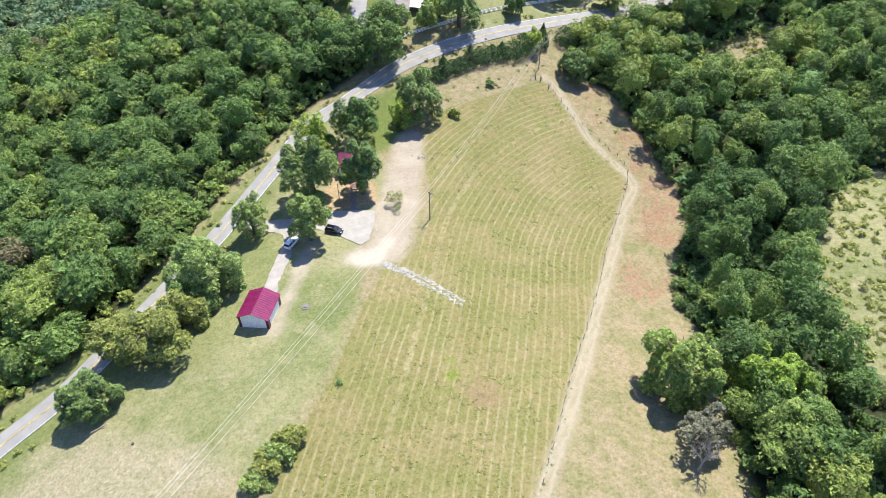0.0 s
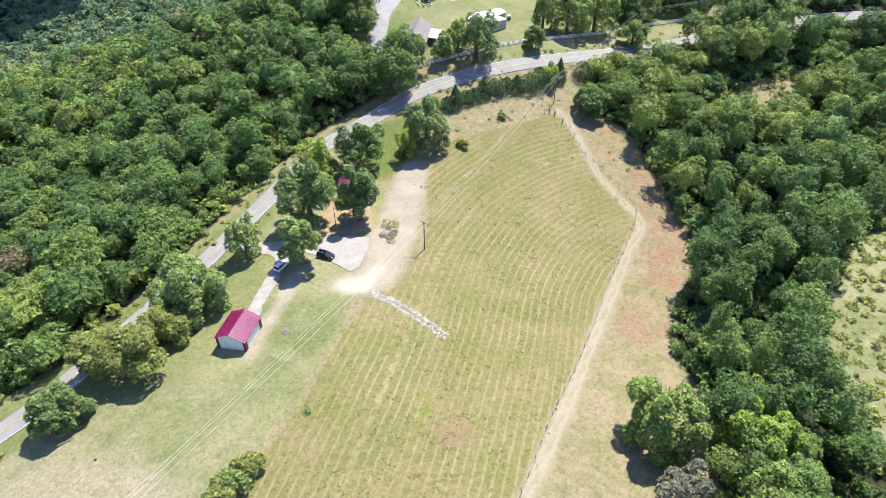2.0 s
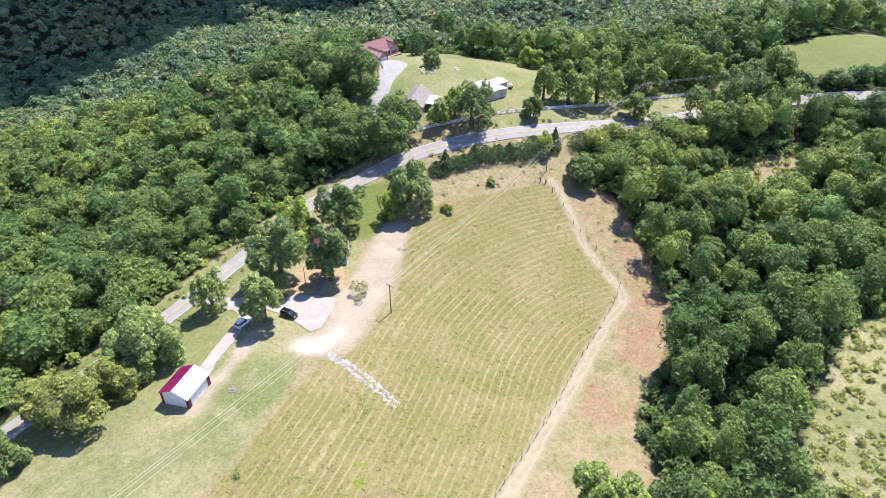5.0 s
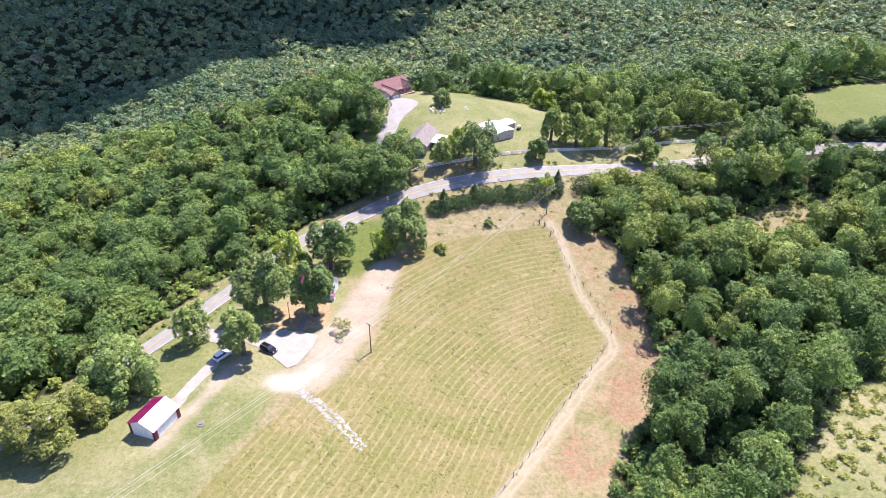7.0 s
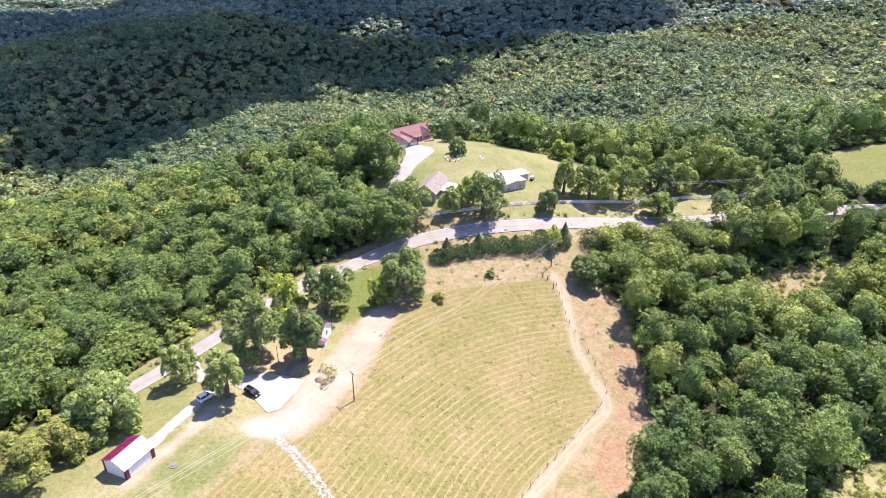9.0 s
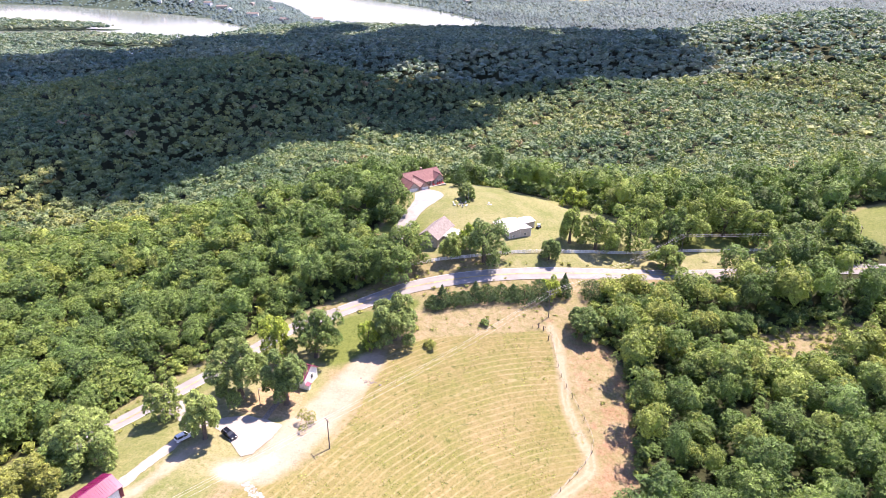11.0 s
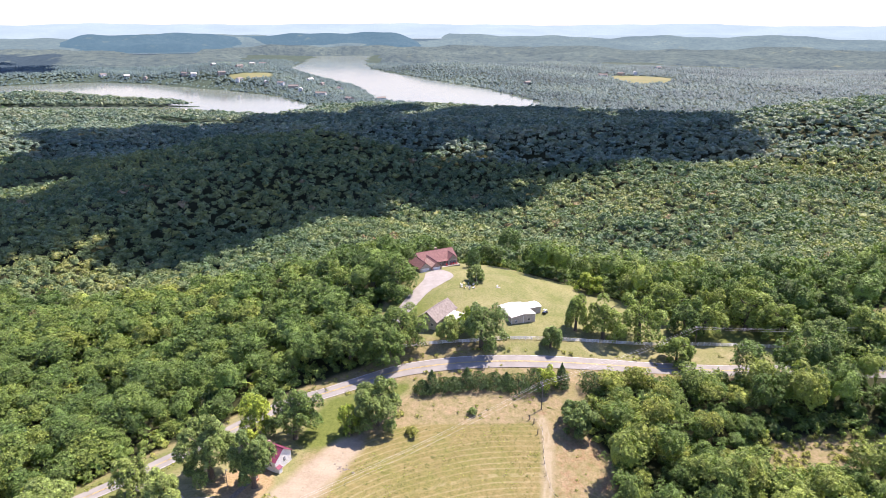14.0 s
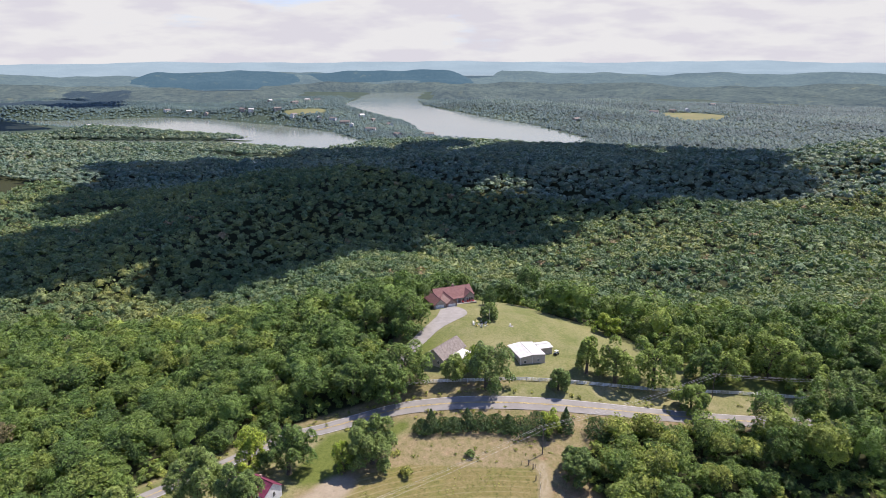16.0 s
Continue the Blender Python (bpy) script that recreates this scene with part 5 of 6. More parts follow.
def gable_roof(parent, x0, x1, y0, y1, eave, ridge, material, along="x", over=0.4, thick=0.14, rib=0.0, lift=0.05):
    """Two roof slopes with a ridge cap, and raised seams where rib gives their spacing."""
    xa, xb, ya, yb = x0 - over, x1 + over, y0 - over, y1 + over
    half = (yb - ya) / 2 if along == "x" else (xb - xa) / 2
    inner = (y1 - y0) / 2 if along == "x" else (x1 - x0) / 2
    drop = (ridge - eave) * half / inner
    zr, ze = ridge + lift + thick, ridge - drop + lift + thick
    ym, xm = (ya + yb) / 2, (xa + xb) / 2
    slopes = []
    if along == "x":
        slopes = [[(xa, ya, ze), (xb, ya, ze), (xb, ym, zr), (xa, ym, zr)], [(xa, ym, zr), (xb, ym, zr), (xb, yb, ze), (xa, yb, ze)]]
    else:
        slopes = [[(xa, ya, ze), (xm, ya, zr), (xm, yb, zr), (xa, yb, ze)], [(xm, ya, zr), (xb, ya, ze), (xb, yb, ze), (xm, yb, zr)]]
    for c in slopes:
        bm = bmesh.new()
        slab(bm, c, thick)
        plate = part("roof", bm, material, parent)
        if rib:
            a, b, d, e = [Vector(v) for v in c]
            run, up = ((b - a), (e - a)) if along == "x" else ((e - a), (b - a))
            for k in range(1, int(run.length / rib)):
                bm = bmesh.new()
                o = a + run.normalized() * (k * rib)
                limb(bm, o + Vector((0, 0, 0.015)), o + up + Vector((0, 0, 0.015)), 0.035, 0.035, 4)
                part("seam", bm, material, plate)
    bm = bmesh.new()
    ends = ((xa, ym, zr + 0.02), (xb, ym, zr + 0.02)) if along == "x" else ((xm, ya, zr + 0.02), (xm, yb, zr + 0.02))
    limb(bm, ends[0], ends[1], 0.11, 0.11, 6)
    part("ridge_cap", bm, material, parent)


def window_part(parent, x, y, z, w, h, face, frame_mat, glass_mat, name="window"):
    """A framed window set on a wall; face: 'x+', 'x-', 'y+' or 'y-'."""
    d = 0.06
    if face[0] == "y":
        s = 1 if face[1] == "+" else -1
        dims = (x - w / 2, x + w / 2, min(y, y + s * d), max(y, y + s * d), z, z + h)
        inner = (x - w / 2 + 0.09, x + w / 2 - 0.09, min(y + s * d * 0.5, y + s * (d + 0.02)), max(y + s * d * 0.5, y + s * (d + 0.02)), z + 0.09, z + h - 0.09)
        bar = (x - 0.03, x + 0.03, min(y, y + s * (d + 0.05)), max(y, y + s * (d + 0.05)), z + 0.05, z + h - 0.05)
    else:
        s = 1 if face[1] == "+" else -1
        dims = (min(x, x + s * d), max(x, x + s * d), y - w / 2, y + w / 2, z, z + h)
        inner = (min(x + s * d * 0.5, x + s * (d + 0.02)), max(x + s * d * 0.5, x + s * (d + 0.02)), y - w / 2 + 0.09, y + w / 2 - 0.09, z + 0.09, z + h - 0.09)
        bar = (min(x, x + s * (d + 0.05)), max(x, x + s * (d + 0.05)), y - 0.03, y + 0.03, z + 0.05, z + h - 0.05)
    win = box_part(name, dims, frame_mat, parent)
    box_part("pane", inner, glass_mat, win)
    box_part("mullion", bar, frame_mat, win)
    return win


mat_magenta = plain("magenta_roof_metal", (0.175, 0.014, 0.066), 0.215, 0.0, 0.10, 0.8, 0.34)
mat_faded_magenta = plain("faded_magenta_roof", (0.20, 0.045, 0.085), 0.5, 0.0, 0.16, 0.8, 0.3)
mat_maroon = plain("maroon_trim", (0.10, 0.012, 0.03), 0.5)
mat_white_wall = plain("white_siding", (0.74, 0.74, 0.72), 0.55)
mat_white = plain("white_paint", (0.80, 0.80, 0.79), 0.5)
mat_brown_roof = plain("brick_red_shingles", (0.20, 0.10, 0.095), 0.85, 0, 0.2, 1.5)
mat_grey_roof = plain("weathered_grey_shingles", (0.235, 0.205, 0.185), 0.9, 0, 0.18, 1.2, 0.2)
mat_tan = plain("tan_siding", (0.42, 0.37, 0.32), 0.7, 0, 0.1, 1.0)
mat_beige = plain("beige_metal_siding", (0.47, 0.41, 0.35), 0.5, 0, 0.08, 1.0)
mat_brick = plain("pinkish_brick", (0.42, 0.29, 0.24), 0.85, 0, 0.2, 2.0)
mat_white_roof = plain("white_roof_metal", (0.60, 0.585, 0.55), 0.4, 0, 0.06, 0.6, 0.5)
mat_dark = plain("dark_brown_paint", (0.07, 0.05, 0.04), 0.6)
mat_pole = plain("weathered_pole_wood", (0.17, 0.14, 0.12), 0.9, 0, 0.25, 4.0)
mat_wood = plain("grey_weathered_wood", (0.24, 0.20, 0.16), 0.9, 0, 0.25, 4.0)
mat_glass = plain("dark_window_glass", (0.025, 0.03, 0.035), 0.08, 0, 0.1, 1.0, 0.6)
mat_steel = plain("galvanised_steel", (0.55, 0.55, 0.55), 0.4, 0.7)
mat_wire = plain("aluminium_wire", (0.55, 0.54, 0.52), 0.5, 0.0)
mat_black_paint = plain("black_car_paint", (0.008, 0.009, 0.014), 0.18, 0.0, 0.05, 1.0, 0.6)
mat_white_car = plain("white_car_paint", (0.84, 0.85, 0.86), 0.22, 0.0, 0.04, 1.0, 0.6)
mat_tyre = plain("tyre_rubber", (0.02, 0.02, 0.02), 0.85)
mat_red = plain("red_fabric", (0.45, 0.03, 0.03), 0.7)
mat_yellow = plain("yellow_chair_paint", (0.72, 0.60, 0.25), 0.5)
mat_stone = gravel_material("pale_stone", (0.30, 0.285, 0.255), (0.43, 0.41, 0.37), 4.0)
mat_rock = gravel_material("dark_rubble", (0.16, 0.14, 0.12), (0.26, 0.23, 0.20), 4.0)
mat_terracotta = plain("terracotta_brick", (0.42, 0.21, 0.13), 0.85, 0, 0.2, 3.0)
mat_tuft = leaf_material("field_weeds", [(0.0, (0.25, 0.30, 0.07)), (1.0, (0.44, 0.44, 0.12))], 0.45, lace=0.0, relief=0.02)
mat_lamp_glass = plain("lamp_lens", (0.75, 0.75, 0.72), 0.15)
mat_tail = plain("red_lens", (0.35, 0.01, 0.01), 0.2)


# ---- garage by the driveway ----
gz = ground_z(-15, 108.7)
garage = empty("garage", -15.0, 108.7, gz - 0.1, -23.5, "white metal garage with a magenta roof and maroon trim", "garage")
bm = bmesh.new()
gable_walls(bm, -3.45, 3.45, -3.9, 3.9, -0.4, 3.3, 4.95, "y")
part("wall", bm, mat_white_wall, garage)
gable_roof(garage, -3.45, 3.45, -3.9, 3.9, 3.3, 4.95, mat_magenta, "y", 0.3, 0.1, 0.6)
for sx in (-1, 1):
    for sy in (-1, 1):
        bm = bmesh.new()
        box(bm, sx * 3.50 - 0.06, sx * 3.50 + 0.06, sy * 3.9 - (0.05 if sy < 0 else 0.85), sy * 3.9 + (0.85 if sy < 0 else 0.05), -0.3, 3.28)
        part("corner_trim", bm, mat_maroon, garage)
        box_part("corner_trim", (sx * 3.48 - (0.05 if sx < 0 else 0.5), sx * 3.48 + (0.5 if sx < 0 else 0.05), sy * 3.95 - 0.06, sy * 3.95 + 0.06, -0.3, 3.26), mat_maroon, garage)
box_part("foundation", (-3.6, 3.6, -4.05, 4.05, -0.9, -0.02), mat_concrete, garage)
box_part("overhead_door", (-2.2, 0.6, 3.93, 4.0, 0.0, 2.5), mat_white, garage)
box_part("door", (1.5, 2.4, 3.93, 4.0, 0.0, 2.05), mat_white, garage)

# ---- cottage among the trees ----
cz = ground_z(16.5, 159.5)
cottage = empty("cottage", 15.4, 160.4, cz + 0.3, -16, "small white cottage with a magenta metal roof", "house")
bm = bmesh.new()
gable_walls(bm, -4.3, 4.3, -3.3, 3.3, -0.9, 3.3, 5.7, "x")
part("wall", bm, mat_white_wall, cottage)
gable_roof(cottage, -4.3, 4.3, -3.3, 3.3, 3.3, 5.7, mat_faded_magenta, "x", 0.35, 0.1, 0.6)
window_part(cottage, 4.3, 0.4, 1.3, 1.0, 1.5, "x+", mat_white, mat_glass)
window_part(cottage, 1.6, -3.3, 1.2, 1.1, 1.3, "y-", mat_white, mat_glass)
window_part(cottage, 2.6, -3.3, 1.2, 0.8, 1.3, "y-", mat_white, mat_glass)
box_part("door", (-0.5, 0.5, -3.37, -3.3, 0, 2.05), mat_maroon, cottage)
bm = bmesh.new()
slab(bm, [(-2.6, -5.6, 2.5), (0.9, -5.6, 2.5), (0.9, -3.3, 3.0), (-2.6, -3.3, 3.0)], 0.1)
part("porch_roof", bm, mat_faded_magenta, cottage)
for px in (-2.4, 0.7):
    box_part("porch_post", (px - 0.07, px + 0.07, -5.45, -5.31, -0.4, 2.45), mat_white, cottage)
box_part("porch_floor", (-2.7, 1.0, -5.6, -3.3, -0.6, 0.02), mat_wood, cottage)
for k in range(4):
    box_part("step", (-1.7, -0.2, -5.95 - 0.3 * k, -5.62 - 0.3 * k, -0.9, -0.15 - 0.17 * k), mat_wood, cottage)
bm = bmesh.new()
slab(bm, [(4.35, -3.4, 1.5), (5.6, -3.4, 1.2), (5.6, -1.7, 1.2), (4.35, -1.7, 1.5)], 0.1)
part("cellar_roof", bm, mat_faded_magenta, cottage)
box_part("cellar_wall", (4.3, 5.45, -3.2, -1.9, -0.5, 1.2), mat_white_wall, cottage)
box_part("chimney", (-1.6, -1.0, 0.6, 1.2, 3.4, 6.0), mat_brick, cottage)
planter = empty("planter", 13.8, 152.2, ground_z(13.8, 152.2), 0, "round low brick planter in the cottage yard", "planter")
bm = bmesh.new()
for k in range(14):
    a0, a1 = k * 2 * math.pi / 14, (k + 1) * 2 * math.pi / 14
    v = [bm.verts.new((r * math.cos(a), r * math.sin(a), z)) for z in (-0.3, 0.5) for r in (1.5, 1.2) for a in (a0, a1)]
    for f in ((0, 1, 5, 4), (2, 3, 7, 6), (4, 5, 7, 6)):
        bm.faces.new([v[i] for i in f])
part("kerb", bm, mat_terracotta, planter)
bm = bmesh.new()
bm.faces.new([bm.verts.new((1.25 * math.cos(k * 0.5236), 1.25 * math.sin(k * 0.5236), 0.38)) for k in range(12)])
part("soil", bm, mat_bark, planter)
walkway = ribbon("walkway", round_line([(11.7, 141.6), (12.2, 145.5), (12.9, 149.5), (13.9, 152.0)], 0.8), 1.6, 0.09, mat_wood)
tagged(walkway, "grey plank walkway from the pad to the porch", "path", kind="structure")
yard_pole = empty("yard_pole", 8.6, 147.2, ground_z(8.6, 147.2), 0, "slim pale wooden yard light pole", "pole")
bm = bmesh.new()
limb(bm, (0, 0, -0.3), (0, 0, 6.0), 0.11, 0.08, 8)
part("shaft", bm, mat_wood, yard_pole)
bm = bmesh.new()
limb(bm, (0, 0, 5.9), (0.6, -0.2, 6.1), 0.04, 0.04)
part("arm", bm, mat_steel, yard_pole)
bm = bmesh.new()
limb(bm, (0.6, -0.2, 6.15), (0.6, -0.2, 5.9), 0.1, 0.2, 10)
part("lamp_head", bm, mat_steel, yard_pole)


# ---- vehicles ----
def vehicle(x, y, heading, paint, label, long=4.7, wide=1.85, high=1.65):
    """An estate-style car: body, cabin glass, roof, wheels and lights; its nose points along +x."""
    base = empty("car", x, y, ground_z(x, y) + 0.14, heading, label, "car")
    L, w = long / 2, wide / 2
    side = [(-L, 0.38), (-L, 0.95), (-L + 0.12, 1.06), (L - 1.25, 1.02), (L - 0.25, 0.86), (L, 0.68), (L, 0.36), (L - 0.2, 0.27), (-L + 0.2, 0.27)]
    bm = bmesh.new()
    rows = []
    for yy, s in ((-w, 0.985), (-w + 0.1, 1.0), (w - 0.1, 1.0), (w, 0.985)):
        rows.append([bm.verts.new((a * s, yy, 0.27 + (b - 0.27) * (0.93 if abs(yy) == w else 1.0))) for a, b in side])
    for r0, r1 in zip(rows, rows[1:]):
        for k in range(len(side)):
            bm.faces.new((r0[k], r0[(k + 1) % len(side)], r1[(k + 1) % len(side)], r1[k]))
    bm.faces.new(rows[0][::-1])
    bm.faces.new(rows[-1])
    body = part("body", bm, paint, base)
    cab = [(-L + 0.10, 1.03), (-L + 0.42, high - 0.08), (L - 2.25, high - 0.08), (L - 1.30, 1.0)]
    bm = bmesh.new()
    rows = [[bm.verts.new((a, s * (w - 0.08 - (0.16 if b > 1.2 else 0)), b)) for a, b in cab] for s in (-1, 1)]
    for k in range(4):
        bm.faces.new((rows[0][k], rows[0][(k + 1) % 4], rows[1][(k + 1) % 4], rows[1][k]))
    bm.faces.new(rows[0][::-1])
    bm.faces.new(rows[1])
    part("windows", bm, mat_glass, base)
    bm = bmesh.new()
    box(bm, -L + 0.38, L - 2.2, -w + 0.22, w - 0.22, high - 0.09, high)
    bmesh.ops.bevel(bm, geom=bm.edges[:], offset=0.04, segments=2)
    part("roof", bm, paint, base)
    for s in (-1, 1):
        for (a0, b0), (a1, b1) in (((-L + 0.14, 1.04), (-L + 0.42, high - 0.06)), ((L - 1.32, 1.02), (L - 2.24, high - 0.06)), ((-0.35, 1.02), (-0.42, high - 0.06))):
            bm = bmesh.new()
            limb(bm, (a0, s * (w - 0.07), b0), (a1, s * (w - 0.22), b1), 0.05, 0.04)
            part("pillar", bm, paint, base)
        box_part("roof_rail", (-L + 0.6, L - 2.4, s * (w - 0.3) - 0.02, s * (w - 0.3) + 0.02, high, high + 0.05), mat_steel, base)
        box_part("mirror", (L - 1.55, L - 1.4, s * w - 0.08, s * w + 0.14, 1.02, 1.15), paint, base)
        box_part("headlight", (L - 0.22, L - 0.02, s * (w - 0.35) - 0.2, s * (w - 0.35) + 0.2, 0.68, 0.82), mat_lamp_glass, base)
        box_part("tail_light", (-L - 0.01, -L + 0.06, s * (w - 0.2) - 0.12, s * (w - 0.2) + 0.12, 0.78, 0.98), mat_tail, base)
        for a in (-L + 0.92, L - 0.88):
            bm = bmesh.new()
            limb(bm, (a, s * (w - 0.22), 0.2), (a, s * (w + 0.01), 0.2), 0.34, 0.34, 16)
            wheel = part("wheel", bm, mat_tyre, base)
            bm = bmesh.new()
            limb(bm, (a, s * (w - 0.05), 0.2), (a, s * (w + 0.025), 0.2), 0.22, 0.2, 12)
            part("rim", bm, mat_steel, wheel)
    return base


vehicle(5.35, 133.8, -33, mat_black_paint, "black estate car parked on the pale pad")
vehicle(-6.0, 131.8, 52, mat_white_car, "white estate car parked on the gravel drive", 4.6)
mailbox = empty("mailbox", -13.6, 169.8, ground_z(-13.6, 169.8), 57, "dark metal mailbox on a short post beside the road", "mailbox")
box_part("post", (-0.06, 0.06, -0.06, 0.06, -0.3, 1.0), mat_wood, mailbox)
bm = bmesh.new()
box(bm, -0.3, 0.3, -0.16, 0.16, 1.0, 1.2)
limb(bm, (-0.3, 0, 1.2), (0.3, 0, 1.2), 0.16, 0.16, 12)
part("body", bm, mat_black_paint, mailbox)
box_part("door", (0.3, 0.32, -0.15, 0.15, 1.0, 1.3), mat_dark, mailbox)


# ---- power line ----
def power_pole(x, y, high, turn, label):
    base = empty("power_pole", x, y, ground_z(x, y), turn, label, "power pole", "poles of the power line")
    bm = bmesh.new()
    limb(bm, (0, 0, -0.4), (0, 0, high), 0.17, 0.11, 10)
    part("shaft", bm, mat_pole, base)
    for z in (high - 0.35,):
        box_part("crossarm", (-1.25, 1.25, -0.06, 0.06, z - 0.07, z + 0.07), mat_pole, base)
    for sx in (-1, 1):
        bm = bmesh.new()
        limb(bm, (sx * 0.85, 0.05, high - 0.4), (0, 0.08, high - 1.2), 0.03, 0.03)
        part("brace", bm, mat_steel, base)
    for sx in (-1.1, 0.35, 1.1):
        bm = bmesh.new()
        limb(bm, (sx, 0, high - 0.28), (sx, 0, high - 0.05), 0.05, 0.035, 8)
        part("insulator", bm, mat_lamp_glass, base)
    return base


POLES = [(-58, 41, 9.5, 45), (31.5, 134.9, 9.5, 45), (89.4, 204.5, 9.8, 50), (144, 258, 9.6, 30), (212, 262, 9.6, 0)]
for (px, py, ph, pt) in POLES:
    power_pole(px, py, ph, pt + 90, "weathered wooden power pole with a crossarm")


def wire(name, a, b, sag, label):
    pts = []
    for k in range(25):
        u = k / 24
        p = Vector(a).lerp(Vector(b), u)
        p.z -= sag * 4 * u * (1 - u)
        pts.append(p)
    bm = bmesh.new()
    for p, q in zip(pts, pts[1:]):
        limb(bm, p, q, 0.024, 0.024, 4)
    me = bpy.data.meshes.new(name)
    bm.to_mesh(me)
    bm.free()
    me.materials.append(mat_wire)
    return tagged(new(name, me), label, "cable", "wires of the power line")


for (ax, ay, ah, at), (bx, by, bh, bt) in zip(POLES, POLES[1:]):
    for off, dz in ((-1.1, -0.05), (0.35, -0.05), (1.1, -0.05)):
        wa = pose(ax, ay, ground_z(ax, ay) + ah + dz, 0, 0, at + 90) @ Vector((off, 0, 0))
        wb = pose(bx, by, ground_z(bx, by) + bh + dz, 0, 0, bt + 90) @ Vector((off, 0, 0))
        wire("power_wire", wa, wb, 1.3, "pale overhead wire strung between wooden poles")


# ---- ranch house on the far lawn ----
hz = 3.6
house = empty("house", 31.0, 301.5, hz, 40, "long tan house with a brick-red shingle roof", "house")
bm = bmesh.new()
gable_walls(bm, -9.0, 9.2, -4.6, 5.6, -3.5, 3.1, 6.1, "x")
part("wall", bm, mat_tan, house)
gable_roof(house, -9.0, 9.2, -4.6, 5.6, 3.1, 6.1, mat_brown_roof, "x", 0.5, 0.16)
bm = bmesh.new()
gable_walls(bm, -13.2, -7.6, -11.4, -2.5, -2.5, 3.0, 5.4, "y")
part("wall", bm, mat_tan, house)
gable_roof(house, -13.2, -7.6, -11.4, 0.0, 3.0, 5.4, mat_brown_roof, "y", 0.45, 0.16)
bm = bmesh.new()
gable_walls(bm, -7.58, -2.3, -11.9, -2.5, -2.5, 2.9, 5.1, "y")
part("wall", bm, mat_brick, house)
gable_roof(house, -7.2, -2.3, -11.9, -1.0, 2.9, 5.1, mat_brown_roof, "y", 0.45, 0.16)
bm = bmesh.new()
gable_walls(bm, 4.4, 9.0, -6.2, -3.0, -2.5, 3.05, 5.2, "y")
part("wall", bm, mat_tan, house)
gable_roof(house, 4.4, 9.0, -6.2, -0.5, 3.05, 5.2, mat_brown_roof, "y", 0.45, 0.16)
for gx0, gx1, gy in ((-12.4, -8.6, -11.46), (-6.6, -3.2, -11.96)):
    door = box_part("garage_door", (gx0, gx1, gy - 0.04, gy, 0.6, 2.75), mat_white, house)
    for k in range(1, 4):
        box_part("panel_joint", (gx0, gx1, gy - 0.055, gy - 0.03, 0.6 + k * 0.54 - 0.015, 0.6 + k * 0.54 + 0.015), mat_tan, door)
for cx in (-12.9, -8.0, -7.2, -2.7):
    box_part("stone_pier", (cx - 0.28, cx + 0.28, -12.1, -11.6, -1.5, 1.6), mat_stone, house)
for wx in (-0.8, 1.2, 3.2):
    window_part(house, wx, -4.6, 1.0, 1.1, 1.4, "y-", mat_white, mat_glass)
for wx in (5.6, 6.7, 7.8):
    window_part(house, wx, -6.2, 0.9, 0.95, 1.5, "y-", mat_white, mat_glass)
window_part(house, 9.2, 0.5, 1.0, 1.2, 1.3, "x+", mat_white, mat_glass)
bm = bmesh.new()
slab(bm, [(-2.2, -6.6, 2.75), (4.3, -6.6, 2.75), (4.3, -4.5, 3.2), (-2.2, -4.5, 3.2)], 0.12)
part("porch_roof", bm, mat_brown_roof, house)
for px in (-1.8, 0.3, 2.3, 4.1):
    box_part("porch_post", (px - 0.08, px + 0.08, -6.5, -6.34, -0.5, 2.66), mat_white, house)
box_part("porch_floor", (-2.3, 9.4, -8.2, -4.6, -2.2, 0.45), mat_concrete, house)
box_part("chimney", (1.0, 1.9, 1.2, 2.0, 4.6, 7.0), mat_brick, house)
for k, (px, py) in enumerate(((5.2, -7.4), (6.6, -7.1), (8.0, -7.4), (3.0, -7.2))):
    seat = empty("patio_chair", *(pose(31.0, 301.5, hz, 0, 0, 40) @ Vector((px, py, 0.45))), 40 + 15 * k, "red cushioned patio chair by the porch", "chair", "red chairs on the patio")
    box_part("seat", (-0.35, 0.35, -0.35, 0.35, 0.36, 0.5), mat_red, seat)
    box_part("backrest", (-0.35, 0.35, 0.28, 0.4, 0.5, 1.05), mat_red, seat)
    for sx in (-0.3, 0.3):
        for sy in (-0.3, 0.3):
            box_part("leg", (sx - 0.03, sx + 0.03, sy - 0.03, sy + 0.03, 0, 0.36), mat_dark, seat)

# ---- grey-roofed outbuilding ----
bz = 3.0
barn = empty("outbuilding", 46.6, 242.0, bz, -18, "tan outbuilding with a weathered grey shingle roof", "building")
bm = bmesh.new()
gable_walls(bm, -4.6, 3.6, -8.0, 7.0, -2.5, 3.0, 6.0, "y")
part("wall", bm, mat_tan, barn)
gable_roof(barn, -4.6, 3.6, -8.0, 7.0, 3.0, 6.0, mat_grey_roof, "y", 0.5, 0.16)
bm = bmesh.new()
slab(bm, [(3.3, -3.8, 3.0), (8.6, -3.8, 2.5), (8.6, 4.8, 2.5), (3.3, 4.8, 3.0)], 0.14)
part("lean_to_roof", bm, mat_white_roof, barn)
for py in (-3.5, 0.5, 4.5):
    box_part("lean_to_post", (8.3, 8.45, py - 0.08, py + 0.08, -2.0, 2.36), mat_white, barn)
window_part(barn, -1.6, -8.0, 0.7, 1.0, 1.3, "y-", mat_white, mat_glass)
window_part(barn, 1.6, -8.0, 0.7, 1.0, 1.3, "y-", mat_white, mat_glass)
box_part("overhead_door", (3.6, 3.66, -1.5, 2.0, -0.6, 2.2), mat_white, barn)

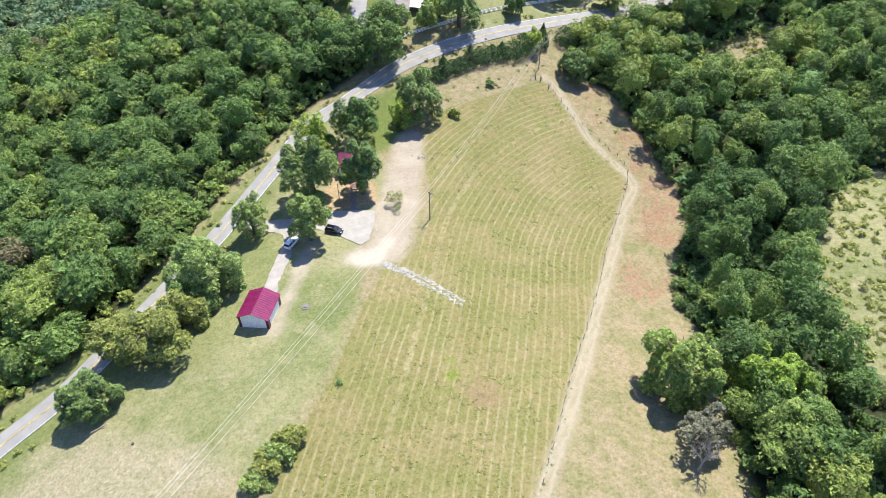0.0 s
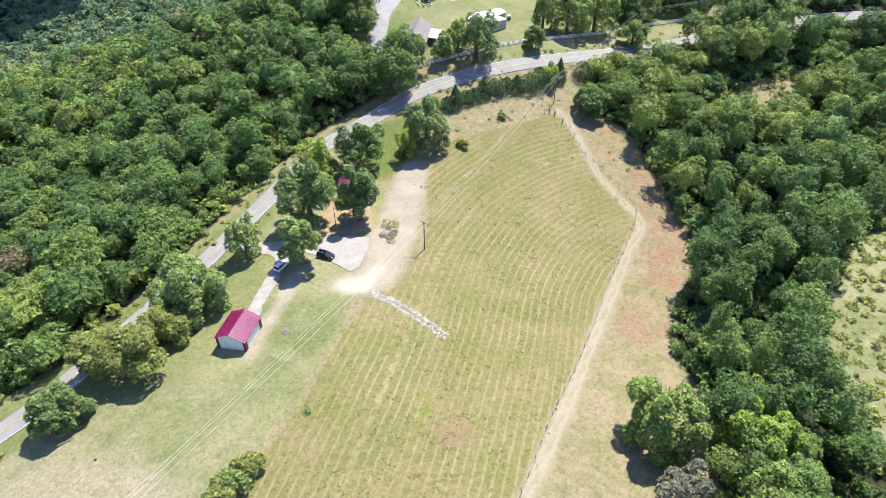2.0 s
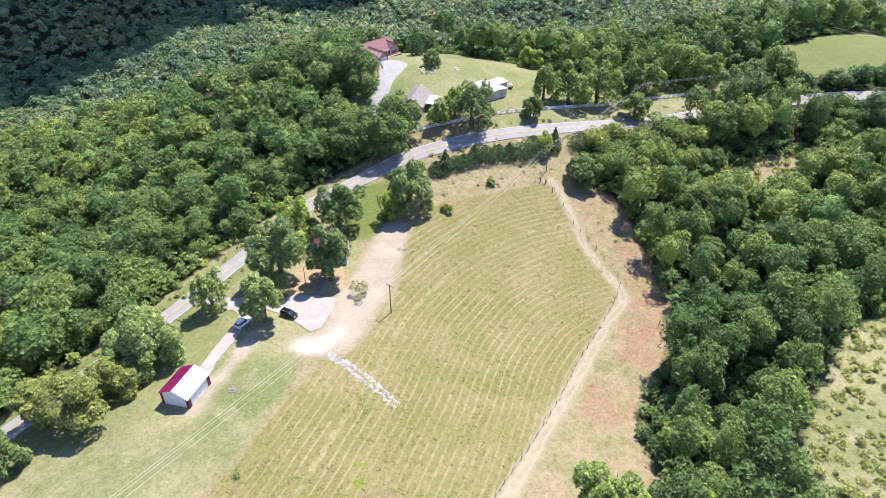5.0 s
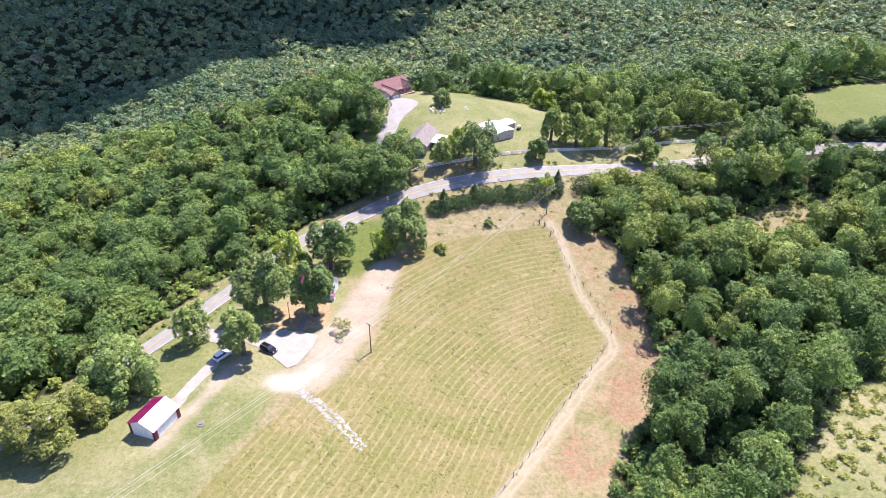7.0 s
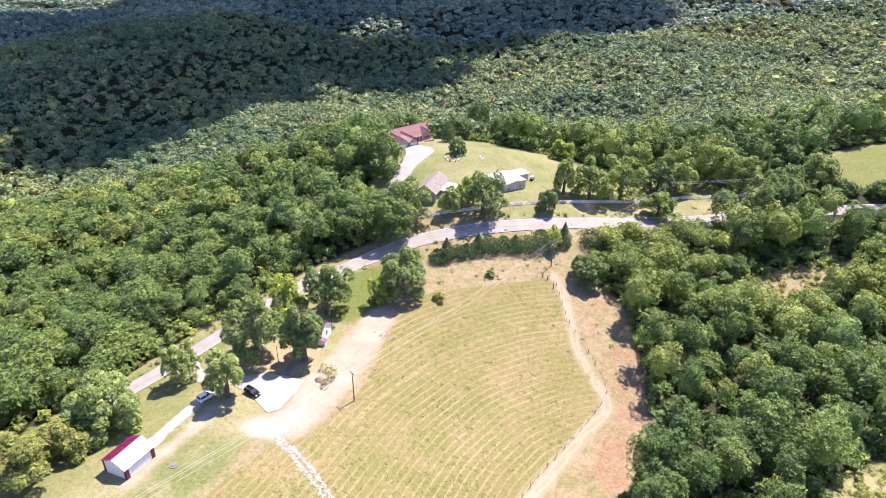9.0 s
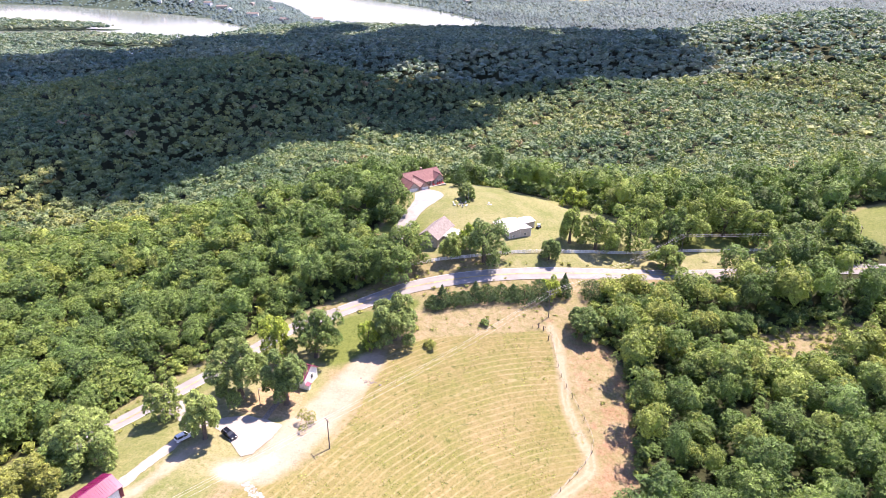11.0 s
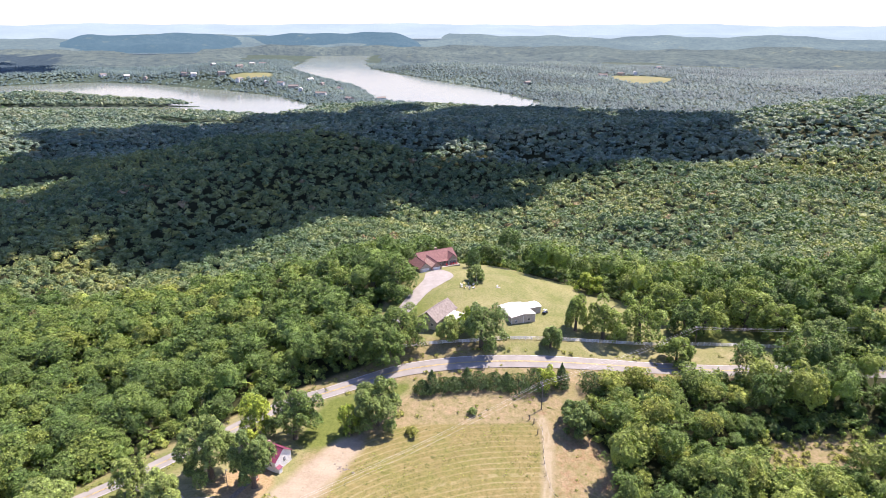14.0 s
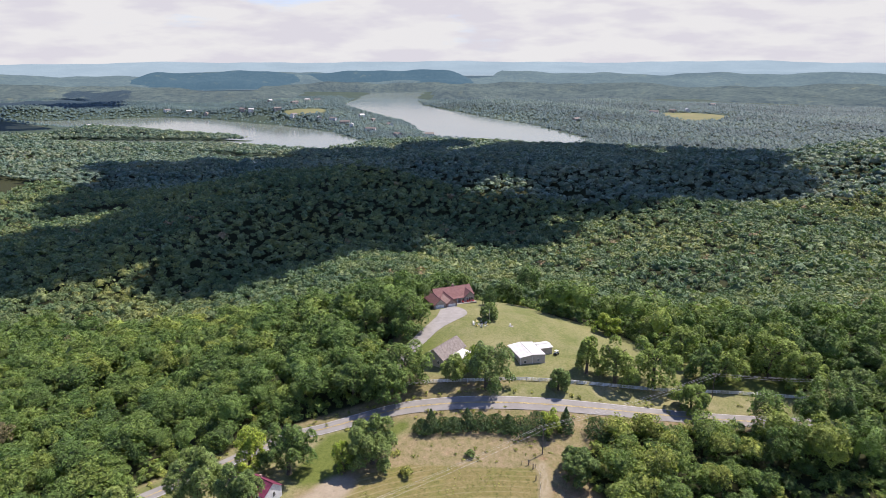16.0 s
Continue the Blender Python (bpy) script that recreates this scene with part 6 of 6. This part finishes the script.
# ---- long metal building ----
sz = 1.3
shop = empty("metal_building", 74.4, 244.3, sz, 34.3, "beige metal building with a white low-pitched roof", "building")
bm = bmesh.new()
gable_walls(bm, 0.3, 10.5, 0.3, 12.0, -1.5, 3.9, 4.5, "y")
part("wall", bm, mat_beige, shop)
gable_roof(shop, 0.3, 10.5, 0.3, 12.0, 3.9, 4.5, mat_white_roof, "y", 0.3, 0.12, 0.9)
bm = bmesh.new()
gable_walls(bm, 10.52, 16.2, 5.8, 11.2, -1.5, 3.75, 4.2, "x")
part("wall", bm, mat_beige, shop)
gable_roof(shop, 10.9, 16.2, 5.8, 11.2, 3.75, 4.2, mat_white_roof, "x", 0.3, 0.12, 0.9)
box_part("base_course", (0.22, 10.58, 0.2, 0.3, -1.5, 0.45), mat_dark, shop)
box_part("base_course", (10.5, 10.6, 0.2, 5.8, -1.5, 0.4), mat_dark, shop)
for wx in (2.3, 7.8):
    window_part(shop, wx, 0.3, 1.5, 1.0, 1.0, "y-", mat_white, mat_glass)
for tx in (0.32, 5.4, 10.48):
    box_part("corner_trim", (tx - 0.07, tx + 0.07, 0.23, 0.3, 0.4, 3.9), mat_white, shop)
cart = empty("utility_cart", 86.2, 258.6, ground_z(86.2, 258.6), 60, "small black and white utility cart by the metal building", "cart")
bm = bmesh.new()
box(bm, -1.1, 1.1, -0.6, 0.6, 0.35, 0.8)
bmesh.ops.bevel(bm, geom=bm.edges[:], offset=0.08, segments=2)
part("body", bm, mat_black_paint, cart)
box_part("canopy", (-0.7, 0.6, -0.6, 0.6, 1.75, 1.83), mat_white, cart)
box_part("seat", (-0.4, 0.1, -0.5, 0.5, 0.8, 1.0), mat_white, cart)
for sx in (-0.65, 0.55):
    for sy in (-0.55, 0.55):
        box_part("canopy_post", (sx - 0.03, sx + 0.03, sy - 0.03, sy + 0.03, 0.8, 1.75), mat_steel, cart)
for sx in (-0.75, 0.75):
    for sy in (-0.55, 0.55):
        bm = bmesh.new()
        limb(bm, (sx, sy - 0.1, 0.28), (sx, sy + 0.1, 0.28), 0.28, 0.28, 12)
        part("wheel", bm, mat_tyre, cart)


# ---- seating ring and lawn ornaments ----
def lawn_chair(x, y, turn, paint, label):
    base = empty("lawn_chair", x, y, ground_z(x, y), turn, label, "chair", "chairs round the fire ring")
    bm = bmesh.new()
    slab(bm, [(-0.3, -0.35, 0.42), (0.3, -0.35, 0.42), (0.3, 0.25, 0.32), (-0.3, 0.25, 0.32)], 0.05)
    part("seat", bm, paint, base)
    bm = bmesh.new()
    slab(bm, [(-0.32, 0.2, 0.36), (0.32, 0.2, 0.36), (0.36, 0.55, 1.1), (-0.36, 0.55, 1.1)], 0.06)
    part("backrest", bm, paint, base)
    for s in (-1, 1):
        box_part("armrest", (s * 0.38 - 0.07, s * 0.38 + 0.07, -0.4, 0.4, 0.58, 0.62), paint, base)
        box_part("leg", (s * 0.34 - 0.04, s * 0.34 + 0.04, -0.38, -0.3, 0, 0.6), paint, base)
        box_part("leg", (s * 0.34 - 0.04, s * 0.34 + 0.04, 0.28, 0.36, 0, 0.4), paint, base)


for k in range(9):
    a = k * 0.698 + 0.2
    lawn_chair(53.2 + 2.9 * math.cos(a), 268.7 + 2.5 * math.sin(a), math.degrees(a) - 90, mat_yellow if k % 3 == 0 else mat_white, "pale yellow lawn chair by the fire ring" if k % 3 == 0 else "white slatted lawn chair by the fire ring")
fire = empty("fire_ring", 53.2, 268.7, ground_z(53.2, 268.7), 0, "ring of pale stones round a fire pit", "fire pit")
for k in range(10):
    bm = bmesh.new()
    bmesh.ops.create_icosphere(bm, subdivisions=1, radius=0.3)
    for v in bm.verts:
        v.co = Vector((v.co.x * 1.1, v.co.y * 0.9, v.co.z * 0.7)) + Vector((0.9 * math.cos(k * 0.628), 0.9 * math.sin(k * 0.628), 0.12)) + Vector((0.03, 0.02, 0.02)) * math.sin(k * 7 + v.co.x * 20)
    part("stone", bm, mat_stone, fire)
mast = empty("flag_pole", 56.4, 271.0, ground_z(56.4, 271.0), 0, "slim pale steel pole on the lawn", "pole")
bm = bmesh.new()
limb(bm, (0, 0, 0), (0, 0, 6.5), 0.07, 0.05, 8)
part("shaft", bm, mat_steel, mast)
bm = bmesh.new()
bmesh.ops.create_icosphere(bm, subdivisions=1, radius=0.12, matrix=Matrix.Translation((0, 0, 6.55)))
part("finial", bm, mat_steel, mast)
bath = empty("bird_bath", 65.0, 272.9, ground_z(65.0, 272.9), 0, "small white bird bath on a stone slab", "bird bath")
bm = bmesh.new()
limb(bm, (0, 0, 0), (0, 0, 0.8), 0.18, 0.12, 10)
limb(bm, (0, 0, 0.8), (0, 0, 0.95), 0.15, 0.45, 12)
part("bowl", bm, mat_white, bath)
box_part("slab", (-0.7, 1.3, -0.6, 0.6, -0.1, 0.08), mat_stone, bath)

# ---- white board fence ----
fence_line = round_line([(33.2, 220.4), (41.2, 223.3), (52.3, 226.6), (62.4, 229.8), (74.3, 234.8), (92.5, 241.8), (111, 249.1), (126.8, 255), (140, 260), (152.3, 263.2), (165, 264.2), (177, 264.2)], 0.4)
gaps = np.concatenate([[0], np.cumsum(np.linalg.norm(np.diff(fence_line, axis=0), axis=1))])
stops = np.arange(0, gaps[-1], 2.4)
fx, fy = np.interp(stops, gaps, fence_line[:, 0]), np.interp(stops, gaps, fence_line[:, 1])
fz = zg(fx, fy)
fence = empty("board_fence", fx[0], fy[0], fz[0], 0, "long white board fence with three rails", "fence")
bm = bmesh.new()
box(bm, -0.1, 0.1, -0.1, 0.1, -0.3, 1.45)
post_me = bpy.data.meshes.new("post")
bm.to_mesh(post_me)
bm.free()
post_me.materials.append(mat_white)
bm = bmesh.new()
box(bm, 0, 1, -0.04, 0.04, -0.11, 0.11)
rail_me = bpy.data.meshes.new("rail")
bm.to_mesh(rail_me)
bm.free()
rail_me.materials.append(mat_white)
origin = Vector((fx[0], fy[0], fz[0]))
for k in range(len(fx)):
    p = Vector((fx[k], fy[k], fz[k])) - origin
    ob = new("post", post_me)
    ob.parent = fence
    ob.location = p
    if k + 1 < len(fx):
        q = Vector((fx[k + 1], fy[k + 1], fz[k + 1])) - origin
        for zr in (0.35, 0.78, 1.22):
            ob = new("rail", rail_me)
            ob.parent = fence
            d = q - p
            ob.location = p + Vector((0, 0, zr))
            ob.rotation_mode = "QUATERNION"
            ob.rotation_quaternion = d.to_track_quat("X", "Z")
            ob.scale = (d.length, 1, 1)

# ---- wire fence round the hay field ----
edge = round_line([(84, 198), (89.6, 197.6), (91.4, 188), (93.2, 178), (96.8, 169), (101, 153.4), (92.4, 138.2), (80.4, 122.4), (70.6, 107.3), (60.9, 93.4), (49.7, 78.3), (40.6, 64.6), (31.3, 51.3)], 0.5)
gaps = np.concatenate([[0], np.cumsum(np.linalg.norm(np.diff(edge, axis=0), axis=1))])
stops = np.arange(0, gaps[-1], 4.2)
ex, ey = np.interp(stops, gaps, edge[:, 0]), np.interp(stops, gaps, edge[:, 1])
ez = zg(ex, ey)
wire_fence = empty("wire_fence", ex[0], ey[0], ez[0], 0, "old wire fence on grey wooden posts", "fence")
bm = bmesh.new()
limb(bm, (0, 0, -0.3), (0, 0, 1.35), 0.09, 0.07, 6)
stake_me = bpy.data.meshes.new("post")
bm.to_mesh(stake_me)
bm.free()
stake_me.materials.append(mat_wood)
rnd = random.Random(5)
for k in range(len(ex)):
    ob = new("post", stake_me)
    ob.parent = wire_fence
    ob.location = (ex[k] - ex[0], ey[k] - ey[0], ez[k] - ez[0])
    ob.rotation_euler = (rnd.uniform(-0.08, 0.08), rnd.uniform(-0.08, 0.08), rnd.uniform(0, 6))
    ob.scale = (1, 1, rnd.uniform(0.85, 1.15))
for zr in (0.45, 0.85, 1.2):
    bm = bmesh.new()
    for k in range(len(ex) - 1):
        limb(bm, (ex[k] - ex[0], ey[k] - ey[0], ez[k] - ez[0] + zr), (ex[k + 1] - ex[0], ey[k + 1] - ey[0], ez[k + 1] - ez[0] + zr), 0.012, 0.012, 3)
    part("strand", bm, mat_steel, wire_fence)
for bx, by in ((86.0, 198.6), (87.6, 197.6), (89.2, 193.6)):
    stout = empty("gate_post", bx, by, ground_z(bx, by), 0, "stout dark wooden gate post at the field corner", "post", "gate posts at the field corner")
    bm = bmesh.new()
    limb(bm, (0, 0, -0.3), (0, 0, 1.9), 0.17, 0.15, 8)
    part("shaft", bm, mat_pole, stout)

# ---- loose stone, stumps and small things ----
def scattered_stones(name, spots, lo, hi, material, label, seed):
    """Low irregular lumps of stone, one mesh."""
    rng = np.random.default_rng(seed)
    vs, fs = [], []
    for x, y in spots:
        n, s = 7, rng.uniform(lo, hi)
        z = ground_z(x, y)
        o = len(vs)
        a = np.sort(rng.uniform(0, 6.28, n))
        r = s * rng.uniform(0.6, 1.1, n)
        vs += [(x + r[k] * math.cos(a[k]), y + r[k] * math.sin(a[k]), z - 0.03) for k in range(n)]
        vs += [(x + 0.7 * r[k] * math.cos(a[k]), y + 0.7 * r[k] * math.sin(a[k]), z + s * rng.uniform(0.12, 0.3)) for k in range(n)]
        fs += [(o + k, o + (k + 1) % n, o + n + (k + 1) % n, o + n + k) for k in range(n)]
        fs.append(tuple(o + n + k for k in range(n)))
    return tagged(mesh_object(name, vs, fs, material), label, "stones", kind="stuff")


rnd = random.Random(8)
strip = round_line([(15.5, 118.6), (20.5, 114.6), (25.5, 109.5), (29.0, 105.3), (31.5, 102.2)], 0.22)
spots = []
for k, (x0, y0) in enumerate(strip):
    u = k / len(strip)
    for s in (-1, 1):
        for m in range(5):
            if rnd.random() < (0.95 - 0.4 * u) * (0.75 + 0.25 * math.sin(k * 0.9 + s)):
                g = s * (0.35 + 0.6 * min(1, u * 1.8) * (1.25 - 0.7 * u)) + rnd.gauss(0, 0.36 - 0.1 * u)
                spots.append((x0 + 0.66 * g + rnd.uniform(-0.2, 0.2), y0 + 0.75 * g + rnd.uniform(-0.2, 0.2)))
scattered_stones("gravel_ruts", spots, 0.16, 0.42, mat_stone, "two ragged lines of white rock laid across the hay field", 3)
spots = [(36.0 + rnd.gauss(0, 1.1), 162.9 + rnd.gauss(0, 0.5)) for _ in range(26)]
scattered_stones("rubble_heap", spots, 0.2, 0.5, mat_rock, "heap of dark rubble on bare earth", 4)
cover = empty("well_cover", -4.8, 108.0, ground_z(-4.8, 108.0), 0, "round weathered concrete well cover in the grass", "well cover")
bm = bmesh.new()
limb(bm, (0, 0, -0.2), (0, 0, 0.2), 0.95, 0.9, 20)
part("ring", bm, mat_rock, cover)
bm = bmesh.new()
limb(bm, (0, 0, 0.25), (0, 0, 0.42), 0.5, 0.45, 14)
part("lid", bm, mat_rock, cover)
spots = [(-4.8 + rnd.gauss(0, 1.0), 108.0 + rnd.gauss(0, 1.0)) for _ in range(40)]
scattered_stones("well_gravel", spots, 0.1, 0.22, mat_rock, "grey gravel spilled round the well cover", 6)
branch = empty("fallen_branch", -49.4, 89.6, ground_z(-49.4, 89.6), 20, "bare fallen branch lying on the grass", "branch")
bm = bmesh.new()
limb(bm, (-1.8, 0, 0.15), (1.6, 0.1, 0.25), 0.16, 0.08)
limb(bm, (0.6, 0, 0.2), (1.7, 1.0, 0.35), 0.08, 0.03)
limb(bm, (0.3, 0, 0.2), (1.5, -1.1, 0.3), 0.08, 0.03)
part("limb", bm, mat_wood, branch)
stump = empty("tree_stump", -42.0, 83.2, ground_z(-42.0, 83.2), 0, "low dark tree stump on the lawn", "stump")
bm = bmesh.new()
limb(bm, (0, 0, -0.1), (0, 0, 0.1), 0.34, 0.26, 10)
limb(bm, (0, 0, 0.1), (0.02, 0, 0.36), 0.26, 0.22, 10)
part("wood", bm, mat_bark, stump)

# dead tree at the wood's edge
dead = empty("dead_tree", 64.5, 50.5, ground_z(64.5, 50.5), 0, "bare grey dead tree with forking branches", "tree")
rnd = random.Random(21)
bm = bmesh.new()


def fork(bm, a, d, length, r, depth):
    b = a + d * length
    limb(bm, a, b, r, r * 0.65, 5)
    if depth:
        for _ in range(3):
            e = (d + Vector((rnd.uniform(-1, 1), rnd.uniform(-1, 1), rnd.uniform(-0.2, 0.7))) * 0.75).normalized()
            fork(bm, b if rnd.random() < 0.7 else a.lerp(b, 0.6), e, length * rnd.uniform(0.6, 0.8), r * 0.6, depth - 1)


fork(bm, Vector((0, 0, -0.3)), Vector((0.05, 0, 1)), 3.2, 0.28, 5)
part("trunk", bm, plain("dead_wood", (0.30, 0.28, 0.27), 0.9, 0, 0.15, 4.0), dead)

# tufts left standing on the mown field
rng = np.random.default_rng(31)
q = np.stack([rng.uniform(-30, 115, 36000), rng.uniform(30, 205, 36000)], 1)
patchy = np.array([noise.noise(Vector((a / 9, b / 9, 2.0))) + 0.6 * noise.noise(Vector((a / 2.5, b / 2.5, 5.0))) for a, b in q])
keep = polygon_sd(HAYFIELD, q[:, 0], q[:, 1]) > 0.5
q = q[keep & (patchy > 0.16)][:2000]
n = len(q)
at = np.stack([q[:, 0], q[:, 1], zg(q[:, 0], q[:, 1]) + 0.06], 1)
vs, tones = [], []
for k in range(7):
    a = rng.uniform(0, 6.28, n)
    s = rng.uniform(0.05, 0.36, n)
    lean = np.stack([np.cos(a) * s, np.sin(a) * s, rng.uniform(-0.03, 0.07, n)], 1)
    nor = np.stack([np.cos(a) * 0.7, np.sin(a) * 0.7, np.full(n, 1.6)], 1)
    vs.append(spray(at + lean, nor, rng.uniform(0.05, 0.11, n), rng))
    tones.append(rng.uniform(0, 1, n))
tagged(sprays_object("field_tufts", np.concatenate(vs).reshape(-1, 3), mat_tuft, np.concatenate(tones)), "weedy tufts left standing on the mown field", "weeds", kind="stuff")

# scrub on the pastures and in the clearings
rng = np.random.default_rng(77)
pts = []
for ring, n in ((CLEARINGS[0], 520), (CLEARINGS[1], 90), ([(45, 188), (55, 196), (90, 212), (97, 203), (85, 199), (70, 194)], 30), ([(98, 195), (110, 190), (112, 175), (104, 165)], 10)):
    a = np.array(ring)
    lo, hi = a.min(0), a.max(0)
    q = rng.uniform(lo, hi, (n * 3, 2))
    q = q[polygon_sd(ring, q[:, 0], q[:, 1]) > 0][:n]
    pts.append(q)
pts = np.vstack(pts)
parts_v, tones = [], []
for k, (sx, sy) in enumerate(pts):
    s = rng.uniform(0.3, 1.0) * (1.6 if sx > 110 else 1.0)
    v = turned(tuft_kinds[k % 8], k) * (s, s, s * 0.5) + (sx, sy, ground_z(sx, sy) + 0.12 * s)
    parts_v.append(v)
    tones.append(np.full(len(v), rng.uniform(0.2, 0.9)))
tagged(sprays_object("pasture_scrub", np.concatenate(parts_v).reshape(-1, 3), mat_leaf_olive, np.concatenate(tones)), "low scrub and weeds scattered over dry pasture", "scrub", kind="stuff")
# tall weeds along the wire fence and the roadside
parts_v, tones = [], []
for line, off, n in ((edge, 0.0, 90), (ROAD[:260], 5.2, 200), (ROAD, -5.0, 140)):
    idx = rng.integers(0, len(line) - 1, n)
    for k in idx:
        px, py = line[k]
        d = line[k + 1] - line[k]
        d = d / (np.linalg.norm(d) + 1e-9)
        o = off + rng.normal(0, 0.35 if off == 0 else 1.3)
        sx, sy = px - d[1] * o, py + d[0] * o
        s = rng.uniform(0.12, 0.34) if off == 0 else rng.uniform(0.4, 1.2)
        v = turned(tuft_kinds[k % 8], float(k)) * (s, s, s * 0.7) + (sx, sy, ground_z(sx, sy) + 0.25 * s)
        parts_v.append(v)
        tones.append(np.full(len(v), rng.uniform(0.2, 1.0)))
tagged(sprays_object("fence_weeds", np.concatenate(parts_v).reshape(-1, 3), mat_leaf_olive, np.concatenate(tones)), "tall weeds along the wire fence and road verge", "weeds", kind="stuff")


# ---- far shore ----
def far_house(x, y, turn, w, d, h, wall, roof, label, group=""):
    base = empty("far_house", x, y, ground_z(x, y) + 1.0, turn, label, "house", group)
    bm = bmesh.new()
    gable_walls(bm, -w / 2, w / 2, -d / 2, d / 2, -6, h, h * 1.5, "x")
    part("wall", bm, wall, base)
    gable_roof(base, -w / 2, w / 2, -d / 2, d / 2, h, h * 1.5, roof, "x", 0.6, 0.25)
    for k in range(3):
        window_part(base, -w / 2 + w * (k + 1) / 4, -d / 2, h * 0.35, 1.6, 1.8, "y-", mat_white, mat_glass)


SHORE = "houses on the far shore"
for k, (hx, hy) in enumerate(((-982, 2063), (-1024, 2214), (-965, 1945), (-640, 1660), (-452, 1510), (-555, 1590), (-1330, 1900), (-1420, 1905), (-1250, 1880), (-2024, 2750), (-900, 2500), (334, 2640), (-1080, 1990), (-1330, 1802), (-1106, 1870), (-1065, 1853), (-960, 1830), (-875, 1776), (-775, 1741), (-729, 1735), (-676, 1696), (-695, 1855), (-630, 1783), (-552, 1714), (-570, 1975), (-392, 1570), (-78, 1940), (226, 2170), (184, 2150), (130, 2110))):
    if water_sd(np.array([hx]), np.array([hy]))[0] > -14:
        continue
    far_house(hx, hy, k * 37 % 180, 16 + k % 3 * 5, 10, 5.5, mat_white_wall if k % 2 else mat_tan, mat_white_roof if k % 3 == 0 else mat_grey_roof, "small pale house among trees on the lake shore", SHORE)
for hx, hy, tn in ((514, 1180, 20), (548, 1196, 35)):
    far_house(hx, hy, tn, 22, 11, 6, mat_tan, mat_white_roof, "low house with a pale roof on the wooded ridge", "houses on the ridge")
for hx, hy in ((-1332, 1545), (-1400, 1552)):
    far_house(hx, hy, 10, 24, 12, 5, mat_white_wall, mat_white_roof, "long white-roofed building on the wooded point", "buildings on the point")
for k, (dx, dy) in enumerate(((-899, 1262), (-842, 1258), (-792, 1262), (-752, 1284))):
    dock = empty("boat_dock", dx, dy, LAKE_Z, 25 + 8 * k, "white-roofed boat dock floating on the lake", "dock", "boat docks at the near shore")
    box_part("deck", (-16, 16, -6, 6, -0.4, 0.5), mat_wood, dock)
    for px in (-14, -5, 5, 14):
        for py in (-5, 5):
            box_part("post", (px - 0.2, px + 0.2, py - 0.2, py + 0.2, 0.5, 4.0), mat_white, dock)
    bm = bmesh.new()
    slab(bm, [(-17, -7, 4.2), (17, -7, 4.2), (17, 0, 5.0), (-17, 0, 5.0)], 0.2)
    part("roof", bm, mat_white_roof, dock)
    bm = bmesh.new()
    slab(bm, [(-17, 0, 5.0), (17, 0, 5.0), (17, 7, 4.2), (-17, 7, 4.2)], 0.2)
    part("roof", bm, mat_white_roof, dock)
